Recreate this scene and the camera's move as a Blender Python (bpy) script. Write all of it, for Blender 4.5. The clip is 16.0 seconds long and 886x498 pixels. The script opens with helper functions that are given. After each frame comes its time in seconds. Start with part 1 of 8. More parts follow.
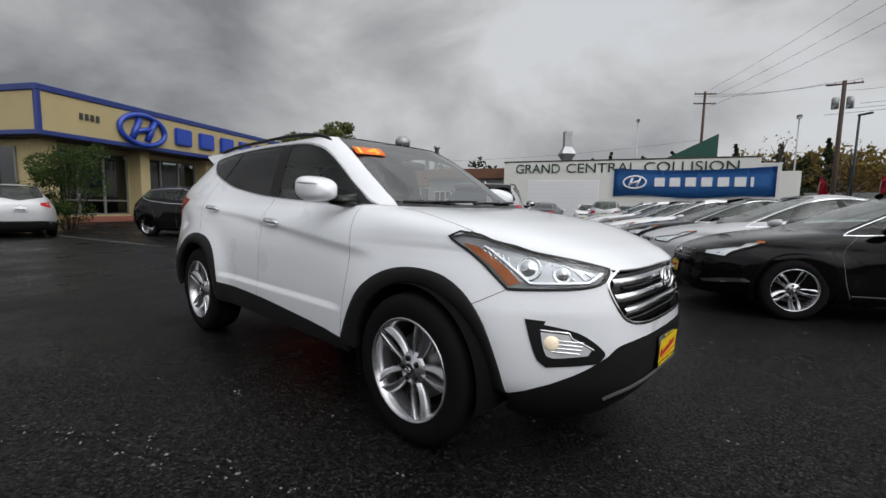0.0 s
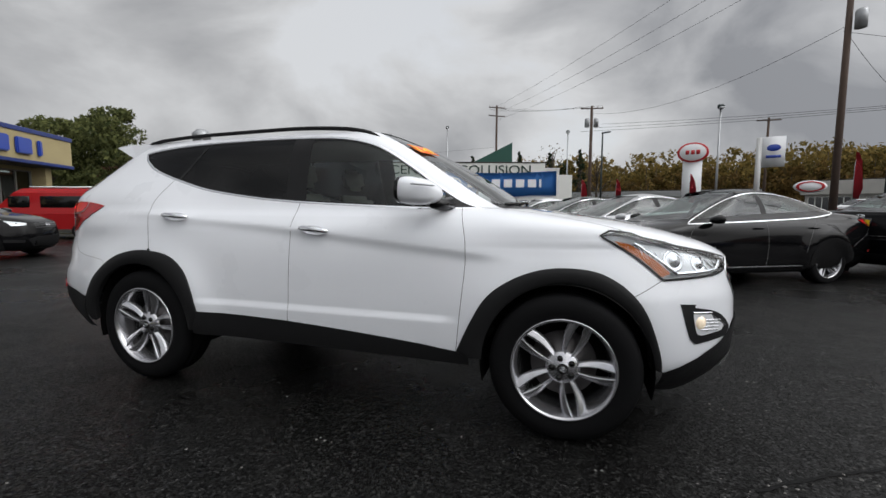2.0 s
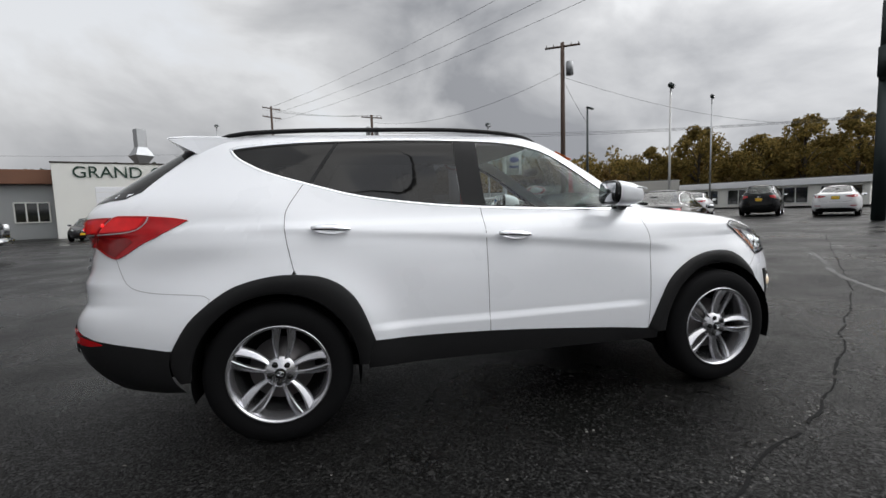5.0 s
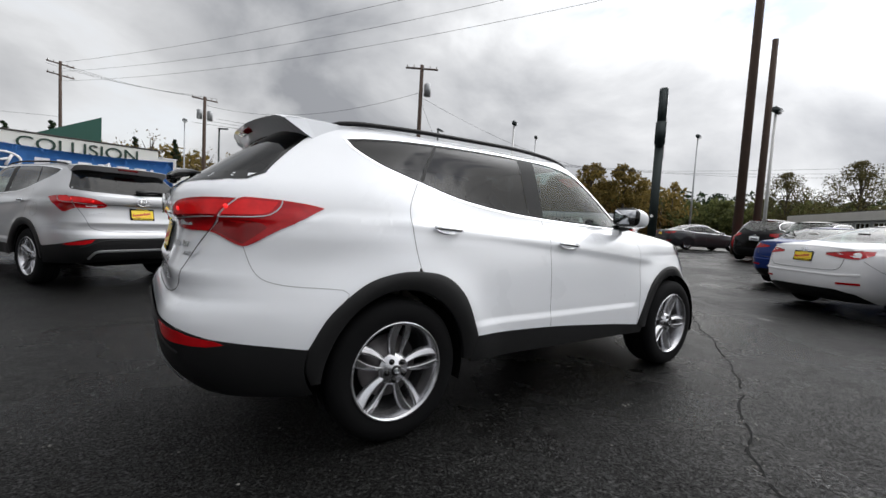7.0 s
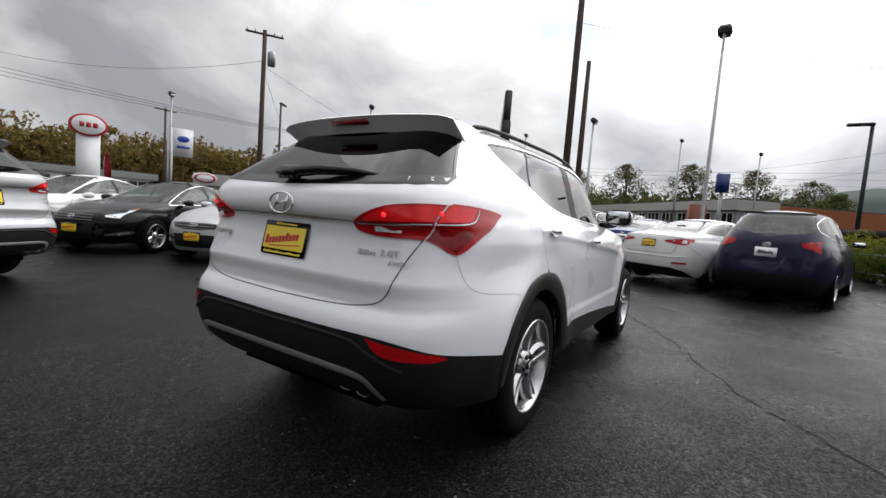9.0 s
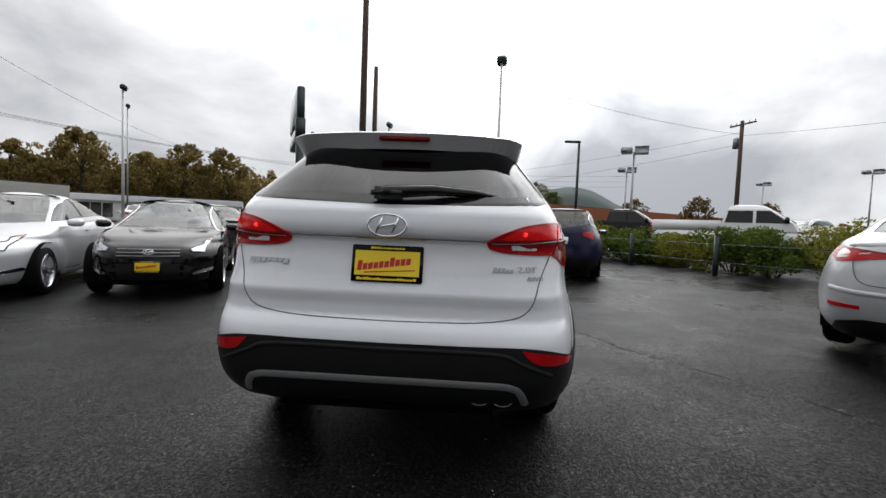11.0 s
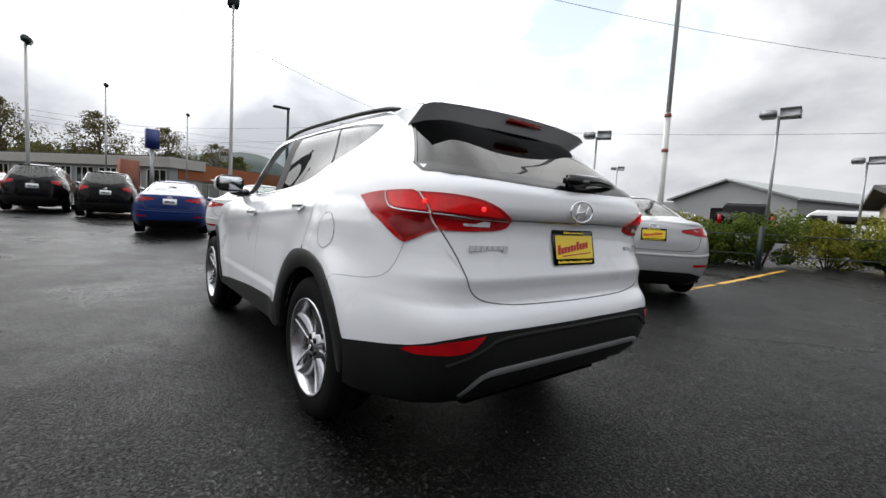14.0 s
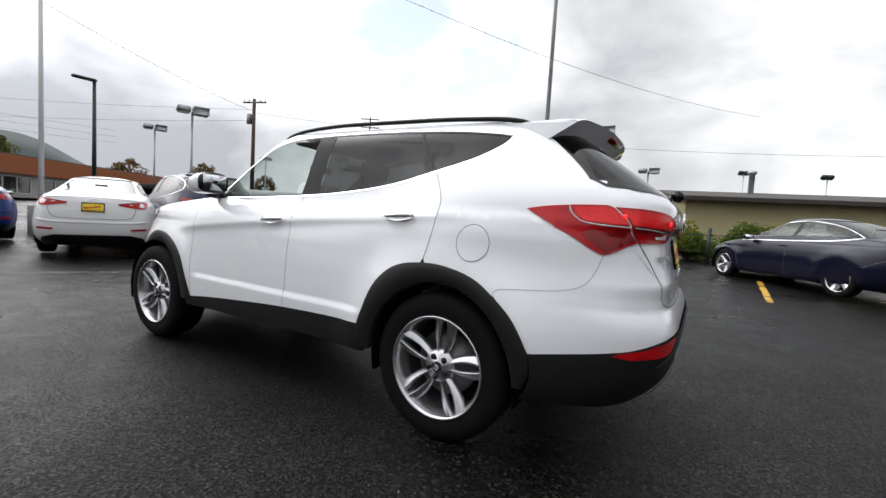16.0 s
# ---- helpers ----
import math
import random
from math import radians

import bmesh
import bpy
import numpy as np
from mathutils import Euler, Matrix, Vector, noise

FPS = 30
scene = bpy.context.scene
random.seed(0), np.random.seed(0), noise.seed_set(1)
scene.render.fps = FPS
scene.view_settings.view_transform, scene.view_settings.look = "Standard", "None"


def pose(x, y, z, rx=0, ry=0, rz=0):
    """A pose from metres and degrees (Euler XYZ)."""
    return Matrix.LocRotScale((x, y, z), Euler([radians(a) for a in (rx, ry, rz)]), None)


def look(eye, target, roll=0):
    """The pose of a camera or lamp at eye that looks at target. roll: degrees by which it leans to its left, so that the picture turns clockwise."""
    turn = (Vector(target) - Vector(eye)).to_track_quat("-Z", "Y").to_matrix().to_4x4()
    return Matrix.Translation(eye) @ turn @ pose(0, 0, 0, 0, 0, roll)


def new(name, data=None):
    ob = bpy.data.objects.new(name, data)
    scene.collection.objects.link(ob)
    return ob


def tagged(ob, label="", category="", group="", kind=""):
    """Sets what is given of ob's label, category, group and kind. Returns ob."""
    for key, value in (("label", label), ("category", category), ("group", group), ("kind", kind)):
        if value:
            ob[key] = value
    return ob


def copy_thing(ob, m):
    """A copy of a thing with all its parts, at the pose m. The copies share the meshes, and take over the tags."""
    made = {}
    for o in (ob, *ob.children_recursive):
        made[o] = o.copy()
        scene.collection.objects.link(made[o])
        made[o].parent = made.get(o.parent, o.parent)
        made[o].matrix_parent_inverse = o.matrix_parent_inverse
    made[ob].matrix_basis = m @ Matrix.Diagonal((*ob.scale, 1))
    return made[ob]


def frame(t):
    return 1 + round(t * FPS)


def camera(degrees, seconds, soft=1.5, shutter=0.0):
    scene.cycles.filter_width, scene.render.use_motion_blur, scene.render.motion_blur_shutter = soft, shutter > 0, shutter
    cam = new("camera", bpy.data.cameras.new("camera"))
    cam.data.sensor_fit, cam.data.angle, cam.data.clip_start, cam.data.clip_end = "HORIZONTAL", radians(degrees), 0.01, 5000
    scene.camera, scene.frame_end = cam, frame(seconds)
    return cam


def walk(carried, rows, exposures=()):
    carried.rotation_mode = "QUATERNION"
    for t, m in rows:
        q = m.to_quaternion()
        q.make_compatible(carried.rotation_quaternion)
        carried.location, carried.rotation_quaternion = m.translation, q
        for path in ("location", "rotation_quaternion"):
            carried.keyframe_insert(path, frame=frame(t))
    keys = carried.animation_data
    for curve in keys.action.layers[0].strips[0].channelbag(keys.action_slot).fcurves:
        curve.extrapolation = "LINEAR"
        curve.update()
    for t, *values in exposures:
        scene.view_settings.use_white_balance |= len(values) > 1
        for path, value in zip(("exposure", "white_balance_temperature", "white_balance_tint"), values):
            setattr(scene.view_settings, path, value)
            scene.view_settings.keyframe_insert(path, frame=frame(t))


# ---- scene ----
cam = camera(91.7, 16.0)
PATH = [
    (0, (2.804, -2.283, 1.163), (1.481, -0.797, 0.961), 1.2),
    (0.5, (2.472, -2.512, 1.146), (1.301, -0.909, 0.902), 0.8),
    (1, (2.139, -2.693, 1.149), (1.138, -0.971, 0.971), 1.5),
    (1.5, (1.785, -2.875, 1.165), (1.03, -1.032, 0.979), 1.2),
    (2, (1.382, -3.006, 1.156), (0.803, -1.101, 0.966), 0.1),
    (2.5, (1.004, -3.115, 1.167), (0.568, -1.168, 1.031), 0.5),
    (3, (0.656, -3.241, 1.184), (0.413, -1.262, 1.028), -1.4),
    (3.2, (0.491, -3.276, 1.163), (0.306, -1.291, 1.005), -0.6),
    (5.3, (-1.21, -3.141, 1.18), (-0.673, -1.222, 1.007), -0.5),
    (5.5, (-1.343, -3.133, 1.174), (-0.752, -1.228, 1.024), 0.8),
    (6, (-1.729, -3.093, 1.17), (-0.905, -1.274, 1.05), 0.5),
    (6.5, (-2.089, -2.941, 1.137), (-1.075, -1.221, 1.013), 1.9),
    (7, (-2.427, -2.749, 1.144), (-1.273, -1.122, 1.014), 3.3),
    (7.5, (-2.788, -2.546, 1.142), (-1.458, -1.059, 1.007), 3.9),
    (8, (-3.086, -2.292, 1.128), (-1.611, -0.949, 0.986), 2.4),
    (8.2, (-3.197, -2.159, 1.14), (-1.676, -0.869, 0.99), 2.8),
    (10.3, (-3.974, -0.865, 1.158), (-2.042, -0.353, 1.08), 2.5),
    (10.5, (-4.022, -0.707, 1.162), (-2.061, -0.321, 1.096), 1.7),
    (11, (-4.12, -0.35, 1.156), (-2.126, -0.228, 1.052), 2.2),
    (11.5, (-4.101, 0.048, 1.156), (-2.111, -0.085, 1.02), 3.2),
    (12, (-4.073, 0.412, 1.13), (-2.113, 0.034, 1.005), 4.3),
    (12.5, (-4.045, 0.77, 1.14), (-2.17, 0.097, 0.957), 2.9),
    (13, (-3.859, 1.109, 1.122), (-2.074, 0.227, 0.934), 3.8),
    (13.5, (-3.69, 1.399, 1.1), (-1.971, 0.391, 0.928), 4.6),
    (14, (-3.504, 1.71, 1.115), (-1.93, 0.488, 0.944), 3.5),
    (14.5, (-3.234, 1.959, 1.099), (-1.792, 0.581, 0.956), 3.6),
    (15, (-2.973, 2.179, 1.113), (-1.644, 0.687, 1.023), 4.3),
    (15.5, (-2.705, 2.457, 1.117), (-1.541, 0.834, 1.012), 4.0),
    (16, (-2.412, 2.661, 1.102), (-1.387, 0.949, 0.959), 3.5),
]
walk(cam, [(t, look(eye, target, roll)) for t, eye, target, roll in PATH], [(0, -0.33), (2.5, -0.17), (5.5, 0.0), (8, 0.10), (11, 0.16), (13.2, 0.34), (16, 0.40)])

# ---- sky and light ----
world = bpy.data.worlds.new("sky")
scene.world = world
world.use_nodes = True


def build_sky(nt):
    """Broken cloud over a blue sky, brighter towards the hidden sun."""
    def node(kind, **kw):
        n = nt.nodes.new("ShaderNode" + kind)
        for k, v in kw.items():
            setattr(n, k, v)
        return n

    def math_node(op, a, b=None, c=None):
        n = node("Math", operation=op)
        for i, v in enumerate((a, b, c)):
            if v is None:
                continue
            if isinstance(v, (int, float)):
                n.inputs[i].default_value = v
            else:
                nt.links.new(v, n.inputs[i])
        return n.outputs[0]

    bg = nt.nodes["Background"]
    co = node("TexCoord")
    sep = node("SeparateXYZ")
    nt.links.new(co.outputs["Generated"], sep.inputs[0])
    x, y, z = sep.outputs
    # cloud heaps, flattened towards the horizon
    flat = node("CombineXYZ")
    nt.links.new(x, flat.inputs[0])
    nt.links.new(y, flat.inputs[1])
    nt.links.new(math_node("MULTIPLY", z, 1.6), flat.inputs[2])
    big = node("TexNoise")
    big.inputs["Scale"].default_value, big.inputs["Detail"].default_value, big.inputs["Roughness"].default_value, big.inputs["Distortion"].default_value = 2.6, 10, 0.52, 0.3
    nt.links.new(flat.outputs[0], big.inputs["Vector"])
    wide = node("TexNoise")
    wide.inputs["Scale"].default_value, wide.inputs["Detail"].default_value = 1.15, 3
    nt.links.new(flat.outputs[0], wide.inputs["Vector"])
    # light through the cloud grows towards the sun
    dot = node("VectorMath", operation="DOT_PRODUCT")
    nt.links.new(co.outputs["Generated"], dot.inputs[0])
    a, e = radians(SUN_AZ), radians(SUN_EL)
    dot.inputs[1].default_value = (math.cos(a) * math.cos(e), math.sin(a) * math.cos(e), math.sin(e))
    glare = math_node("MULTIPLY", math_node("POWER", math_node("MAXIMUM", dot.outputs["Value"], 0.0), 20.0), 5.0)
    toward = math_node("POWER", math_node("MULTIPLY_ADD", dot.outputs["Value"], 0.5, 0.5), 2.5)
    light = math_node("ADD", math_node("MULTIPLY_ADD", toward, 0.42, 0.52), glare)
    # the deck is brightest overhead
    over = node("MapRange", interpolation_type="SMOOTHSTEP")
    over.inputs["From Min"].default_value, over.inputs["From Max"].default_value, over.inputs["To Max"].default_value = 0.40, 1.0, 0.4
    nt.links.new(z, over.inputs["Value"])
    light = math_node("ADD", light, over.outputs[0])
    # thick cloud is darker
    ramp = node("ValToRGB")
    ramp.color_ramp.elements[0].position, ramp.color_ramp.elements[0].color = 0.42, (1.5, 1.5, 1.5, 1)
    ramp.color_ramp.elements[1].position, ramp.color_ramp.elements[1].color = 0.70, (0.50, 0.51, 0.54, 1)
    mid = ramp.color_ramp.elements.new(0.54)
    mid.color = (1.0, 1.0, 1.01, 1)
    thick = math_node("MULTIPLY_ADD", wide.outputs["Fac"], 0.40, math_node("MULTIPLY", big.outputs["Fac"], 0.70))
    # heavier banks and thinner stretches of the cloud deck
    for az, el, more, tight in CLOUD_BANKS:
        d = node("VectorMath", operation="DOT_PRODUCT")
        nt.links.new(co.outputs["Generated"], d.inputs[0])
        az, el = radians(az), radians(el)
        d.inputs[1].default_value = (math.cos(az) * math.cos(el), math.sin(az) * math.cos(el), math.sin(el))
        thick = math_node("MULTIPLY_ADD", math_node("POWER", math_node("MAXIMUM", d.outputs["Value"], 0.0), tight), more, thick)
    nt.links.new(thick, ramp.inputs[0])
    lit = node("Mix", data_type="RGBA", blend_type="MULTIPLY")
    lit.inputs["Factor"].default_value = 1
    nt.links.new(ramp.outputs[0], lit.inputs[6])
    grey = node("CombineColor")
    for i, k in enumerate((0.985, 1.0, 1.02)):
        nt.links.new(math_node("MULTIPLY", light, k), grey.inputs[i])
    nt.links.new(grey.outputs[0], lit.inputs[7])
    sky = node("TexSky", sky_type="NISHITA", sun_disc=False, sun_elevation=e, sun_rotation=math.pi / 2 - a)
    blue = node("Mix", data_type="RGBA", blend_type="MULTIPLY")
    blue.inputs["Factor"].default_value = 1
    nt.links.new(sky.outputs[0], blue.inputs[6])
    blue.inputs[7].default_value = (0.13, 0.13, 0.13, 1)
    # gaps in the cloud, only where it is thin
    gap = node("MapRange", interpolation_type="SMOOTHSTEP")
    gap.inputs["From Min"].default_value, gap.inputs["From Max"].default_value = 0.49, 0.41
    nt.links.new(thick, gap.inputs["Value"])
    cover = math_node("MULTIPLY", gap.outputs[0], math_node("MULTIPLY", toward, 0.95))
    mix = node("Mix", data_type="RGBA")
    nt.links.new(cover, mix.inputs["Factor"])
    nt.links.new(lit.outputs[2], mix.inputs[6])
    nt.links.new(blue.outputs[2], mix.inputs[7])
    nt.links.new(mix.outputs[2], bg.inputs[0])
    bg.inputs[1].default_value = SKY_STRENGTH


SUN_AZ, SUN_EL, SKY_STRENGTH = -8.0, 42.0, 1.0
CLOUD_BANKS = ((106, 26, -0.16, 14), (42, 26, 0.08, 16), (168, 22, 0.12, 9), (62, 6, 0.07, 30), (77, 18, 0.05, 60), (-50, 23, -0.20, 45), (-85, 14, -0.06, 10), (-22, 5, 0.10, 40), (14, 21, -0.08, 200))
build_sky(world.node_tree)
sun = new("sun", bpy.data.lights.new("sun", "SUN"))
sun.data.energy, sun.data.angle, sun.data.color = 1.25, radians(110), (1.0, 0.96, 0.9)
sun.matrix_basis = look((0, 0, 0), (-math.cos(radians(SUN_AZ)) * math.cos(radians(SUN_EL)), -math.sin(radians(SUN_AZ)) * math.cos(radians(SUN_EL)), -math.sin(radians(SUN_EL))))
scene.view_settings.exposure = 0.0

# ---- materials ----
def material(name, color, rough=0.5, metal=0.0, coat=0.0, vary=0.06, scale=6.0, bump=0.0, bump_scale=60.0, spec=0.5, fine=0.0, random=0.0):
    """A surface with stains at one scale and grain at another."""
    m = bpy.data.materials.new(name)
    m.use_nodes = True
    nt = m.node_tree
    b = nt.nodes["Principled BSDF"]
    b.inputs["Metallic"].default_value = metal
    b.inputs["Coat Weight"].default_value = coat
    b.inputs["Coat Roughness"].default_value = 0.04
    b.inputs["Specular IOR Level"].default_value = spec
    co = nt.nodes.new("ShaderNodeTexCoord")
    big = nt.nodes.new("ShaderNodeTexNoise")
    big.inputs["Scale"].default_value, big.inputs["Detail"].default_value = scale, 5
    nt.links.new(co.outputs["Object"], big.inputs["Vector"])
    small = nt.nodes.new("ShaderNodeTexNoise")
    small.inputs["Scale"].default_value, small.inputs["Detail"].default_value = bump_scale, 3
    nt.links.new(co.outputs["Object"], small.inputs["Vector"])
    hsv = nt.nodes.new("ShaderNodeHueSaturation")
    hsv.inputs["Color"].default_value = (*color, 1)
    mul = nt.nodes.new("ShaderNodeMath")
    mul.operation = "MULTIPLY_ADD"
    nt.links.new(big.outputs["Fac"], mul.inputs[0])
    mul.inputs[1].default_value, mul.inputs[2].default_value = 2 * vary, 1 - vary
    val = mul.outputs[0]
    if fine:
        add = nt.nodes.new("ShaderNodeMath")
        add.operation = "MULTIPLY_ADD"
        nt.links.new(small.outputs["Fac"], add.inputs[0])
        add.inputs[1].default_value = 2 * fine
        sub = nt.nodes.new("ShaderNodeMath")
        sub.operation = "SUBTRACT"
        nt.links.new(val, sub.inputs[0])
        sub.inputs[1].default_value = fine
        nt.links.new(sub.outputs[0], add.inputs[2])
        val = add.outputs[0]
    if random:
        info = nt.nodes.new("ShaderNodeObjectInfo")
        add = nt.nodes.new("ShaderNodeMath")
        add.operation = "MULTIPLY_ADD"
        nt.links.new(info.outputs["Random"], add.inputs[0])
        add.inputs[1].default_value = random
        nt.links.new(val, add.inputs[2])
        val = add.outputs[0]
    nt.links.new(val, hsv.inputs["Value"])
    nt.links.new(hsv.outputs[0], b.inputs["Base Color"])
    r = nt.nodes.new("ShaderNodeMath")
    r.operation = "MULTIPLY_ADD"
    nt.links.new(big.outputs["Fac"], r.inputs[0])
    r.inputs[1].default_value, r.inputs[2].default_value = 0.16 * rough, rough * 0.92
    nt.links.new(r.outputs[0], b.inputs["Roughness"])
    if bump:
        bp = nt.nodes.new("ShaderNodeBump")
        bp.inputs["Strength"].default_value, bp.inputs["Distance"].default_value = 1.0, bump
        nt.links.new(small.outputs["Fac"], bp.inputs["Height"])
        nt.links.new(bp.outputs[0], b.inputs["Normal"])
    return m


def glass(name, tint, rough=0.0, ior=1.5):
    """Thin glass: a tinted pane with a clear reflection."""
    m = bpy.data.materials.new(name)
    m.use_nodes = True
    nt = m.node_tree
    nt.nodes.remove(nt.nodes["Principled BSDF"])
    out = nt.nodes["Material Output"]
    tr, gl, lw, pw, ma, mx = (nt.nodes.new("ShaderNode" + k) for k in ("BsdfTransparent", "BsdfGlossy", "LayerWeight", "Math", "Math", "MixShader"))
    tr.inputs[0].default_value = (*tint, 1)
    gl.inputs["Roughness"].default_value = rough
    # both faces of the pane reflect, more at a glancing view
    f0 = 1.8 * ((ior - 1) / (ior + 1)) ** 2
    lw.inputs["Blend"].default_value = 0.5
    pw.operation, ma.operation = "POWER", "MULTIPLY_ADD"
    pw.inputs[1].default_value = 5.0
    ma.inputs[1].default_value, ma.inputs[2].default_value = 1 - f0, f0
    nt.links.new(lw.outputs["Facing"], pw.inputs[0])
    nt.links.new(pw.outputs[0], ma.inputs[0])
    nt.links.new(ma.outputs[0], mx.inputs[0])
    nt.links.new(tr.outputs[0], mx.inputs[1])
    nt.links.new(gl.outputs[0], mx.inputs[2])
    nt.links.new(mx.outputs[0], out.inputs[0])
    return m


def lamp_lens(name, color, emit=0.0, rough=0.08, stripes=220.0):
    """Coloured lamp plastic with fine moulded ribs behind a clear face."""
    m = material(name, color, rough, 0.0, 1.0, 0.4, 22.0)
    nt = m.node_tree
    b = nt.nodes["Principled BSDF"]
    wave, co, bp = (nt.nodes.new("ShaderNode" + k) for k in ("TexWave", "TexCoord", "Bump"))
    wave.inputs["Scale"].default_value = stripes / 2.5
    wave.bands_direction = "DIAGONAL"
    bp.inputs["Distance"].default_value, bp.inputs["Strength"].default_value = 0.0004, 0.4
    b.inputs["Coat Weight"].default_value, b.inputs["Specular IOR Level"].default_value = 0.6, 0.1
    nt.links.new(co.outputs["Object"], wave.inputs["Vector"])
    nt.links.new(wave.outputs["Fac"], bp.inputs["Height"])
    nt.links.new(bp.outputs[0], b.inputs["Normal"])
    if emit:
        b.inputs["Emission Color"].default_value = (*color, 1)
        b.inputs["Emission Strength"].default_value = emit
    return m


PAINT_WHITE = material("white_paint", (0.785, 0.80, 0.83), 0.28, 0.0, 1.0, 0.015, 3.0, spec=0.2)
CLADDING = material("black_plastic", (0.011, 0.011, 0.0115), 0.5, 0.0, 0.0, 0.15, 20.0, 0.0004, 900.0, 0.2)
GLOSS_BLACK = material("gloss_black", (0.006, 0.006, 0.006), 0.14, 0.0, 0.0, spec=0.35)
SEAM_FINE = material("fine_panel_joint", (0.34, 0.34, 0.345), 0.8)
SEAM = material("panel_gap", (0.11, 0.11, 0.11), 0.8)
CHROME = material("chrome", (0.82, 0.83, 0.85), 0.08, 1.0, 0.0, 0.02)
DARK_CHROME = material("sooty_chrome", (0.22, 0.22, 0.22), 0.3, 1.0, 0.0, 0.2)
LAMP_HOUSING = material("grey_lamp_housing", (0.42, 0.43, 0.44), 0.4, 0.1, 0.0, 0.15, 30.0)
SILVER = material("silver_plastic", (0.42, 0.43, 0.44), 0.32, 0.7, 0.0, 0.05, 30.0)
ALLOY = material("alloy_rim", (0.52, 0.52, 0.54), 0.24, 0.9, 0.2, 0.06, 25.0)
RUBBER = material("tyre_rubber", (0.006, 0.006, 0.0065), 0.8, 0.0, 0.0, 0.25, 12.0, 0.0006, 300.0, 0.1)
DARK = material("dark_underside", (0.006, 0.006, 0.006), 0.9, spec=0.04)
IRON = material("brake_iron", (0.18, 0.17, 0.17), 0.45, 0.8, 0.0, 0.2, 20.0)
GLASS_DARK = glass("privacy_glass", (0.045, 0.05, 0.056), 0.0, 1.37)
GLASS_CLEAR = glass("car_window_glass", (0.72, 0.80, 0.77), 0.0, 1.75)
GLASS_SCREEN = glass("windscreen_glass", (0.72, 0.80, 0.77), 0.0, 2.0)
GLASS_SIDE = glass("front_side_glass", (0.50, 0.58, 0.55), 0.0, 1.42)
GLASS_LENS = glass("clear_lens", (0.9, 0.92, 0.93))
RED_LENS = lamp_lens("red_lamp_lens", (0.40, 0.004, 0.007))
RED_LIT = lamp_lens("lit_red_lamp", (0.58, 0.008, 0.010), 0.13)
RED_BULB = lamp_lens("red_lamp_bulb", (0.95, 0.03, 0.03), 0.9)
RED_DARK = lamp_lens("dark_red_lens", (0.20, 0.003, 0.004))
AMBER = lamp_lens("amber_lens", (0.42, 0.10, 0.012))
FOG_GLOW = lamp_lens("warm_lamp_bulb", (0.95, 0.80, 0.6), 0.25)
REFLECTOR = material("lamp_reflector", (0.80, 0.81, 0.83), 0.28, 0.3, 0.0, 0.15, 30.0)
MIRROR = material("mirror_silver", (0.42, 0.43, 0.45), 0.02, 1.0, 0.0, 0.01)
SEAT_CLOTH = material("seat_leather", (0.30, 0.285, 0.26), 0.6, 0.0, 0.0, 0.1, 9.0, 0.0006, 200.0)
CABIN_DARK = material("cabin_trim", (0.03, 0.03, 0.031), 0.6, 0.0, 0.0, 0.1)
CABIN_LIGHT = material("cabin_lining", (0.38, 0.37, 0.35), 0.8, 0.0, 0.0, 0.06)
YELLOW_CARD = material("yellow_card", (0.85, 0.62, 0.01), 0.4, 0.0, 0.2, 0.05)
RED_INK = material("red_ink", (0.50, 0.02, 0.02), 0.5)
ORANGE_STICKER = material("orange_sticker", (0.9, 0.16, 0.01), 0.4)
YELLOW_STICKER = material("yellow_sticker", (0.9, 0.65, 0.02), 0.4)

# ---- tools for meshes ----
def part(name, bm, material, parent=None, label="", smooth=True):
    me = bpy.data.meshes.new(name)
    if isinstance(bm, tuple):
        me.from_pydata(*bm)
    else:
        bm.to_mesh(me)
        bm.free()
    for m in material if isinstance(material, (list, tuple)) else [material]:
        me.materials.append(m)
    me.polygons.foreach_set("use_smooth", [smooth] * len(me.polygons))
    ob = new(name, me)
    ob.parent = parent
    return tagged(ob, label)


def share(name, ob, parent, m):
    o = new(name, ob.data)
    o.parent = parent
    o.matrix_basis = m
    return o


def thing(name, label, category, m=None, group="", kind=""):
    e = new(name)
    e.empty_display_size = 0.1
    if m is not None:
        e.matrix_basis = m
    return tagged(e, label, category, group, kind)


def box_into(bm, a, b, bevel=0.0, mat=0, m=None, seg=2):
    made = bmesh.ops.create_cube(bm, size=1)["verts"]
    for v in made:
        v.co = Vector([(a[i] + b[i]) / 2 + v.co[i] * (b[i] - a[i]) for i in range(3)])
    faces = {f for v in made for f in v.link_faces}
    for f in faces:
        f.material_index = mat
    verts = made
    if bevel > 0:
        edges = list({e for v in made for e in v.link_edges})
        res = bmesh.ops.bevel(bm, geom=edges, offset=bevel, segments=seg, affect="EDGES", clamp_overlap=True)
        verts = list({v for f in res["faces"] for v in f.verts} | {v for v in made if v.is_valid})
        for f in {f for v in verts for f in v.link_faces}:
            f.material_index = mat
    if m is not None:
        bmesh.ops.transform(bm, matrix=m, verts=verts)
    return verts


def box_bm(a, b, bevel=0.0, m=None, seg=2):
    bm = bmesh.new()
    box_into(bm, a, b, bevel, 0, m, seg)
    return bm


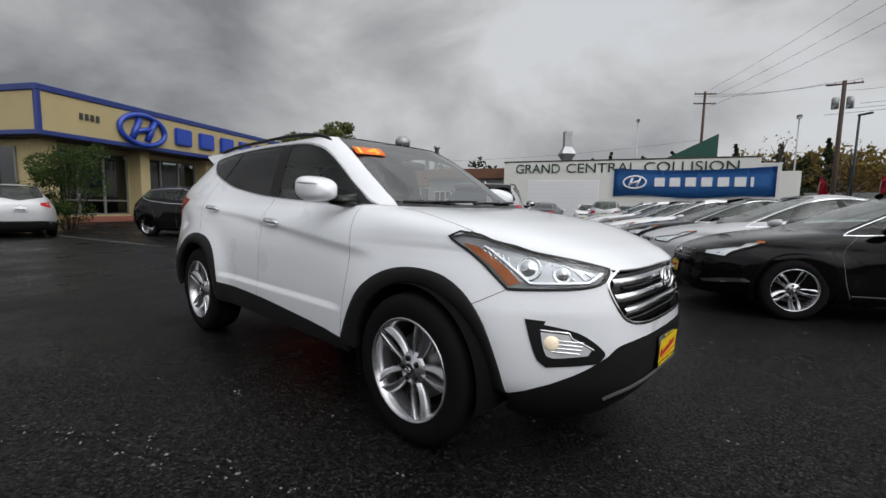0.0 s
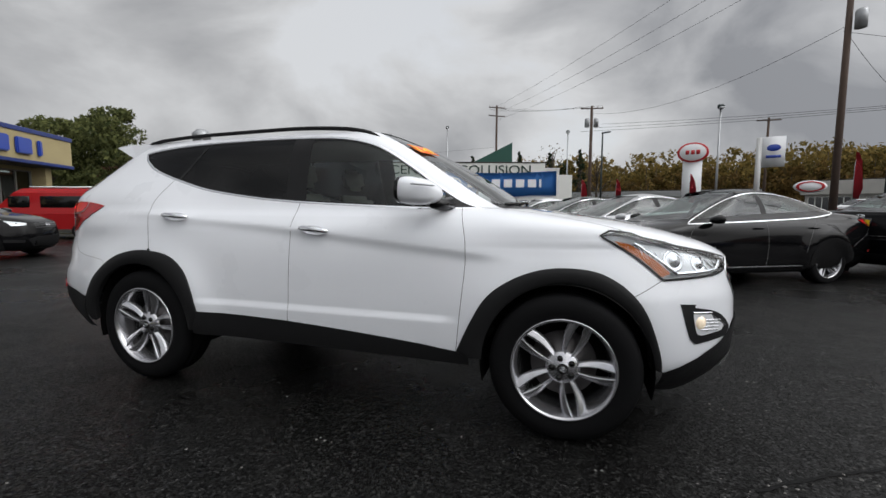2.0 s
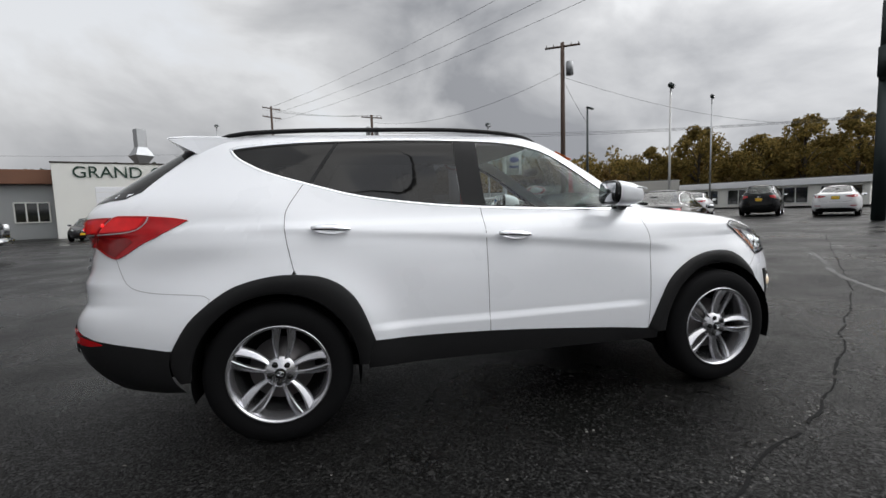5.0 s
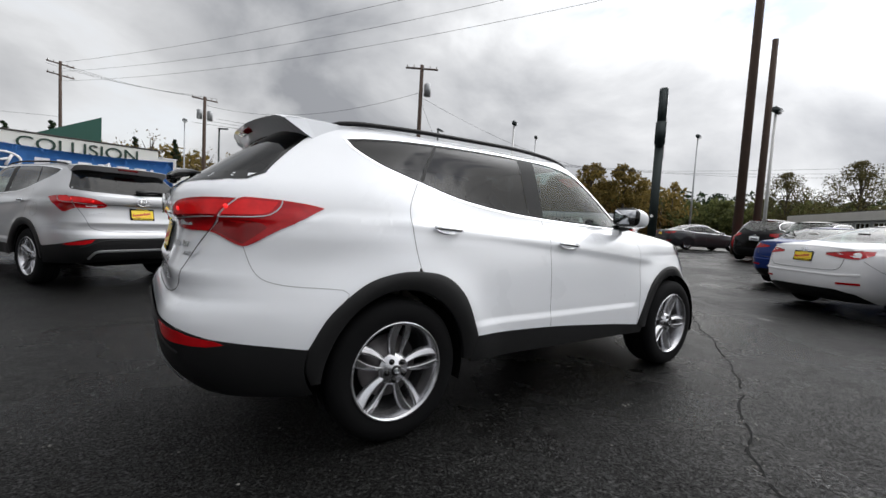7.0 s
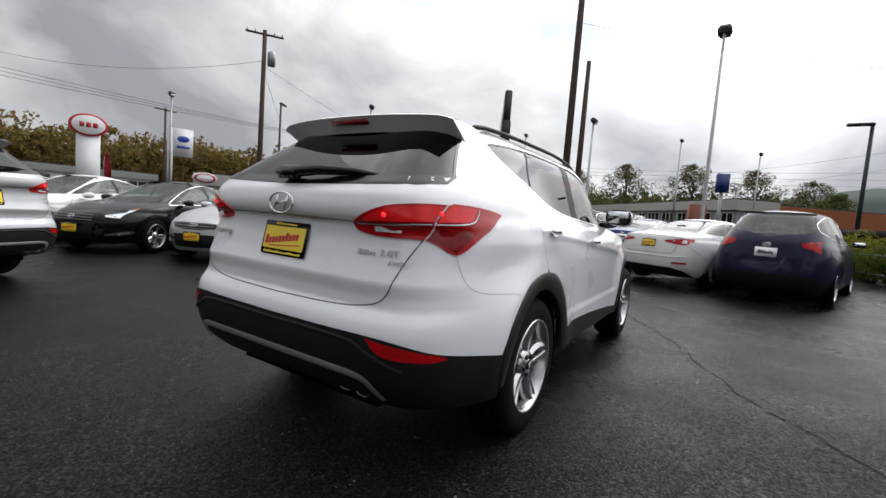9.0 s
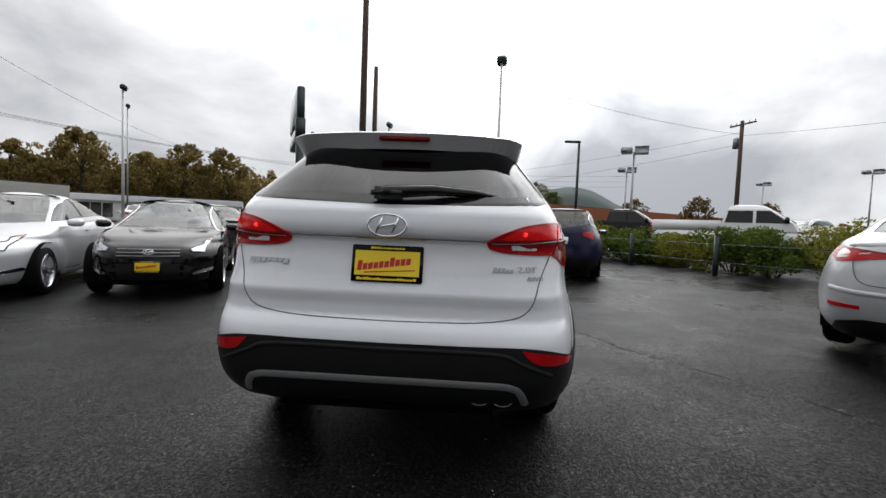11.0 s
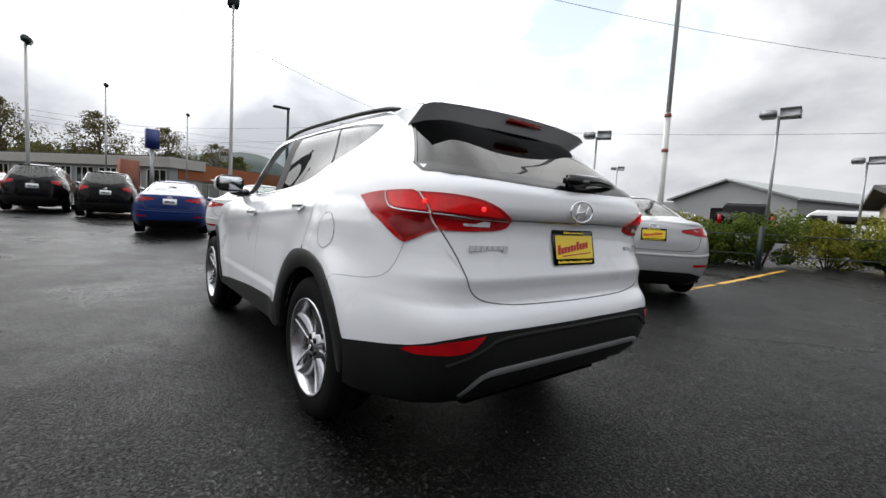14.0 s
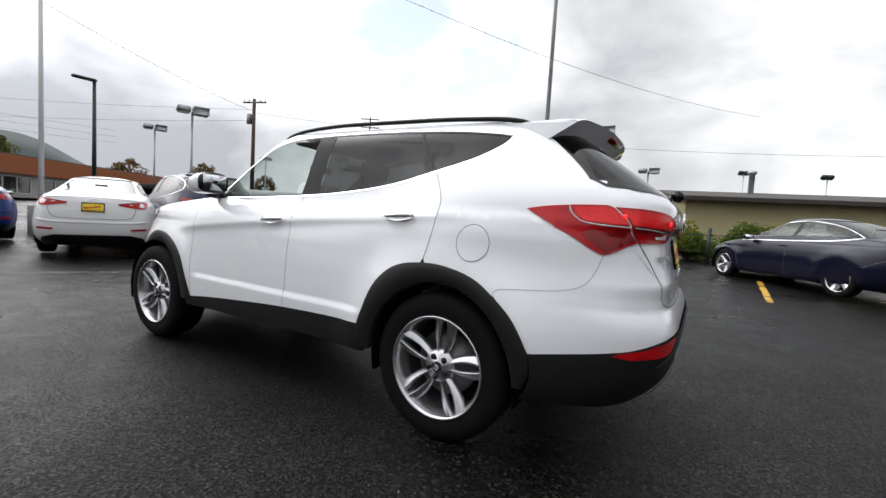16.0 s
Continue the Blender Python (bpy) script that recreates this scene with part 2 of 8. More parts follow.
def tube_into(bm, pts, radii, n=8, cap=True, mat=0):
    """A round tube along points."""
    pts = [Vector(p) for p in pts]
    if not isinstance(radii, (list, tuple)):
        radii = [radii] * len(pts)
    rings, side = [], None
    for i, p in enumerate(pts):
        d = (pts[min(i + 1, len(pts) - 1)] - pts[max(i - 1, 0)]).normalized()
        if side is None:
            side = d.orthogonal().normalized()
        side = (side - d * side.dot(d)).normalized()
        up = d.cross(side)
        rings.append([bm.verts.new(p + radii[i] * (math.cos(k * 2 * math.pi / n) * side + math.sin(k * 2 * math.pi / n) * up)) for k in range(n)])
    for a, b in zip(rings, rings[1:]):
        for k in range(n):
            bm.faces.new((a[k], a[(k + 1) % n], b[(k + 1) % n], b[k])).material_index = mat
    if cap:
        bm.faces.new(rings[0][::-1]).material_index = mat
        bm.faces.new(rings[-1]).material_index = mat
    return bm


def tube_bm(pts, radii, n=8):
    return tube_into(bmesh.new(), pts, radii, n)


def lathe_into(bm, profile, n=32, axis="y", mat=0, closed=False):
    """Turns (radius, height) pairs round an axis."""
    rings = []
    for r, h in profile:
        ring = []
        for k in range(n):
            c, s = r * math.cos(k * 2 * math.pi / n), r * math.sin(k * 2 * math.pi / n)
            ring.append(bm.verts.new({"y": (c, h, s), "z": (c, s, h), "x": (h, c, s)}[axis]))
        rings.append(ring)
    for a, b in zip(rings, rings[1:] + ([rings[0]] if closed else [])):
        for k in range(n):
            bm.faces.new((a[k], a[(k + 1) % n], b[(k + 1) % n], b[k])).material_index = mat
    return rings


def lathe_bm(profile, n=32, axis="y", closed=False):
    bm = bmesh.new()
    lathe_into(bm, profile, n, axis, 0, closed)
    bmesh.ops.recalc_face_normals(bm, faces=bm.faces)
    return bm


def spline(pts, step=0.02, closed=False):
    """Catmull-Rom curve through points of any dimension."""
    p = np.array(pts, float)
    out, n = [], len(p)
    for i in range(n if closed else n - 1):
        a, b, c, d = (p[(i + k) % n] if closed else p[min(max(i + k, 0), n - 1)] for k in (-1, 0, 1, 2))
        steps = max(1, int(np.ceil(np.linalg.norm(c - b) / step)))
        for k in range(steps):
            t = k / steps
            out.append(0.5 * (2 * b + (c - a) * t + (2 * a - 5 * b + 4 * c - d) * t * t + (3 * b - a - 3 * c + d) * t ** 3))
    if not closed:
        out.append(p[-1])
    return [tuple(v) for v in out]


def straight(pts, step=0.02):
    p = np.array(pts, float)
    out = []
    for a, b in zip(p, p[1:]):
        steps = max(1, int(np.ceil(np.linalg.norm(b - a) / step)))
        out += [tuple(a + (b - a) * k / steps) for k in range(steps)]
    return out + [tuple(p[-1])]


def monotone(pairs):
    """A smooth function through (x, value) pairs that never overshoots."""
    xs, ys = np.array(pairs, float).T
    h, d = np.diff(xs), np.diff(ys) / np.diff(xs)
    m = np.r_[d[0], np.where(d[1:] * d[:-1] > 0, 2 * d[1:] * d[:-1] / (d[1:] + d[:-1] + 1e-12), 0), d[-1]]

    def f(x):
        x = np.clip(np.asarray(x, float), xs[0], xs[-1])
        i = np.clip(np.searchsorted(xs, x, side="right") - 1, 0, len(h) - 1)
        t = (x - xs[i]) / h[i]
        return ((2 * t ** 3 - 3 * t * t + 1) * ys[i] + (t ** 3 - 2 * t * t + t) * h[i] * m[i]
                + (3 * t * t - 2 * t ** 3) * ys[i + 1] + (t ** 3 - t * t) * h[i] * m[i + 1])
    return f


def smooth(a, b, x):
    t = np.clip((np.asarray(x, float) - a) / (b - a), 0, 1)
    return t * t * (3 - 2 * t)


class Shape:
    """A car body as level outlines: half width, reach to front and rear and squareness, each over height.
    phi goes round the outline: -pi/2 rear middle, 0 side, pi/2 front middle. Front is +x; side is +1 for -y (its right)."""

    def __init__(self, width, front, front_n, rear, rear_n, extra=None, top=1.62, crown=None):
        self.w, self.f, self.fn, self.r, self.rn = (monotone(t) for t in (width, front, front_n, rear, rear_n))
        self.extra, self.top, self.crown = extra, top, monotone(crown) if crown else None

    def xyz(self, phi, z, side=1):
        phi, z = np.asarray(phi, float), np.asarray(z, float)
        ahead = phi > 0
        big, n, w = np.where(ahead, self.f(z), self.r(z)), np.where(ahead, self.fn(z), self.rn(z)), self.w(z)
        s, c = np.sin(phi), np.maximum(np.cos(phi), 0)
        r = (np.abs(s) ** n + c ** n) ** (-1 / n)
        x, y = big * s * r, w * c * r
        if self.extra:
            y = y + self.extra(x, z) * np.minimum(1, c * 2.5)
        return np.stack([x, -side * y, z], -1)

    def normal(self, phi, z, side=1):
        e = 1e-3
        a = self.xyz(phi + e, z, side) - self.xyz(phi - e, z, side)
        b = self.xyz(phi, z + e, side) - self.xyz(phi, z - e, side)
        n = np.cross(a, b) * side
        return n / np.maximum(np.linalg.norm(n, axis=-1, keepdims=True), 1e-9)

    def s(self, x, z):
        """Seen from the side: x and z."""
        big, n = (self.f(z), self.fn(z)) if x > 0 else (self.r(z), self.rn(z))
        q = np.clip(x / big, -0.9999, 0.9999)
        return (math.atan2(q, (1 - abs(q) ** n) ** (1 / n)), float(z))

    def b(self, y, z):
        """Seen from behind."""
        n, q = self.rn(z), np.clip(y / self.w(z), 0, 0.9999)
        return (math.atan2(-(1 - q ** n) ** (1 / n), q), float(z))

    def a(self, y, z):
        """Seen from ahead."""
        n, q = self.fn(z), np.clip(y / self.w(z), 0, 0.9999)
        return (math.atan2((1 - q ** n) ** (1 / n), q), float(z))

    def t(self, x, y, low=0.6):
        """Seen from above."""
        lo, hi = low, self.top
        for _ in range(40):
            z = (lo + hi) / 2
            big, n = (self.f(z), self.fn(z)) if x > 0 else (self.r(z), self.rn(z))
            if abs(x / big) ** n + abs(y / self.w(z)) ** n > 1:
                hi = z
            else:
                lo = z
        return self.s(x, lo) if abs(x) < 0.9 * (self.f(lo) if x > 0 else self.r(lo)) else (self.a if x > 0 else self.b)(y, lo)


def patch(name, shape, edge, material, parent, side=1, off=0.0, rim=0.0, label="", dx=0.08, dz=0.04, zs=None):
    """A panel of a car body: its closed edge in (phi, z), laid on the shape and cut to a fine net."""
    bm = bmesh.new()
    pts = [p for i, p in enumerate(edge) if math.dist(p, edge[i - 1]) > 1e-5]
    bm.faces.new([bm.verts.new((p[0], p[1], 0)) for p in pts])
    bmesh.ops.triangulate(bm, faces=bm.faces[:], ngon_method="EAR_CLIP")
    lo, hi = np.min(pts, 0), np.max(pts, 0)
    cuts = sorted({shape.s(x, 0.7)[0] for x in np.arange(-2.4, 2.4, dx)} | {shape.b(y, 0.7)[0] for y in np.arange(0.02, 0.8, dx)} | {shape.a(y, 0.7)[0] for y in np.arange(0.02, 0.8, dx)})
    cuts = [c for i, c in enumerate(cuts) if lo[0] < c < hi[0] and (i == 0 or c - cuts[i - 1] > 0.004)]
    levels = [z for z in (zs if zs is not None else np.arange(0.1, 1.7, dz)) if lo[1] < z < hi[1]]
    for axis, values in ((0, cuts), (1, levels)):
        for v in values:
            co, no = [0, 0, 0], [0, 0, 0]
            co[axis], no[axis] = v, 1
            bmesh.ops.bisect_plane(bm, geom=bm.verts[:] + bm.edges[:] + bm.faces[:], dist=1e-6, plane_co=co, plane_no=no)
    both, side = side == 0, side or 1
    flat = np.array([v.co[:2] for v in bm.verts])
    nor = shape.normal(flat[:, 0], flat[:, 1], side)
    pos = shape.xyz(flat[:, 0], flat[:, 1], side) + off * nor
    for v, p in zip(bm.verts, pos):
        v.co = p
    bm.verts.index_update()
    nor = [tuple(n) for n in nor]
    if rim:
        for e in [e for e in bm.edges if e.is_boundary]:
            a, b = e.verts
            q = [bm.verts.new(c) for c in (a.co, b.co, b.co - rim * Vector(nor[b.index]), a.co - rim * Vector(nor[a.index]))]
            bm.faces.new(q)
        nor += [(0, 0, 0)] * (len(bm.verts) - len(nor))
    for f in bm.faces:
        f.normal_update()
        i = f.verts[0].index
        if i < len(pos) and i >= 0 and Vector(nor[i]).length > 0.5 and f.normal.dot(Vector(nor[i])) < 0:
            f.normal_flip()
    if both:
        bm.verts.index_update()
        twin = [bm.verts.new((v.co.x, -v.co.y, v.co.z)) for v in bm.verts[:]]
        for f in bm.faces[:]:
            bm.faces.new([twin[v.index] for v in reversed(f.verts)])
        nor += [(n[0], -n[1], n[2]) for n in nor]
    me = bpy.data.meshes.new(name)
    bm.to_mesh(me)
    bm.free()
    me.materials.append(material)
    me.polygons.foreach_set("use_smooth", [True] * len(me.polygons))
    me.normals_split_custom_set_from_vertices(nor)
    ob = new(name, me)
    ob.parent = parent
    return tagged(ob, label)


def band(name, shape, outer, inner, material, parent, side=1, off=0.008, rim=0.03, label=""):
    """A strip of the body between two lines, with a folded outer edge."""
    def even(p, n):
        p = np.array(p)
        d = np.r_[0, np.cumsum(np.linalg.norm(np.diff(p, axis=0), axis=1))]
        t = np.linspace(0, d[-1], n)
        return np.stack([np.interp(t, d, p[:, 0]), np.interp(t, d, p[:, 1])], -1)
    n = 72
    a, b = even(outer, n), even(inner, n)
    rows = []
    for k, lift in ((0, -rim), (0, off * 0.6), (0.06, off), (0.4, off), (0.94, off), (1, off * 0.5), (1, -rim)):
        q = a + (b - a) * k
        rows.append(shape.xyz(q[:, 0], q[:, 1], side) + lift * shape.normal(q[:, 0], q[:, 1], side))
    verts = [tuple(p) for row in rows for p in row]
    faces = [(r * n + i, r * n + i + 1, (r + 1) * n + i + 1, (r + 1) * n + i) for r in range(6) for i in range(n - 1)]
    return part(name, (verts, [], faces), material, parent, label)


def ribbon(name, shape, path, width, material, parent, side=1, off=0.001, bulge=0.0, label=""):
    """A narrow strip along a line of the body: a seam or a trim."""
    path = np.array(path)
    pos, nor = shape.xyz(path[:, 0], path[:, 1], side), shape.normal(path[:, 0], path[:, 1], side)
    tan = np.gradient(pos, axis=0)
    across = np.cross(tan, nor)
    across /= np.maximum(np.linalg.norm(across, axis=1, keepdims=True), 1e-9)
    rows = [pos + off * nor - across * width / 2, pos + (off + bulge) * nor, pos + off * nor + across * width / 2]
    n = len(path)
    verts = [tuple(p) for row in rows for p in row]
    faces = [(r * n + i, r * n + i + 1, (r + 1) * n + i + 1, (r + 1) * n + i) for r in (0, 1) for i in range(n - 1)]
    return part(name, (verts, [], faces), material, parent, label)


def on_body(shape, p, side=1, off=0.0):
    """Pose of a fitting on the body: x along the body, z outwards."""
    pos, nor = (Vector(f(np.array([p[0]]), np.array([p[1]]), side)[0]) for f in (shape.xyz, shape.normal))
    ahead = Vector(shape.xyz(np.array([p[0] + 0.01]), np.array([p[1]]), side)[0]) - pos
    ahead = (ahead - nor * ahead.dot(nor)).normalized()
    m = Matrix((ahead, nor.cross(ahead), nor)).transposed().to_4x4()
    m.translation = pos + off * nor
    return m


# ---- ground ----
def soft(v, k=0.8):
    return np.log1p(np.exp(np.clip(np.asarray(v, float) / k, -40, 40))) * k


def ground_z(x, y):
    """The lot is level round the car and rises gently to the south and east."""
    return 0.034 * (soft(-np.asarray(y, float) - 3.2) - soft(-np.asarray(y, float) - 16)) + 0.018 * (soft(np.asarray(x, float) - 4) - soft(np.asarray(x, float) - 22))


def asphalt():
    m = bpy.data.materials.new("wet_asphalt")
    m.use_nodes = True
    nt = m.node_tree
    b = nt.nodes["Principled BSDF"]
    co = nt.nodes.new("ShaderNodeTexCoord")

    def noise_node(scale, detail, rough=0.5):
        n = nt.nodes.new("ShaderNodeTexNoise")
        n.inputs["Scale"].default_value, n.inputs["Detail"].default_value, n.inputs["Roughness"].default_value = scale, detail, rough
        nt.links.new(co.outputs["Object"], n.inputs["Vector"])
        return n.outputs["Fac"]

    def ramp(src, stops):
        r = nt.nodes.new("ShaderNodeValToRGB")
        el = r.color_ramp.elements
        while len(el) < len(stops):
            el.new(0.5)
        for e, (p, v) in zip(el, stops):
            e.position, e.color = p, (v, v, v, 1) if not isinstance(v, tuple) else (*v, 1)
        nt.links.new(src, r.inputs[0])
        return r.outputs[0]

    def mixed(kind, fac, a, c):
        n = nt.nodes.new("ShaderNodeMix")
        n.data_type, n.blend_type = "RGBA", kind
        if isinstance(fac, float):
            n.inputs[0].default_value = fac
        else:
            nt.links.new(fac, n.inputs[0])
        nt.links.new(a, n.inputs[6])
        nt.links.new(c, n.inputs[7])
        return n.outputs[2]

    stain = ramp(noise_node(0.35, 6, 0.6), [(0.3, (0.0028, 0.0028, 0.0027)), (0.7, (0.0065, 0.0064, 0.0061))])
    stones = nt.nodes.new("ShaderNodeTexVoronoi")
    stones.inputs["Scale"].default_value = 85
    nt.links.new(co.outputs["Object"], stones.inputs["Vector"])
    tone = nt.nodes.new("ShaderNodeSeparateColor")
    nt.links.new(stones.outputs["Color"], tone.inputs[0])
    grain = ramp(tone.outputs[0], [(0.0, 0.4), (0.6, 1.0), (0.86, 2.0), (1.0, 5.5)])
    col = mixed("MULTIPLY", 1.0, stain, grain)
    vor = nt.nodes.new("ShaderNodeTexVoronoi")
    vor.inputs["Scale"].default_value = 42
    nt.links.new(co.outputs["Object"], vor.inputs["Vector"])
    chips = ramp(vor.outputs["Distance"], [(0.0, 1.0), (0.10, 0.0)])
    rare = ramp(noise_node(9, 2), [(0.56, 0.0), (0.66, 1.0)])
    speck = mixed("MULTIPLY", 1.0, chips, rare)
    pale = nt.nodes.new("ShaderNodeRGB")
    pale.outputs[0].default_value = (0.22, 0.21, 0.20, 1)
    col = mixed("MIX", speck, col, pale.outputs[0])
    nt.links.new(col, b.inputs["Base Color"])
    # a thin film of water lies in broad patches and fills the grain there
    wet = noise_node(0.42, 6, 0.62)
    nt.links.new(ramp(wet, [(0.38, 0.46), (0.50, 0.36), (0.62, 0.20)]), b.inputs["Roughness"])
    gloss = mixed("MULTIPLY", 1.0, ramp(noise_node(75, 4, 0.75), [(0.36, 0.02), (0.52, 0.14), (0.66, 0.62)]), ramp(tone.outputs[1], [(0.0, 0.45), (0.7, 0.8), (1.0, 2.2)]))
    nt.links.new(gloss, b.inputs["Specular IOR Level"])
    bp = nt.nodes.new("ShaderNodeBump")
    bp.inputs["Distance"].default_value = 0.011
    nt.links.new(ramp(wet, [(0.42, 1.0), (0.64, 0.45)]), bp.inputs["Strength"])
    nt.links.new(noise_node(52, 6, 0.75), bp.inputs["Height"])
    nt.links.new(bp.outputs[0], b.inputs["Normal"])
    return m


ASPHALT = asphalt()
xs = np.r_[-1500, -700, -350, -180, -110, -70, -45, -30:45:0.75, 60, 90, 140, 250, 500, 1500]
ys = np.r_[-1500, -700, -350, -180, -110, -70, -45, -30:45:0.75, 60, 90, 140, 250, 500, 1500]
gx, gy = np.meshgrid(xs, ys)
gz = ground_z(gx, gy)
nx = len(xs)
part("ground", ([tuple(v) for v in np.stack([gx, gy, gz], -1).reshape(-1, 3)], [], [(j * nx + i, j * nx + i + 1, (j + 1) * nx + i + 1, (j + 1) * nx + i) for j in range(len(ys) - 1) for i in range(nx - 1)]), ASPHALT)
tagged(bpy.data.objects["ground"], "wet dark asphalt car lot", "ground", "", "structure")

LINE_YELLOW = material("worn_yellow_line", (0.48, 0.27, 0.03), 0.6, 0, 0, 0.35, 9.0, 0.001, 120.0)
LINE_PALE = material("pale_lot_streak", (0.075, 0.075, 0.073), 0.7, 0, 0, 0.4, 7.0, 0.001, 120.0)
TAR = material("crack_filler", (0.008, 0.008, 0.008), 0.8, 0, 0, 0.4, 30.0, 0.003, 80.0, 0.12)
GRIT = material("pale_grit", (0.15, 0.145, 0.135), 0.8, 0, 0, 0.4, 40.0, 0.004, 150.0)


def painted_line(name, pts, width, mat, label, ragged=0.15, seed=1, lift=0.004):
    """A worn strip lying on the ground."""
    rnd = random.Random(seed)
    p = np.array(spline(pts, 0.08))
    t = np.gradient(p, axis=0)
    n = np.stack([-t[:, 1], t[:, 0]], -1) / np.linalg.norm(t, axis=1, keepdims=True)
    verts, faces = [], []
    for i in range(len(p)):
        for s in (-1, 1):
            q = p[i] + n[i] * s * width / 2 * (1 - ragged + 2 * ragged * rnd.random())
            verts.append((q[0], q[1], float(ground_z(*q)) + lift))
    for i in range(len(p) - 1):
        if rnd.random() > ragged * 0.25:
            faces.append((2 * i, 2 * i + 2, 2 * i + 3, 2 * i + 1))
    return tagged(part(name, (verts, [], faces), mat), label, "road marking", "", "structure")


painted_line("parking_line", [(-0.45, -5.5), (-0.52, -8.0), (-0.55, -10.6)], 0.10, LINE_YELLOW, "worn yellow parking line painted on the asphalt")
painted_line("parking_line", [(-3.42, -5.8), (-3.47, -7.2), (-3.52, -8.5)], 0.10, LINE_YELLOW, "worn yellow parking line painted on the asphalt", 0.2, 4)
# this curve's pale colour stands in for sheen on a wet streak
painted_line("lot_line", [(9.6, 5.4), (8.6, 4.0), (7.4, 2.8), (6.2, 1.75), (5.3, 0.55), (4.7, -0.6)], 0.09, LINE_PALE, "pale streak on the wet lot", 0.5, 7)
painted_line("lot_line", [(-9.5, 1.0), (-12.5, 0.2), (-15.0, -0.4)], 0.10, LINE_PALE, "pale streak on the wet lot", 0.4, 8)
rnd = random.Random(11)
crack = [(12.0, 6.0), (8.0, 3.0), (5.0, 0.75), (3.4, -0.25), (2.68, -0.72), (1.72, -1.29), (1.2, -1.53), (0.46, -1.83), (0.0, -2.10), (-0.4, -2.40), (-0.9, -2.72), (-2.0, -3.36), (-2.5, -3.76), (-3.6, -4.6)]
crack = [(x + rnd.uniform(-0.02, 0.02), y + rnd.uniform(-0.025, 0.025)) for x, y in spline(crack, 0.25)]
painted_line("asphalt_seam", crack, 0.016, TAR, "jagged dark seam across the asphalt", 0.6, 5, 0.003)


def grit_bm(path, count, spread, seed):
    rnd = random.Random(seed)
    bm = bmesh.new()
    for _ in range(count):
        x, y = path[rnd.randrange(len(path))]
        x, y, s = x + rnd.gauss(0, spread), y + rnd.gauss(0, spread), rnd.uniform(0.003, 0.011)
        z = float(ground_z(x, y))
        v = [bm.verts.new((x + s * rnd.uniform(0.5, 1.3) * math.cos(a), y + s * rnd.uniform(0.5, 1.3) * math.sin(a), z + 0.001)) for a in (0.3, 1.9, 3.4, 5.0)]
        top = bm.verts.new((x, y, z + s * 0.8))
        for k in range(4):
            bm.faces.new((v[k], v[(k + 1) % 4], top))
    return bm


seam_pts = spline(crack[24:], 0.05)
tagged(part("loose_grit", grit_bm(seam_pts, 420, 0.05, 3), GRIT, None, "", False), "pale grit lying along the asphalt seam", "gravel", "", "stuff")
open_pts = [(rnd.uniform(-6, 6), rnd.uniform(-6, 5)) for _ in range(500)]
tagged(part("loose_stones", grit_bm(open_pts, 500, 0.05, 4), GRIT, None, "", False), "small pale stones scattered over the asphalt", "gravel", "", "stuff")

# ---- buildings ----
CREAM = material("cream_render", (0.42, 0.345, 0.18), 0.8, 0, 0, 0.10, 0.8, 0.002, 40.0)
BLUE_TRIM = material("blue_metal_trim", (0.012, 0.03, 0.17), 0.45, 0, 0.2, 0.08, 2.0)
SIGN_BLUE = material("blue_sign_plastic", (0.012, 0.05, 0.36), 0.3, 0, 0.4, 0.06, 2.0)
WHITE_WALL = material("white_painted_block", (0.70, 0.70, 0.66), 0.8, 0, 0, 0.07, 0.5, 0.002, 25.0)
SIGN_GREEN = material("dark_green_letters", (0.008, 0.035, 0.022), 0.5, 0, 0, 0.1)
GREEN_SHED = material("green_corrugated_metal", (0.015, 0.075, 0.055), 0.5, 0.2, 0, 0.1, 1.0)
BANNER = material("blue_vinyl_banner", (0.05, 0.22, 0.58), 0.45, 0, 0.1, 0.08, 1.2)
WHITE_VINYL = material("white_vinyl", (0.75, 0.76, 0.78), 0.5, 0, 0.1, 0.04)
ROOF_DARK = material("dark_roof_felt", (0.05, 0.045, 0.04), 0.9, 0, 0, 0.2, 2.0, 0.01, 15.0)
GREY_METAL = material("grey_metal_siding", (0.30, 0.31, 0.31), 0.55, 0.3, 0, 0.08, 0.6)
TAN = material("tan_siding", (0.46, 0.40, 0.22), 0.8, 0, 0, 0.08, 1.0)
ORANGE_BAND = material("orange_brick_band", (0.30, 0.09, 0.03), 0.8, 0, 0, 0.12, 0.7)
CONCRETE = material("pale_concrete", (0.42, 0.41, 0.38), 0.85, 0, 0, 0.12, 1.5, 0.004, 30.0)
PANE = material("dark_window_pane", (0.012, 0.014, 0.015), 0.06, 0, 0.6, 0.1, 1.0)
FRAME_GREY = material("grey_aluminium_frame", (0.20, 0.195, 0.18), 0.5, 0.3)
FRAME_WHITE = material("white_window_frame", (0.65, 0.65, 0.62), 0.5)
BROWN_ROOF = material("rusty_brown_roof", (0.16, 0.075, 0.045), 0.8, 0, 0, 0.2, 0.5)
WOOD_POLE = material("weathered_pole_wood", (0.075, 0.05, 0.038), 0.9, 0, 0, 0.3, 3.0, 0.006, 35.0)
STEEL = material("galvanised_steel", (0.36, 0.37, 0.38), 0.45, 0.7, 0, 0.12, 5.0)
PALE_POLE = material("pale_painted_steel", (0.55, 0.55, 0.54), 0.5, 0.2, 0, 0.15, 3.0)
DARK_STEEL = material("dark_green_steel", (0.022, 0.032, 0.032), 0.45, 0.3, 0, 0.15, 2.0)
WIRE = material("black_cable", (0.01, 0.01, 0.01), 0.6)
FLAG_RED = material("red_flag_cloth", (0.55, 0.03, 0.05), 0.8)
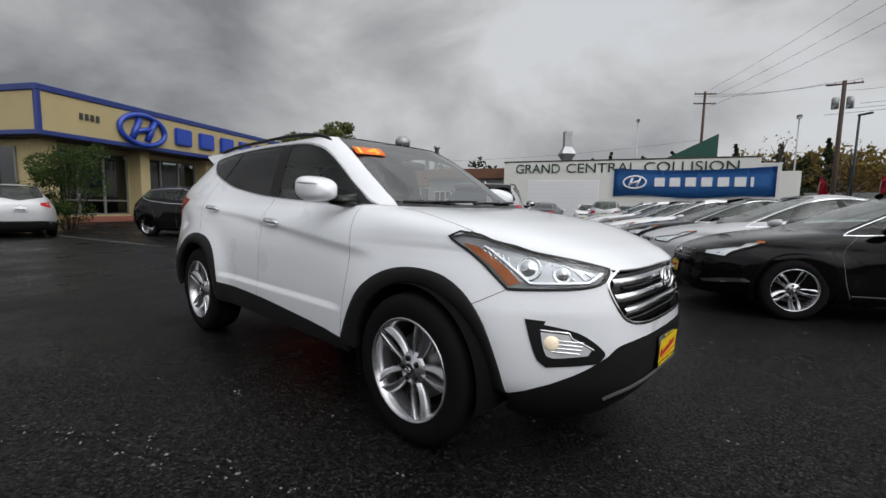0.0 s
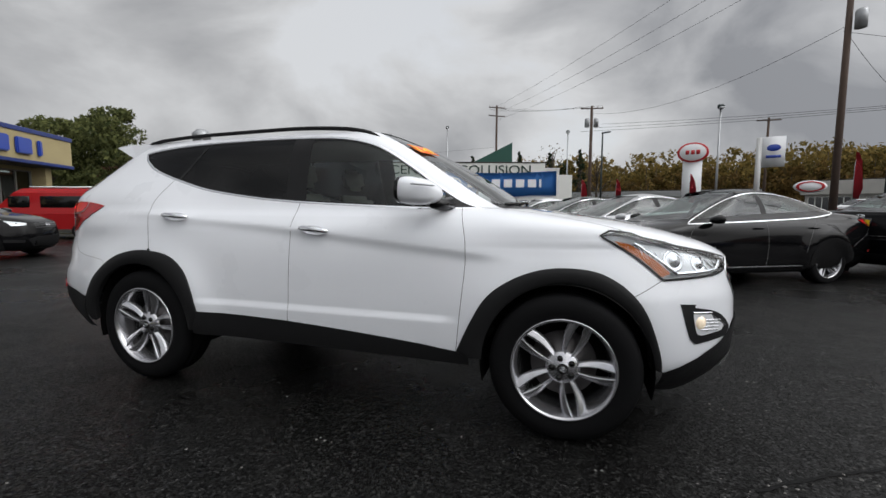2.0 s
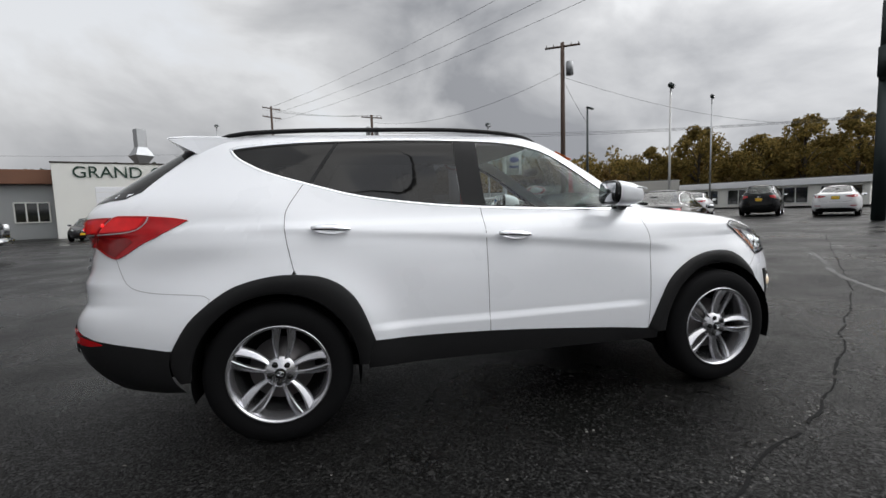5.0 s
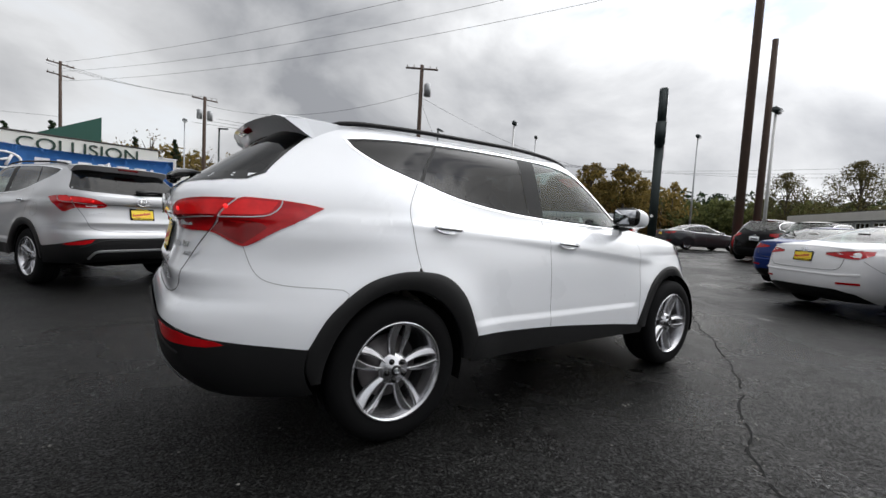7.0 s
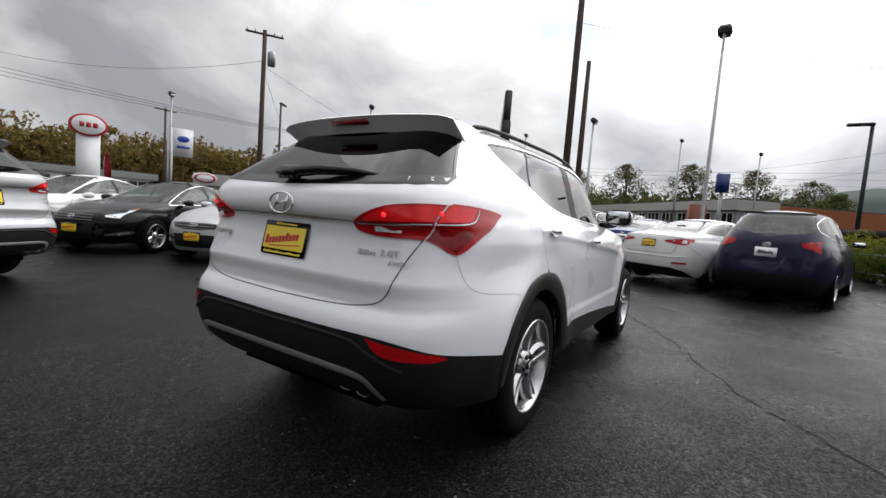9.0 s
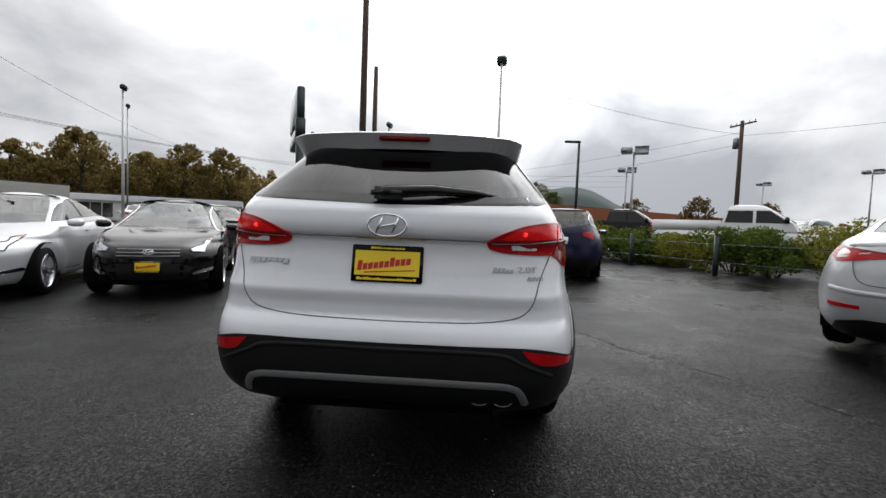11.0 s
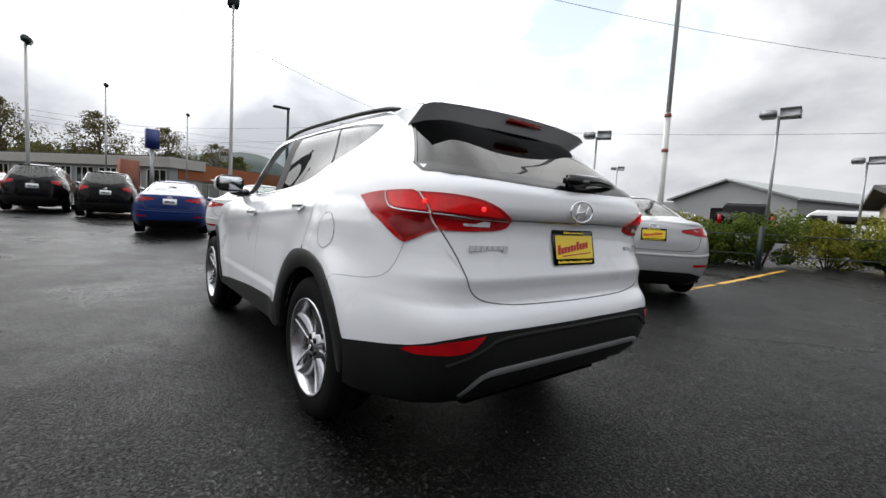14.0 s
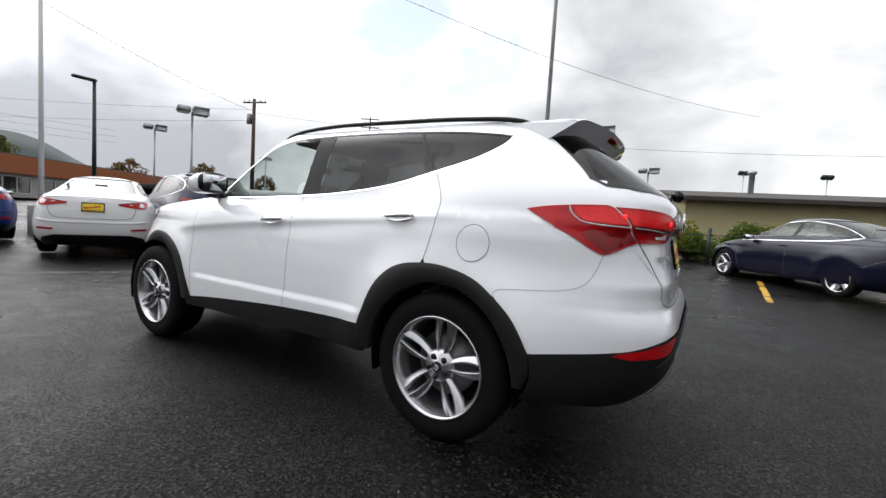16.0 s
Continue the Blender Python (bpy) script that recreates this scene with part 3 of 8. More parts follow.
RED_SIGN = material("red_sign_plastic", (0.45, 0.01, 0.015), 0.4)
# the dimness indoors is put into this dark brown colour
SHOWROOM_SHADE = material("showroom_indoor_shade", (0.05, 0.045, 0.04), 0.7, 0, 0, 0.25, 1.2)
SOFFIT = material("dim_soffit_board", (0.09, 0.085, 0.075), 0.85, 0, 0, 0.1, 1.5)
GLASS_SHOP = glass("shop_window_glass", (0.36, 0.40, 0.39), 0.0, 1.5)
TUBE_LIGHT = lamp_lens("white_tube_light", (0.95, 0.97, 1.0), 1.6)
BRICK_RED = material("red_brick_pier", (0.24, 0.09, 0.06), 0.85, 0, 0, 0.2, 3.0)


def block(name, a, b, mat, parent, bevel=0.02, label=""):
    return part(name, box_bm(a, b, bevel, None, 1), mat, parent, label, False)


def window_into(parent, x0, x1, z0, z1, y, panes=1, depth=0.08, frame_mat=None):
    """A framed window in a wall that faces -y."""
    w = block("window", (x0, y - 0.01, z0), (x1, y + 0.03, z1), PANE, parent, 0)
    for x in np.linspace(x0, x1, panes + 1):
        block("mullion", (x - 0.04, y - depth, z0), (x + 0.04, y, z1), frame_mat or FRAME_WHITE, w, 0.01)
    for z in (z0, z1):
        block("window_rail", (x0, y - depth * 0.9, z - 0.04), (x1, y, z + 0.04), frame_mat or FRAME_WHITE, w, 0.01)
    return w


def dealer_building():
    b = thing("dealership_building", "cream single-storey showroom with deep fascia and blue trim", "building", pose(-21.0, 0.0, 0.0, 0, 0, 118.7))
    # back wall and floor carry the room's shade in their colour
    block("back_wall", (0.6, 6.5, 0), (19.6, 11, 3.6), SHOWROOM_SHADE, b)
    block("end_wall", (0.6, 1.66, 0), (0.8, 6.5, 3.6), CREAM, b)
    block("end_wall", (19.4, 1.66, 0), (19.6, 6.5, 3.6), CREAM, b)
    block("showroom_floor", (0.8, 1.66, 0.0), (19.4, 6.5, 0.06), SHOWROOM_SHADE, b)
    block("low_wall", (0.6, 1.5, 0), (19.6, 1.66, 0.35), CREAM, b)
    block("header_wall", (0.6, 1.5, 3.4), (19.6, 1.66, 3.62), CREAM, b)
    for x0, x1 in ((0.6, 1.3), (5.0, 5.8), (9.5, 10.3), (14.0, 14.8), (18.5, 19.6)):
        block("pier", (x0, 1.5, 0.35), (x1, 1.66, 3.4), CREAM, b)
    block("roof", (0.05, 0.05, 5.35), (19.9, 11.5, 5.5), ROOF_DARK, b)
    f = block("fascia", (0, 0, 3.75), (20.0, 11.5, 5.45), CREAM, b)
    for z0, z1 in ((5.40, 5.66), (3.66, 3.86)):
        block("fascia_trim", (-0.06, -0.06, z0), (20.06, 11.56, z1), BLUE_TRIM, f)
    block("corner_trim", (-0.05, -0.05, 3.8), (0.14, 0.14, 5.5), BLUE_TRIM, f)
    block("soffit", (0.1, 0.1, 3.62), (19.9, 11.0, 3.72), SOFFIT, b)
    for x in (0.9, 5.4, 9.9, 14.4, 18.9):
        block("column", (x - 0.28, 0.75, 0), (x + 0.28, 1.55, 3.66), CREAM, b)
    for x0, x1 in ((1.3, 5.0), (5.8, 9.5), (10.3, 14.0), (14.8, 18.5)):
        w = block("shop_window", (x0, 1.56, 0.35), (x1, 1.575, 3.4), GLASS_SHOP, b, 0)
        for x in np.linspace(x0, x1, 4):
            block("mullion", (x - 0.045, 1.48, 0.35), (x + 0.045, 1.60, 3.4), FRAME_GREY, w, 0.01)
        for z in (0.38, 1.05, 3.36):
            block("window_rail", (x0, 1.50, z - 0.035), (x1, 1.59, z + 0.035), FRAME_GREY, w, 0.01)
        for k in range(3):
            lx = x0 + 0.1 + k * 1.25
            block("ceiling_lamp", (lx, 2.6 + 1.1 * (k % 2), 3.30), (lx + 1.15, 2.75 + 1.1 * (k % 2), 3.38), TUBE_LIGHT, b, 0.01)
        block("sales_desk", (x0 + 0.6, 4.6, 0.06), (x0 + 2.2, 5.3, 0.82), CABIN_DARK, b)
    for y0, y1 in ((2.2, 4.4), (5.2, 7.4)):
        w = block("side_window", (0.57, y0, 0.35), (0.62, y1, 3.3), PANE, b, 0)
        for y in (y0, (y0 + y1) / 2, y1):
            block("mullion", (0.5, y - 0.04, 0.35), (0.58, y + 0.04, 3.3), FRAME_GREY, w, 0.01)
    block("plinth", (0.4, 1.2, 0), (19.8, 1.5, 0.28), BRICK_RED, b)
    # raised signs on the fascia: an oval mark, seven plain blocks, and bars for the house number
    bm = bmesh.new()
    ring = [(4.6 + 1.25 * math.cos(t), -0.12, 4.58 + 0.72 * math.sin(t)) for t in np.linspace(0, 2 * math.pi, 41)]
    tube_into(bm, ring, 0.13, 8, False)
    for s in (-1, 1):
        tube_into(bm, [(4.6 + s * 0.42 - 0.22, -0.12, 4.58 - 0.50), (4.6 + s * 0.42 + 0.22, -0.12, 4.58 + 0.50)], 0.15, 8)
    tube_into(bm, [(4.1, -0.12, 4.45), (5.1, -0.12, 4.72)], 0.13, 8)
    part("oval_sign", bm, SIGN_BLUE, f, "raised blue oval mark")
    x = 6.4
    for w in (1.35, 1.35, 1.35, 1.35, 1.35, 1.35, 0.4):
        blk = bmesh.new()
        box_into(blk, (x + 0.1, -0.2, 4.16), (x + w - 0.1 * (w > 1), -0.02, 5.06), 0.06)
        part("sign_block", blk, SIGN_BLUE, f, "raised blue sign block", False)
        x += w + 0.35
    for k in range(4):
        block("number_bar", (1.6 + 0.24 * k, -0.06, 4.55), (1.74 + 0.24 * k, -0.01, 4.83), CABIN_DARK, f, 0.01)
    return b


dealer = dealer_building()


def text_mesh(name, body, width, height, mat, parent, m, extrude=0.03):
    cu = bpy.data.curves.new(name, "FONT")
    cu.body, cu.size, cu.extrude = body, 1.0, extrude
    tmp = new(name, cu)
    me = bpy.data.meshes.new_from_object(tmp.evaluated_get(bpy.context.evaluated_depsgraph_get()))
    bpy.data.objects.remove(tmp)
    co = np.array([v.co[:] for v in me.vertices])
    lo, hi = co.min(0), co.max(0)
    for v in me.vertices:
        v.co.x = (v.co.x - lo[0]) / (hi[0] - lo[0]) * width
        v.co.y = (v.co.y - lo[1]) / (hi[1] - lo[1]) * height
    me.materials.append(mat)
    ob = new(name, me)
    ob.parent = parent
    ob.matrix_basis = m
    return ob


def collision_building():
    b = thing("body_shop_building", "long white block building with a lettered parapet", "building", pose(-20.3, 32.1, 0.0, 0, 0, 17.0))
    w = block("wall", (0, 0, 0), (19.9, 14, 5.25), WHITE_WALL, b)
    block("low_wall", (19.9, 0.03, 0), (21.2, 13, 4.75), WHITE_WALL, b)
    block("end_wall", (21.2, 0.06, 0), (22.4, 12, 4.2), WHITE_WALL, b)
    block("parapet_cap", (-0.05, -0.05, 5.25), (19.95, 14.05, 5.36), ROOF_DARK, b)
    block("parapet_cap", (19.9, -0.02, 4.75), (21.25, 13, 4.82), WHITE_VINYL, b)
    x = 1.15
    for word, wd in (("GRAND", 4.0), ("CENTRAL", 5.7), ("COLLISION", 6.6)):
        text_mesh("lettering", word, wd, 0.80, SIGN_GREEN, w, pose(x, -0.02, 4.25, 90, 0, 0), 0.04)
        x += wd + 0.55
    door = block("roller_door", (2.3, -0.03, 0.0), (8.5, 0.02, 3.6), WHITE_VINYL, b)
    for z in np.arange(0.4, 3.6, 0.4):
        block("door_rib", (2.3, -0.045, z), (8.5, -0.03, z + 0.03), WHITE_WALL, door, 0)
    block("annex", (-9, 2, 0), (0, 12, 3.9), GREY_METAL, b)
    block("annex_roof", (-9.4, 1.4, 3.9), (0, 12, 4.9), BROWN_ROOF, b)
    for x0 in (-8.2, -5.4, -2.6):
        window_into(b, x0, x0 + 1.9, 1.2, 2.6, 1.98, 3)
    # roof things
    s = thing("roof_shed", "dark green sloping metal roof lantern behind the parapet", "shed", pose(-20.3, 32.1, 0, 0, 0, 17.0))
    bm = bmesh.new()
    v = [bm.verts.new(p) for p in ((13.6, 6, 5.2), (17.8, 6, 5.2), (17.8, 6, 8.0), (13.6, 6, 5.9), (13.6, 10, 5.2), (17.8, 10, 5.2), (17.8, 10, 8.0), (13.6, 10, 5.9))]
    for f in ((0, 1, 2, 3), (5, 4, 7, 6), (1, 5, 6, 2), (3, 2, 6, 7), (4, 0, 3, 7)):
        bm.faces.new([v[i] for i in f])
    part("cladding", bm, GREEN_SHED, s, "", False)
    vent = thing("roof_vent", "grey sheet-metal roof vent with diamond cowl", "vent", pose(-17.2, 38.5, 5.3))
    part("cowl", lathe_bm([(0.45, 0), (0.45, 0.5), (1.0, 1.2), (0.5, 1.9), (0.5, 3.4), (0.0, 3.4)], 4, "z"), STEEL, vent, "", False)
    return b


body_shop = collision_building()

ban = thing("banner", "blue vinyl banner with white shapes hung on the wall", "banner", pose(-20.3, 32.1, 0.0, 0, 0, 17.0))
bm = bmesh.new()
rows = []
for i in range(25):
    t = i / 24
    x = 9.7 + 11.2 * t
    sag = 0.22 * math.sin(math.pi * t)
    ripple = 0.03 * math.sin(t * 23)
    rows.append([bm.verts.new((x, -0.16 + ripple * k, z)) for k, z in ((0, 4.55 - sag), (0.6, 3.9 - sag * 0.6), (1, 3.2), (1, 2.25 + 0.1 * math.sin(t * 9)))])
for a, b in zip(rows, rows[1:]):
    for k in range(3):
        bm.faces.new((a[k], a[k + 1], b[k + 1], b[k]))
bmesh.ops.solidify(bm, geom=bm.faces[:], thickness=0.02)
part("sheet", bm, BANNER, ban)
bm = bmesh.new()
tube_into(bm, [(11.3 + 0.85 * math.cos(t), -0.26, 3.4 + 0.5 * math.sin(t)) for t in np.linspace(0, 2 * math.pi, 33)], 0.07, 6, False)
for s in (-1, 1):
    tube_into(bm, [(11.3 + s * 0.3 - 0.14, -0.26, 3.06), (11.3 + s * 0.3 + 0.14, -0.26, 3.74)], 0.09, 6)
tube_into(bm, [(11.0, -0.26, 3.3), (11.6, -0.26, 3.5)], 0.08, 6)
part("oval_mark", bm, WHITE_VINYL, ban)
x = 12.7
for i in range(7):
    blk, w = bmesh.new(), 0.92 if i < 6 else 0.22
    box_into(blk, (x + 0.08 * (i < 6), -0.25, 3.04), (x + w - 0.08 * (i < 6), -0.21, 3.76), 0.02)
    part("white_block", blk, WHITE_VINYL, ban, "", False)
    x += w + 0.18


def low_building(name, label, m, length, depth, height, wall, band, band_h, windows, roof=ROOF_DARK, overhang=0.4):
    b = thing(name, label, "building", m)
    block("wall", (0, 0, 0), (length, depth, height), wall, b)
    block("fascia", (-overhang, -overhang, height - band_h), (length + overhang, depth, height), band, b)
    block("roof", (-overhang * 0.8, -overhang * 0.8, height), (length + overhang * 0.8, depth, height + 0.12), roof, b)
    n = windows
    for k in range(n):
        x0 = length * (k + 0.12) / n
        window_into(b, x0, x0 + length / n * 0.76, 0.4, max(1.2, height - band_h - 0.25), -0.02, 3)
    return b


low_building("showroom_building", "grey glass-fronted showroom with flat roof", pose(77, 20, 0.6, 0, 0, 217), 38, 4, 4.2, GREY_METAL, CONCRETE, 1.0, 12)
low_building("strip_mall", "long low building with orange-brown fascia", pose(48, -3.8, 0.6, 0, 0, -55), 69, 14, 3.9, CONCRETE, ORANGE_BAND, 1.7, 12, ROOF_DARK, 0.6)
low_building("white_store", "long low white building with flat roof", pose(37.3, 72.8, 0.3, 0, 0, -62), 44, 14, 3.4, WHITE_WALL, WHITE_VINYL, 0.8, 9)
low_building("grey_store", "low grey store building with pale fascia", pose(26.4, 56, 0.3, 0, 0, -30), 19, 14, 3.9, CONCRETE, CONCRETE, 1.5, 8)
low_building("far_store", "small pale store building across the road", pose(0.8, 68.2, 0.2, 0, 0, -15), 24, 12, 3.4, WHITE_WALL, GREY_METAL, 0.8, 5)
low_building("brown_roof_store", "white building with a rusty brown roof", pose(-48, 31, 0, 0, 0, 40), 16, 12, 5.6, WHITE_WALL, BROWN_ROOF, 2.0, 3)

plant = thing("roof_cyclone", "grey sheet-metal dust cyclone standing on a roof", "vent", pose(-40.5, 37.8, 5.4))
part("cowl", lathe_bm([(0.0, 4.9), (0.5, 4.8), (1.0, 4.3), (1.0, 3.7), (0.75, 3.5)], 16, "z"), STEEL, plant)
for x in (-0.6, 0.6):
    for y in (-0.6, 0.6):
        part("leg", tube_bm([(x, y, 0), (x, y, 3.7)], 0.09, 6), STEEL, plant)
for z in (1.2, 2.4):
    part("brace", box_bm((-0.66, -0.66, z), (0.66, 0.66, z + 0.1), 0.01), STEEL, plant)
for k, (x, y, h) in enumerate(((-38.4, 40.4, 2.2), (-37.2, 41.0, 3.3))):
    stack = thing("roof_flue", "grey metal flue on the brown roof", "flue", pose(x, y, 5.4))
    part("tube", lathe_bm([(0.3, 0), (0.3, h), (0.42, h + 0.05), (0.42, h + 0.35), (0.0, h + 0.4)], 12, "z"), STEEL, stack)


def gable_building(name, label, m, length, width, eave, ridge, wall, roof, over=0.5):
    """Ridge along local y; the gable faces -y."""
    b = thing(name, label, "building", m)
    h = width / 2
    bm = bmesh.new()
    v = [bm.verts.new(p) for y in (0, length) for p in ((-h, y, 0), (h, y, 0), (h, y, eave), (0, y, ridge), (-h, y, eave))]
    for f in ((4, 3, 2, 1, 0), (5, 6, 7, 8, 9), (1, 2, 7, 6), (0, 5, 9, 4)):
        bm.faces.new([v[i] for i in f])
    part("wall", bm, wall, b, "", False)
    for s in (-1, 1):
        slope = (ridge - eave) / h
        bm = bmesh.new()
        q = [(0, -over, ridge + 0.05), (s * (h + over), -over, eave - slope * over + 0.05), (s * (h + over), length + over, eave - slope * over + 0.05), (0, length + over, ridge + 0.05)]
        lo = [bm.verts.new(p) for p in q]
        hi = [bm.verts.new((p[0], p[1], p[2] + 0.18)) for p in q]
        bm.faces.new(hi)
        bm.faces.new(lo[::-1])
        for k in range(4):
            bm.faces.new((lo[k], lo[(k + 1) % 4], hi[(k + 1) % 4], hi[k]))
        part("roof", bm, roof, b, "", False)
    return b


ware = gable_building("warehouse", "grey metal warehouse with a shallow gable", pose(13.2, -46, 0.7, 0, 0, 162), 30, 12.5, 3.3, 5.1, GREY_METAL, GREY_METAL)
block("loading_door", (-1.6, -0.1, 0), (1.7, 0.05, 2.5), PANE, ware)
block("warehouse_annex", (-19, 3, 0), (-6.3, 16, 3.3), GREY_METAL, ware)
tan = gable_building("tan_building", "tan single-storey building with a dark low-pitched roof", pose(-0.6, -24.6, 0.45, 0, 0, 102), 24, 10, 2.15, 2.75, TAN, ROOF_DARK, 0.7)
for y0 in (3.0, 9.0, 14.0):
    w = block("window", (-5.03, y0, 0.9), (-4.98, y0 + 1.2, 1.8), PANE, tan, 0)
pipe = thing("roof_flue", "galvanised metal roof flue with a cap", "flue", pose(-4.3, -24.2, 3.0))
part("tube", lathe_bm([(0.13, 0), (0.13, 1.25), (0.2, 1.27), (0.2, 1.4), (0.0, 1.42)], 14, "z"), STEEL, pipe)
part("flashing", lathe_bm([(0.35, -0.3), (0.2, 0.15), (0.13, 0.16)], 14, "z"), STEEL, pipe)


# ---- poles, lamps, signs, wires ----
def wood_pole(x, y, top, r=0.16, arms=1, transformer=True, turn=0.0, name="utility_pole", lean=(0, 0), base=None):
    z0 = float(ground_z(x, y)) if base is None else base
    p = thing(name, "weathered wooden utility pole with crossarm and cables", "utility pole", pose(x, y, z0, 0, 0, turn))
    part("pole", tube_bm([(0, 0, -0.3), (lean[0] * 0.5, lean[1] * 0.5, top / 2), (lean[0], lean[1], top)], [r, r * 0.88, r * 0.72], 12), WOOD_POLE, p)
    for k in range(arms):
        z = top - 0.35 - 1.1 * k
        arm = part("crossarm", box_bm((lean[0] - 1.2, lean[1] - 0.13, z), (lean[0] + 1.2, lean[1] - 0.02, z + 0.12), 0.015), WOOD_POLE, p)
        for q in (-1.1, -0.6, 0.6, 1.1):
            part("insulator", tube_bm([(lean[0] + q, lean[1] - 0.07, z + 0.12), (lean[0] + q, lean[1] - 0.07, z + 0.3)], [0.045, 0.03], 6), CABIN_LIGHT, arm)
    if transformer:
        for s in ((-1, 1) if transformer == 2 else (1,)):
            part("transformer", lathe_bm([(0.0, 0), (0.26, 0.02), (0.26, 0.85), (0.2, 0.95), (0.0, 0.97)], 16, "z"), STEEL, p).matrix_basis = pose(s * 0.48, -0.05, top - 2.3)
    return p


def lamp_post(x, y, height, heads=1, turn=0.0, mat=None, r=0.075, box_head=False, base=True):
    z0 = float(ground_z(x, y))
    p = thing("street_lamp", "tall steel lot lamp on a concrete base", "street lamp", pose(x, y, z0, 0, 0, turn))
    mat = mat or STEEL
    part("pole", tube_bm([(0, 0, 0), (0, 0, height)], [r, r * 0.65], 10), mat, p)
    if base:
        part("base", lathe_bm([(0.0, 0.7), (0.24, 0.7), (0.25, 0.66), (0.26, -0.2)], 16, "z"), CONCRETE, p)
    for k in range(heads):
        s = 1 if k == 0 else -1
        if box_head:
            h = part("lamp_head", box_bm((s * 0.07, -0.24, height - 0.06), (s * 0.60, 0.24, height + 0.20), 0.04), mat, p)
            part("lens", box_bm((s * 0.12, -0.19, height - 0.085), (s * 0.55, 0.19, height - 0.055), 0.01), WHITE_VINYL, h)
        else:
            m = pose(s * 0.16 * (heads > 1), 0, height + 0.02, 35, 0, 0)
            h = part("lamp_head", box_bm((-0.17, -0.16, -0.06), (0.17, 0.16, 0.18), 0.05, None, 3), DARK_STEEL, p)
            h.matrix_basis = m
            part("lens", box_bm((-0.14, -0.17, -0.03), (0.14, -0.155, 0.15), 0.01), WHITE_VINYL, h)
    return p


def cobra_lamp(x, y, height, turn):
    p = thing("street_lamp", "grey street lamp with a flat arm", "street lamp", pose(x, y, float(ground_z(x, y)), 0, 0, turn))
    part("pole", tube_bm([(0, 0, 0), (0, 0, height)], [0.11, 0.08], 10), DARK_STEEL, p)
    part("arm", box_bm((-0.1, -0.12, height - 0.06), (0.95, 0.12, height + 0.08), 0.04), DARK_STEEL, p)
    return p


wood_pole(2.9, 48, 12.3, 0.2, 1, 2, 10)
wood_pole(-9.1, 56.5, 15.0, 0.18, 2, False, 35)
wood_pole(14.8, 25.6, 12.5, 0.19, 1, 1, -32)
wood_pole(22.3, 6.5, 20.0, 0.22, 0, False, 0, "utility_pole")
wood_pole(22.9, 5.9, 10.6, 0.18, 0, False, 0, "utility_pole")
wood_pole(34.7, -23.2, 10.4, 0.2, 1, 1, 20)
wood_pole(37.3, -42.5, 13.6, 0.12, 2, False, 30)
wood_pole(22, 55, 11.0, 0.16, 1, False, 0)
for x, y, h, n, turn, mat, r in ((-13.3, 47, 10.6, 1, 0, STEEL, 0.075), (0.6, 39.8, 8.2, 1, 0, STEEL, 0.075), (9.4, 26.4, 6.9, 1, 0, STEEL, 0.075), (16.4, 17.0, 7.1, 1, 40, PALE_POLE, 0.075), (30.6, 28.6, 9.8, 2, 40, STEEL, 0.075),
                                (18.4, 4.1, 6.0, 1, 0, PALE_POLE, 0.075), (11.1, -1.2, 6.75, 1, 80, PALE_POLE, 0.06), (31, 12.9, 8.0, 1, 0, STEEL, 0.075), (40, 2, 9.0, 1, 0, STEEL, 0.075), (44, -4, 8.4, 1, 0, STEEL, 0.075)):
    lamp_post(x, y, h, n, turn, mat, r)
cobra_lamp(19.3, 29.7, 9.0, 30)
cobra_lamp(25.1, -7.3, 6.6, 90)
cobra_lamp(4, 46, 9.0, -40)
for x, y, h, t in ((17.4, -8.1, 4.7, 70), (27.5, -11.3, 5.0, 70), (8.7, -16.6, 4.6, 30), (15.0, -21.8, 4.7, 30), (19.8, -37.1, 5.6, 30), (2.0, -18.0, 5.0, 10), (0.9, -27.8, 4.4, 10), (42, -30, 6.0, 40), (30, -30, 5.6, 40)):
    lamp_post(x, y, h, 2, t, STEEL, 0.07, True, False)
for x, y, h in ((-4.5, -34, 5.0), (-8.8, -33, 4.6)):
    lamp_post(x, y, h, 2, 15, STEEL, 0.05, False, False)
tall = thing("flag_pole", "tall pale steel pole with rusty joints", "pole", pose(1.0, -7.6, float(ground_z(1.0, -7.6))))
part("lower_tube", tube_bm([(0, 0, -0.1), (0.0, 0.09, 3.3)], [0.066, 0.06], 12), PALE_POLE, tall)
part("upper_tube", tube_bm([(0.0, 0.09, 3.3), (-0.05, 0.30, 10.5)], [0.048, 0.035], 12), PALE_POLE, tall)
for z, y in ((3.22, 0.09), (2.5, 0.068)):
    part("rusty_collar", tube_bm([(0, y, z), (0, y + 0.002, z + 0.07)], [0.07, 0.066], 12), BRICK_RED, tall)

pyl = thing("sign_pylon", "dark steel pylon with a white sign board seen edge-on", "sign", pose(18.8, 9.0, float(ground_z(18.8, 9.0)), 0, 0, 28))
part("post", box_bm((-0.2, -0.2, 0), (0.2, 0.2, 5.4), 0.03), DARK_STEEL, pyl)
for z0, z1 in ((6.1, 8.05), (5.1, 6.0)):
    sign = part("sign_box", box_bm((-0.25, -0.19, z0), (3.9, 0.19, z1), 0.05), DARK_STEEL, pyl)
    for y in (-0.21, 0.19):
        part("panel", box_bm((-0.1, y, z0 + 0.12), (3.8, y + 0.02, z1 - 0.12), 0.005), WHITE_VINYL, sign, "white sign panel")
part("post_cap", box_bm((-0.3, -0.24, 5.3), (0.3, 0.24, 6.4), 0.04), DARK_STEEL, pyl)

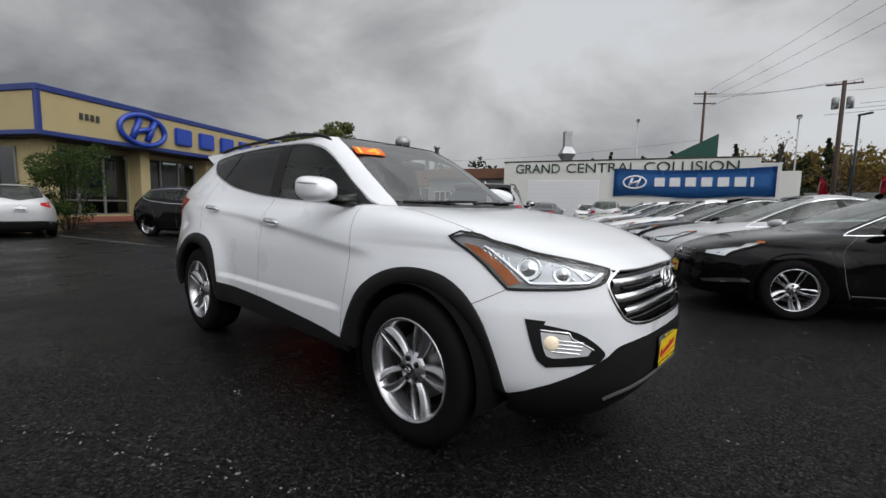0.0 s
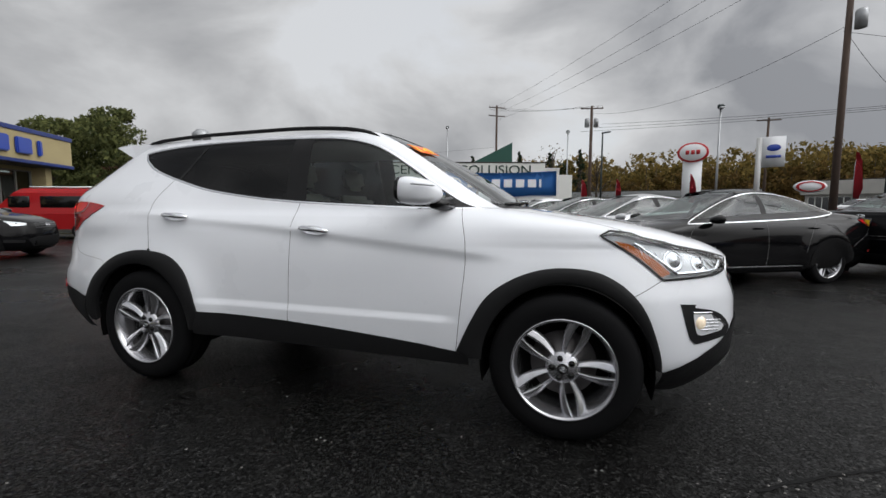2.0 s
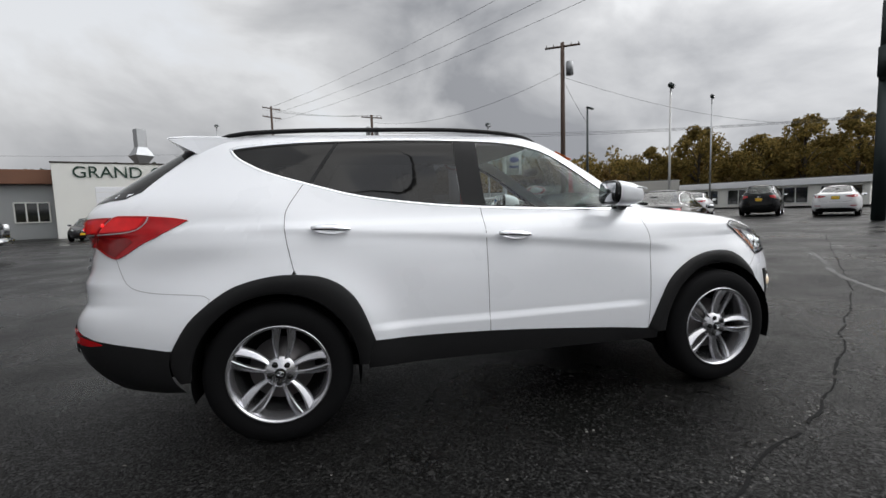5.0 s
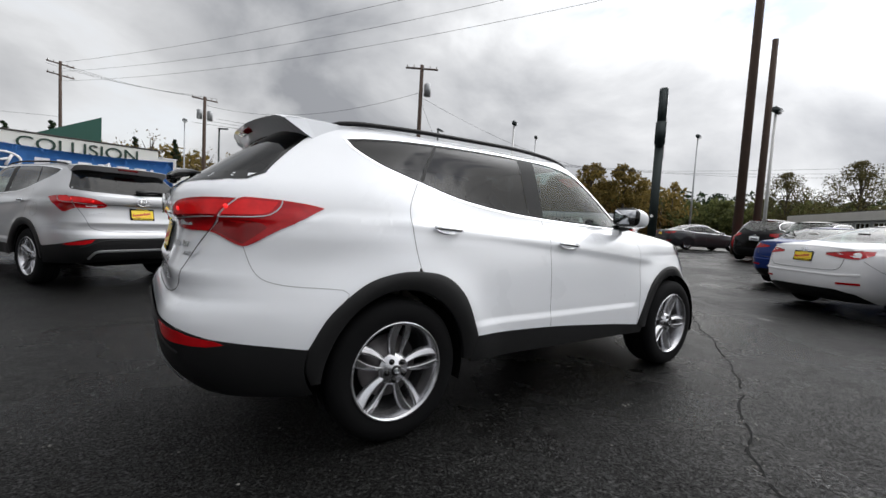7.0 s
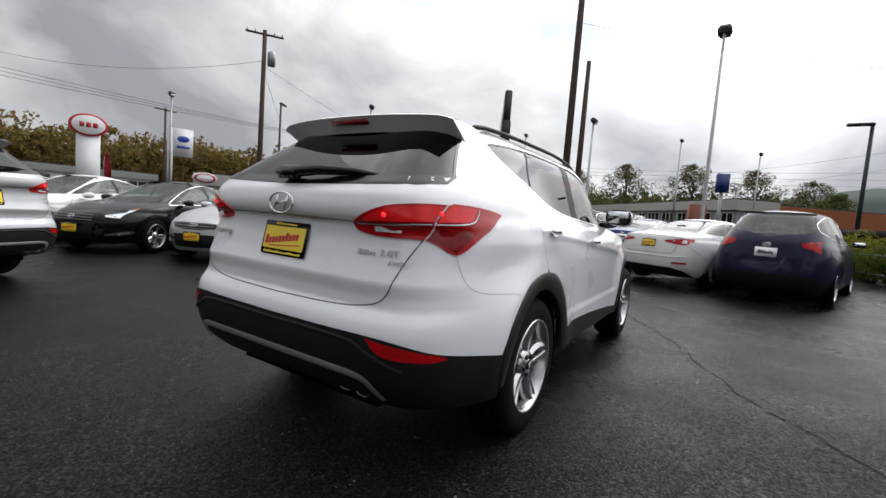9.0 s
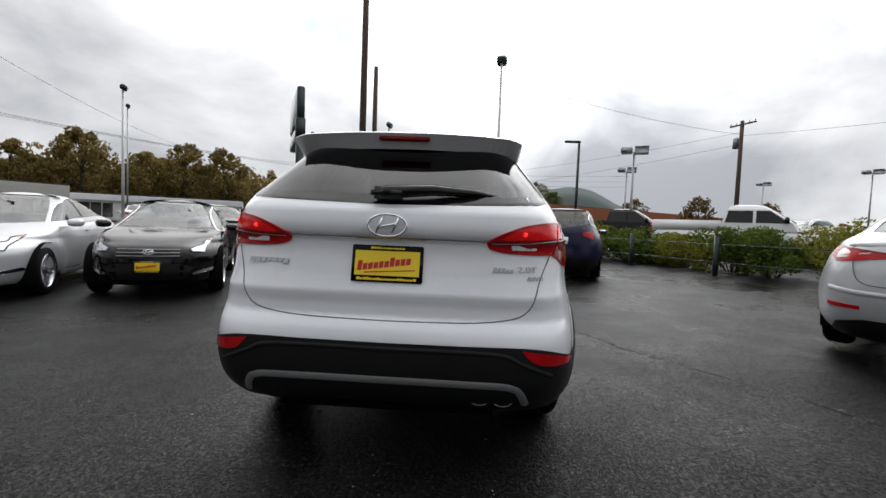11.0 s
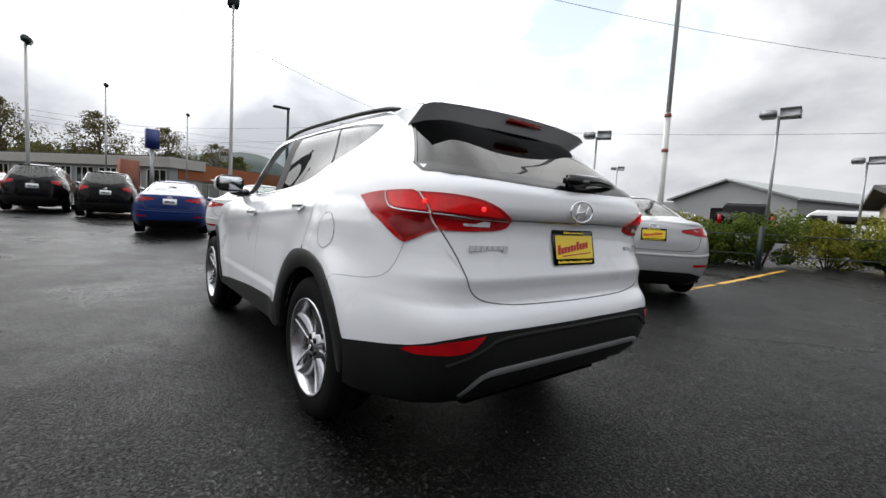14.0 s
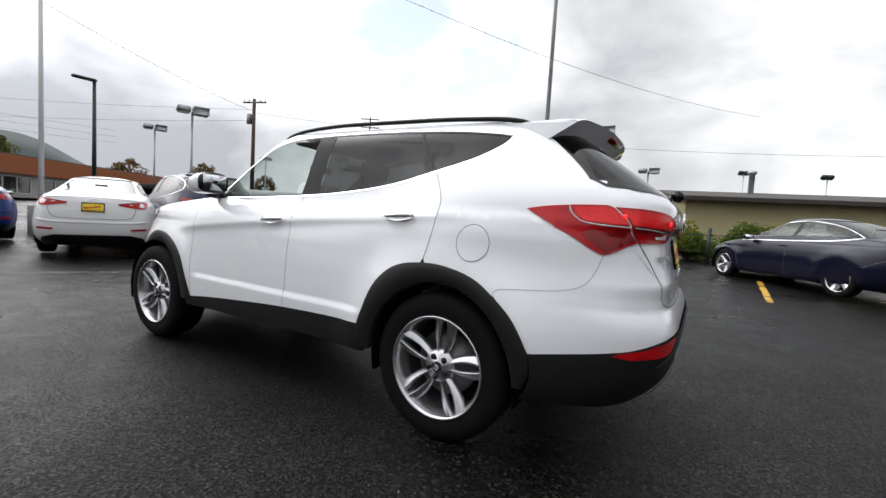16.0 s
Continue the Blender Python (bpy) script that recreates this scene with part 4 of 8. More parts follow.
kp = thing("oval_sign_pillar", "white pillar sign topped by a red and white oval", "sign", pose(14.6, 55, 0, 0, 0, -15))
part("pillar", box_bm((-1.0, -0.3, 0), (1.0, 0.3, 6.9), 0.08), WHITE_VINYL, kp)
part("oval", lathe_bm([(0.001, -0.5), (1.15, -0.5), (1.2, -0.45), (1.2, 0.35), (0.001, 0.4)], 32), RED_SIGN, kp).matrix_basis = Matrix.Translation((0, 0, 7.7)) @ Matrix.Diagonal((1.35, 1, 0.95, 1))
part("oval_face", lathe_bm([(0.001, -0.53), (1.0, -0.53), (1.02, -0.5)], 32), WHITE_VINYL, kp).matrix_basis = Matrix.Translation((0, 0, 7.7)) @ Matrix.Diagonal((1.35, 1, 0.95, 1))
for k in range(3):
    part("red_bar", box_bm((-0.75 + 0.55 * k, -0.56, 7.45), (-0.35 + 0.55 * k, -0.53, 7.95), 0.02), RED_SIGN, kp)
hs = thing("panel_sign", "white panel sign on a pale post", "sign", pose(18.3, 43.5, 0, 0, 0, -20))
part("post", box_bm((-1.15, -0.2, 0), (-0.7, 0.2, 7.6), 0.03), PALE_POLE, hs)
part("panel", box_bm((-0.7, -0.2, 4.9), (1.0, 0.2, 7.6), 0.04), WHITE_VINYL, hs)
part("oval_mark", lathe_bm([(0.001, -0.22), (0.5, -0.22), (0.52, -0.2)], 24), SIGN_BLUE, hs).matrix_basis = Matrix.Translation((0.15, 0, 6.6)) @ Matrix.Diagonal((1, 1, 0.6, 1))
part("text_bar", box_bm((-0.4, -0.215, 5.7), (0.7, -0.2, 5.95), 0.005), SIGN_BLUE, hs)
oval2 = thing("store_sign", "white oval sign with red shapes on a store front", "sign", pose(24.4, 50.4, 3.4, 0, 0, -15))
part("oval", lathe_bm([(0.001, -0.1), (1.0, -0.1), (1.05, 0.1)], 28), WHITE_VINYL, oval2).matrix_basis = Matrix.Diagonal((1.3, 1, 0.6, 1))
part("red_ring", lathe_bm([(0.7, -0.13), (0.9, -0.13), (0.9, -0.1)], 28), RED_SIGN, oval2).matrix_basis = Matrix.Diagonal((1.3, 1, 0.6, 1))
bsg = thing("blue_box_sign", "blue illuminated box sign on a steel post", "sign", pose(46.2, -1.4, 0.5, 0, 0, -75))
part("post", box_bm((-0.15, -0.15, 0), (0.15, 0.15, 5.0), 0.02), STEEL, bsg)
part("panel", box_bm((-0.55, -0.25, 4.9), (0.55, 0.25, 6.7), 0.05), BLUE_TRIM, bsg)
part("brick_pier", box_bm((-2.6, -0.6, 0), (-1.2, 0.6, 3.6), 0.03), BRICK_RED, bsg)


def feather_flag(x, y, h, turn):
    f = thing("feather_flag", "red feather flag on a thin pole", "flag", pose(x, y, float(ground_z(x, y)), 0, 0, turn))
    part("pole", tube_bm([(0, 0, 0), (0, 0, h * 0.8), (0.15, 0, h)], [0.03, 0.02, 0.012], 6), STEEL, f)
    bm = bmesh.new()
    rows = [[bm.verts.new((0.02, 0.02 * math.sin(z * 3), z)), bm.verts.new((0.02 + w, 0.08 * math.sin(z * 2.3), z - 0.1))] for z, w in ((h * 0.35, 0.35), (h * 0.5, 0.6), (h * 0.7, 0.65), (h * 0.88, 0.5), (h, 0.15))]
    for a, b in zip(rows, rows[1:]):
        bm.faces.new((a[0], a[1], b[1], b[0]))
    bmesh.ops.solidify(bm, geom=bm.faces[:], thickness=0.01)
    part("cloth", bm, FLAG_RED, f)
    return f


for x, y, h in ((18.8, 32.0, 4.6), (11.5, 42, 4.2), (2.0, 45, 4.2), (6.0, 52, 4.6)):
    feather_flag(x, y, h, 20)


def cable(a, b, sag, r=0.012):
    pts = [tuple(Vector(a).lerp(Vector(b), t) - Vector((0, 0, sag * 4 * t * (1 - t)))) for t in np.linspace(0, 1, 25)]
    return tagged(part("power_line", tube_bm(pts, r, 5), WIRE), "thin black power line strung between poles", "cable")


for k, q in enumerate((-1.1, 0.0, 1.1)):
    cable((2.9 + q, 48, 12.3), (-9.1 + q, 56.5, 14.6), 0.4)
    cable((2.9 + q, 48, 9.6 + 0.35 * k), (60, 26 + 4 * q, 9.0 + 0.6 * k), 0.9, 0.016)
    cable((60, 26 + 4 * q, 9.0 + 0.6 * k), (80, -30, 10 + k), 0.8, 0.016)
cable((-9.1, 56.5, 14.9), (22.3, 6.5, 17.3), 1.0)
cable((-9.1, 56.5, 14.0), (22.3, 6.7, 15.9), 1.2)
cable((-9.0, 57, 13.2), (22.3, 6.3, 14.5), 1.2)
cable((2.9, 48, 11.5), (14.6, 25.6, 10.6), 1.3)
cable((14.6, 25.6, 10.4), (45, 30, 8.5), 1.0)
cable((14.6, 25.6, 10.6), (19.3, 29.7, 8.0), 0.2)
cable((22.3, 6.5, 13.0), (34.7, -23.2, 10.0), 0.9)
cable((34.7, -23.2, 10.2), (80, 5, 11), 0.8)
cable((34.7, -23.2, 9.2), (80, 2, 9), 0.8)
cable((34.7, -23.2, 9.9), (-30, -45, 8.0), 1.6)
cable((22.3, 6.5, 16.0), (-24, -40, 13), 2.0)
cable((22.3, 6.5, 14.8), (-6, -46, 12), 2.2)
cable((-9.1, 56.5, 9.5), (-60, 40, 8.5), 1.2)


# ---- trees ----
def leaf_material(name, dark, light):
    m = bpy.data.materials.new(name)
    m.use_nodes = True
    nt = m.node_tree
    b = nt.nodes["Principled BSDF"]
    b.inputs["Roughness"].default_value = 0.8
    b.inputs["Specular IOR Level"].default_value = 0.1
    geo, mix = nt.nodes.new("ShaderNodeNewGeometry"), nt.nodes.new("ShaderNodeValToRGB")
    mix.color_ramp.elements[0].color, mix.color_ramp.elements[1].color = (*dark, 1), (*light, 1)
    nt.links.new(geo.outputs["Random Per Island"], mix.inputs[0])
    nt.links.new(mix.outputs[0], b.inputs["Base Color"])
    back, both = nt.nodes.new("ShaderNodeBsdfTranslucent"), nt.nodes.new("ShaderNodeMixShader")
    nt.links.new(mix.outputs[0], back.inputs[0])
    both.inputs[0].default_value = 0.45
    nt.links.new(b.outputs[0], both.inputs[1])
    nt.links.new(back.outputs[0], both.inputs[2])
    nt.links.new(both.outputs[0], nt.nodes["Material Output"].inputs[0])
    return m


LEAF_GREEN = leaf_material("green_leaves", (0.055, 0.07, 0.028), (0.17, 0.18, 0.065))
LEAF_AUTUMN = leaf_material("autumn_leaves", (0.085, 0.072, 0.024), (0.27, 0.19, 0.058))
LEAF_THIN = leaf_material("thin_olive_leaves", (0.05, 0.048, 0.02), (0.14, 0.12, 0.05))
LEAF_RUST = leaf_material("rust_leaves", (0.06, 0.045, 0.018), (0.17, 0.105, 0.034))
LEAF_DARK = leaf_material("conifer_needles", (0.014, 0.026, 0.014), (0.04, 0.06, 0.028))
LEAF_HEDGE = leaf_material("hedge_leaves", (0.03, 0.055, 0.010), (0.13, 0.17, 0.030))
LEAF_SHRUB = leaf_material("shrub_leaves", (0.02, 0.04, 0.012), (0.075, 0.11, 0.03))
LEAF_YELLOW = leaf_material("yellow_green_leaves", (0.07, 0.09, 0.012), (0.26, 0.24, 0.035))
BARK = material("tree_bark", (0.06, 0.048, 0.038), 0.9, 0, 0, 0.25, 4.0, 0.008, 40.0)


def leaf_cards(centers, radii, count, size, rng, squash=0.8):
    """Small leaf quads spread over clumps: arrays of vertices and faces."""
    k = rng.integers(0, len(centers), count)
    d = rng.normal(size=(count, 3))
    d /= np.linalg.norm(d, axis=1, keepdims=True)
    c = np.asarray(centers)[k] + d * (np.asarray(radii)[k] * rng.uniform(0.45, 1.05, count) ** 0.5)[:, None] * (1, 1, squash)
    u = rng.normal(size=(count, 3))
    u /= np.linalg.norm(u, axis=1, keepdims=True)
    v = np.cross(u, d)
    v /= np.maximum(np.linalg.norm(v, axis=1, keepdims=True), 1e-6)
    s = size * rng.uniform(0.6, 1.3, count)[:, None]
    quad = np.stack([c - u * s, c + v * s * 0.55, c + u * s, c - v * s * 0.55], 1).reshape(-1, 3)
    return quad


def quads(n):
    return [(4 * i, 4 * i + 1, 4 * i + 2, 4 * i + 3) for i in range(n)]


def crown_clumps(h, w, base, rng, n, conifer=False):
    cs, rs = [], []
    for i in range(n):
        t = (i + rng.uniform(0, 1)) / n
        z = base + (h - base) * t
        prof = (1 - t) * 0.9 + 0.06 if conifer else math.sin(math.pi * min(0.98, 0.16 + 0.80 * t)) ** 0.7
        a, r = rng.uniform(0, 2 * math.pi), w / 2 * prof * rng.uniform(0.35, 1.0)
        cs.append((r * math.cos(a), r * math.sin(a), z))
        rs.append((0.35 if conifer else 0.6) * w / 2 * rng.uniform(0.35, 0.75) * (0.4 + 0.6 * prof))
    return cs, rs


def make_tree(name, label, h, w, leaf, seed, leaves=1600, size=0.22, conifer=False, base=0.25, clumps=38):
    rng = np.random.default_rng(seed)
    tree = thing(name, label, "tree")
    bm = bmesh.new()
    tube_into(bm, [(0, 0, -0.3), (0.1, 0.05, h * 0.3), (0.0, 0.1, h * 0.62), (0.05, 0, h * 0.93)], [h * 0.022, h * 0.018, h * 0.011, h * 0.003], 8)
    cs, rs = crown_clumps(h, w, h * base, rng, clumps, conifer)
    for c in cs[:: 2]:
        z = max(h * 0.15, c[2] - 0.25 * h)
        tube_into(bm, [(0.05, 0.05, z), (c[0] * 0.5, c[1] * 0.5, (z + c[2]) / 2 + 0.1), c], [h * 0.007, h * 0.005, h * 0.002], 5)
    part("trunk", bm, BARK, tree)
    part("crown", (leaf_cards(cs, rs, leaves, size, rng).tolist(), [], quads(leaves)), leaf, tree)
    return tree


def place(tree, spots, seed):
    rnd = random.Random(seed)
    for i, (x, y, s) in enumerate(spots):
        m = pose(x, y, float(ground_z(x, y)), 0, 0, rnd.uniform(0, 360)) @ Matrix.Diagonal((s, s, s, 1))
        if i == 0:
            tree.matrix_basis = m
        else:
            c = copy_thing(tree, m)
            c.scale = (s, s, s)


place(make_tree("autumn_tree", "broad tree with yellow-brown autumn leaves", 14, 10, LEAF_AUTUMN, 3, 5600, 0.30), [(61, 61.5, 1.0), (66, 55, 0.82), (72, 52, 1.0), (76, 47, 0.98), (56, 68, 0.8)], 1)
place(make_tree("thin_tree", "half-bare tree with sparse brown leaves", 13, 10, LEAF_THIN, 5, 6000, 0.16, clumps=60), [(84, 3, 1.0), (82, -6, 0.9), (84, 14, 1.0), (88, 24, 0.95), (80, -13, 0.75)], 2)
place(make_tree("green_tree", "broad green tree turning yellow", 10, 8, LEAF_GREEN, 7, 7000, 0.20), [(-42.5, 29.5, 1.05), (-46, 25.6, 0.92), (-51, 33, 1.1), (-58, 23, 0.75), (70, -14, 0.7)], 3)
place(make_tree("conifer", "dark green conifer behind the white building", 12, 5.5, LEAF_DARK, 9, 2200, 0.24, True, 0.12), [(-16, 72, 0.85), (-12, 75, 0.95), (-8, 73, 0.9), (-20, 71, 0.8), (-3, 76, 0.9), (2, 78, 0.95), (-24, 68, 0.85), (-28, 70, 0.8)], 4)
place(make_tree("bare_tree", "leafless tree with fine branches", 9, 8, LEAF_RUST, 13, 260, 0.12, clumps=60), [(-1.5, 55, 1.0), (4, 57, 0.9)], 5)
place(make_tree("park_tree", "small round tree with rust leaves", 6, 4.5, LEAF_RUST, 15, 1500, 0.2), [(58, -32, 1.0), (50, -36, 0.8), (66, -26, 1.0)], 6)


def woods(name, label, az0, az1, dist, height, leaf, count, seed, depth=25, size=0.52, leaves=115):
    """A far belt of woodland as one mass of leaf clumps on stems."""
    rng = np.random.default_rng(seed)
    cs, rs = [], []
    stems = bmesh.new()
    for i in range(count):
        a = radians(az0 + (az1 - az0) * (i + rng.uniform(0, 1)) / count)
        d = dist + rng.uniform(0, depth)
        x, y, h = d * math.cos(a), d * math.sin(a), height * rng.uniform(0.6, 1.15)
        if i % 3 == 0:
            tube_into(stems, [(x, y, 0), (x, y, h * 0.85)], [0.2, 0.05], 5)
        for k in range(6):
            t = rng.uniform(0.08, 1)
            r = height * 0.20 * math.sin(math.pi * min(0.97, 0.2 + 0.75 * t))
            cs.append((x + rng.normal() * r, y + rng.normal() * r, h * t))
            rs.append(max(0.5, height * 0.16 * rng.uniform(0.5, 1.1)))
    n = count * leaves
    ob = part(name, (leaf_cards(cs, rs, n, size, rng).tolist(), [], quads(n)), leaf)
    part("stems", stems, BARK, ob)
    return tagged(ob, label, "woods", "", "stuff")


woods("autumn_woods", "far belt of yellow and brown autumn woods", 26, 98, 98, 11.5, LEAF_AUTUMN, 800, 21, leaves=150, size=0.46)
woods("rust_woods", "far belt of rust-brown woods", 28, 98, 90, 7.5, LEAF_RUST, 500, 22, leaves=120, size=0.44)
woods("dark_woods", "far dark evergreen woods", -8, 95, 122, 10.5, LEAF_DARK, 700, 23, leaves=120, size=0.55)
woods("green_woods", "far mixed green woods", -8, 40, 100, 8.4, LEAF_GREEN, 520, 24, leaves=140, size=0.45)
woods("west_woods", "far green and yellow woods", 128, 165, 70, 8.0, LEAF_GREEN, 110, 25)
woods("south_woods", "far line of low trees", -60, -10, 150, 5.0, LEAF_RUST, 90, 26)
woods("north_woods", "far dark evergreen woods behind the body shop", 88, 128, 95, 11.0, LEAF_DARK, 130, 27)

# far wooded hill
HILL = material("hazy_wooded_hill", (0.045, 0.060, 0.058), 0.95, 0, 0, 0.35, 0.02)
bm = bmesh.new()
rows = []
for i in range(61):
    a = radians(-32 + 44 * i / 60)
    t = i / 60
    h = 30 * math.exp(-((t - 0.40) / 0.15) ** 2) + 24 * math.exp(-((t - 0.62) / 0.2) ** 2) + 6 + 1.5 * noise.noise(Vector((t * 14, 0, 0))) + 0.8 * noise.noise(Vector((t * 50, 3, 0)))
    edge = smooth(0, 0.15, t) * smooth(1, 0.85, t)
    rows.append([bm.verts.new((d * math.cos(a), d * math.sin(a), float(z))) for d, z in ((380, -1), (410, h * edge * 0.7), (440, h * edge), (520, -1))])
for a, b in zip(rows, rows[1:]):
    for k in range(3):
        bm.faces.new((a[k], b[k], b[k + 1], a[k + 1]))
tagged(part("far_hill", bm, HILL), "far wooded hill under the clouds", "hill", "", "structure")


# ---- hedge along the lower lot ----
def make_bush(name, label, x, y, w, h, leaf, seed, leaves=1500, size=0.04):
    rng = np.random.default_rng(seed)
    b = thing(name, label, "bush", pose(x, y, float(ground_z(x, y)), 0, 0, rng.uniform(0, 360)))
    cs = [(rng.normal() * w * 0.22, rng.normal() * w * 0.22, h * rng.uniform(0.15, 0.82)) for _ in range(22)]
    rs = [w * rng.uniform(0.10, 0.24) for _ in cs]
    bm = bmesh.new()
    for c in cs[::2]:
        tube_into(bm, [(c[0] * 0.2, c[1] * 0.2, -0.05), (c[0] * 0.6, c[1] * 0.6, c[2] * 0.5), (c[0] * 1.1, c[1] * 1.1, c[2] * 1.1)], [0.02, 0.014, 0.005], 5)
    part("woody_base", bm, BARK, b)
    part("foliage", (leaf_cards(cs, rs, leaves, size, rng, 0.9).tolist(), [], quads(leaves)), leaf, b)
    return b


rnd = random.Random(17)
for i in range(17):
    t = i / 16
    x, y = 12.5 - 18.0 * t, -4.9 - 8.8 * t + rnd.uniform(-0.3, 0.3)
    if 6.5 < i < 7.5:
        continue
    make_bush("hedge_bush", "leafy green bush in a row along the lot edge" if i % 3 else "yellow-green leafy bush along the lot edge", x, y - 0.4, rnd.uniform(1.4, 2.1), rnd.uniform(0.95, 1.35), LEAF_HEDGE if i % 3 else LEAF_YELLOW, 100 + i, 6800, 0.042)
make_bush("tall_shrub", "tall green shrub growing before the showroom", -17.6, 0.3, 2.7, 3.5, LEAF_SHRUB, 140, 9500, 0.045)
make_bush("low_shrub", "low dark shrub before the showroom", -17.0, -1.4, 2.0, 1.1, LEAF_DARK, 141, 2000, 0.06)
fence = thing("cable_fence", "low black post and cable fence behind the hedge", "fence")
for i in range(8):
    t = i / 7
    x, y = 12.0 - 17.0 * t, -4.2 - 8.3 * t
    z = float(ground_z(x, y))
    part("post", box_bm((x - 0.05, y - 0.05, z - 0.2), (x + 0.05, y + 0.05, z + 1.0), 0.01), DARK_STEEL, fence)
for h in (0.35, 0.8):
    part("cable", tube_bm([(12.0 - 17.0 * t, -4.2 - 8.3 * t, float(ground_z(12.0 - 17.0 * t, -4.2 - 8.3 * t)) + h) for t in np.linspace(0, 1, 15)], 0.012, 5), DARK_STEEL, fence)

# ---- the white SUV ----
def suv_extra(x, z):
    """Wheel flares, rear haunch, the crease along the doors and the step low on the doors."""
    flare = 0
    for wx in (1.35, -1.35):
        d = np.hypot(x - wx, z - 0.37)
        flare = flare + (0.032 if wx > 0 else 0.042) * np.exp(-((d - 0.47) / 0.15) ** 2) * smooth(0.15, 0.4, z)
    low = 0.018 * smooth(-1.2, -1.8, x) * smooth(0.95, 0.75, z)
    haunch = 0.068 * smooth(-0.5, -1.55, x) * np.exp(-((z - 1.15) / 0.18) ** 2)
    haunch = haunch + 0.035 * smooth(-0.7, -1.6, x) * np.exp(-((z - 1.30) / 0.17) ** 2)
    line = 1.04 - 0.085 * (x + 0.2) - 0.012 * (x + 0.2) ** 2
    crease = 0.016 * np.where(z > line, np.exp(-((z - line) / 0.11) ** 2), np.exp(-((z - line) / 0.035) ** 2)) * smooth(-1.6, -1.2, x) * smooth(1.15, 0.8, x)
    step = 0.014 * smooth(0.60, 0.55, z) * smooth(-0.95, -0.75, x) * smooth(0.85, 0.7, x)
    return flare + low + haunch + crease + step


SUV = Shape(
    [(0.18, 0.80), (0.25, 0.85), (0.35, 0.872), (0.45, 0.882), (0.6, 0.886), (0.75, 0.880), (0.9, 0.866), (1.0, 0.847), (1.05, 0.830), (1.1, 0.800), (1.15, 0.762),
     (1.2, 0.742), (1.25, 0.727), (1.35, 0.698), (1.45, 0.666), (1.53, 0.637), (1.58, 0.608), (1.625, 0.565)],
    [(0.18, 2.06), (0.25, 2.13), (0.32, 2.195), (0.42, 2.242), (0.55, 2.25), (0.65, 2.244), (0.75, 2.236), (0.84, 2.222), (0.9, 2.20), (0.935, 2.155), (0.97, 2.08),
     (1.0, 1.985), (1.04, 1.84), (1.08, 1.66), (1.11, 1.46), (1.135, 1.27), (1.15, 1.15), (1.165, 1.08), (1.2, 1.02), (1.3, 0.865), (1.4, 0.70), (1.5, 0.52), (1.56, 0.40), (1.625, 0.25)],
    [(0.2, 3.2), (0.45, 3.5), (0.7, 3.6), (0.8, 3.45), (0.9, 3.4), (0.95, 3.6), (1.0, 4.4), (1.08, 6), (1.16, 5), (1.25, 4), (1.6, 4)],
    [(0.2, 2.0), (0.28, 2.12), (0.38, 2.255), (0.45, 2.315), (0.5, 2.338), (0.6, 2.356), (0.66, 2.358), (0.70, 2.350), (0.735, 2.330), (0.765, 2.309), (0.80, 2.307), (0.865, 2.318), (0.895, 2.308), (0.95, 2.292), (1.05, 2.277), (1.09, 2.281),
     (1.105, 2.299), (1.15, 2.312), (1.2, 2.305), (1.26, 2.26), (1.33, 2.17), (1.41, 2.06), (1.5, 1.935), (1.56, 1.85), (1.625, 1.76)],
    [(0.2, 6.5), (0.6, 7.5), (0.9, 7), (1.1, 6.2), (1.3, 6.5), (1.45, 7), (1.6, 7)],
    suv_extra, 1.625, [(-1.76, 1.626), (-1.5, 1.648), (-1.0, 1.672), (-0.4, 1.678), (0.0, 1.662), (0.25, 1.626)])


def S(*pts, step=0.03):
    return [SUV.s(x, z) for x, z in spline(pts, step)]


def B(*pts, step=0.03):
    return [SUV.b(y, z) for y, z in spline(pts, step)]


def A(*pts, step=0.03):
    return [SUV.a(y, z) for y, z in spline(pts, step)]


def spoke_bm(shift, lean, r0, r1, width, y0, y1, depth=0.03):
    """One leaf-shaped wheel spoke along +x, shifted sideways and leaning; outer face towards -y."""
    bm = bmesh.new()
    rows = []
    for i in range(8):
        t = i / 7
        r = r0 + (r1 - r0) * t
        mid = shift + lean * t ** 0.8
        w = width * (0.5 + 0.75 * math.sin(math.pi * (0.12 + 0.72 * t)))
        y = y0 + (y1 - y0) * t + 0.010 * math.sin(math.pi * t)
        rows.append([bm.verts.new((r, y + d, mid + k * w)) for k, d in ((-0.5, depth), (-0.42, 0.006), (-0.1, 0), (0.3, 0.002), (0.44, 0.010), (0.5, depth))])
    for a, b in zip(rows, rows[1:]):
        for k in range(5):
            bm.faces.new((a[k], b[k], b[k + 1], a[k + 1]))
    return bm


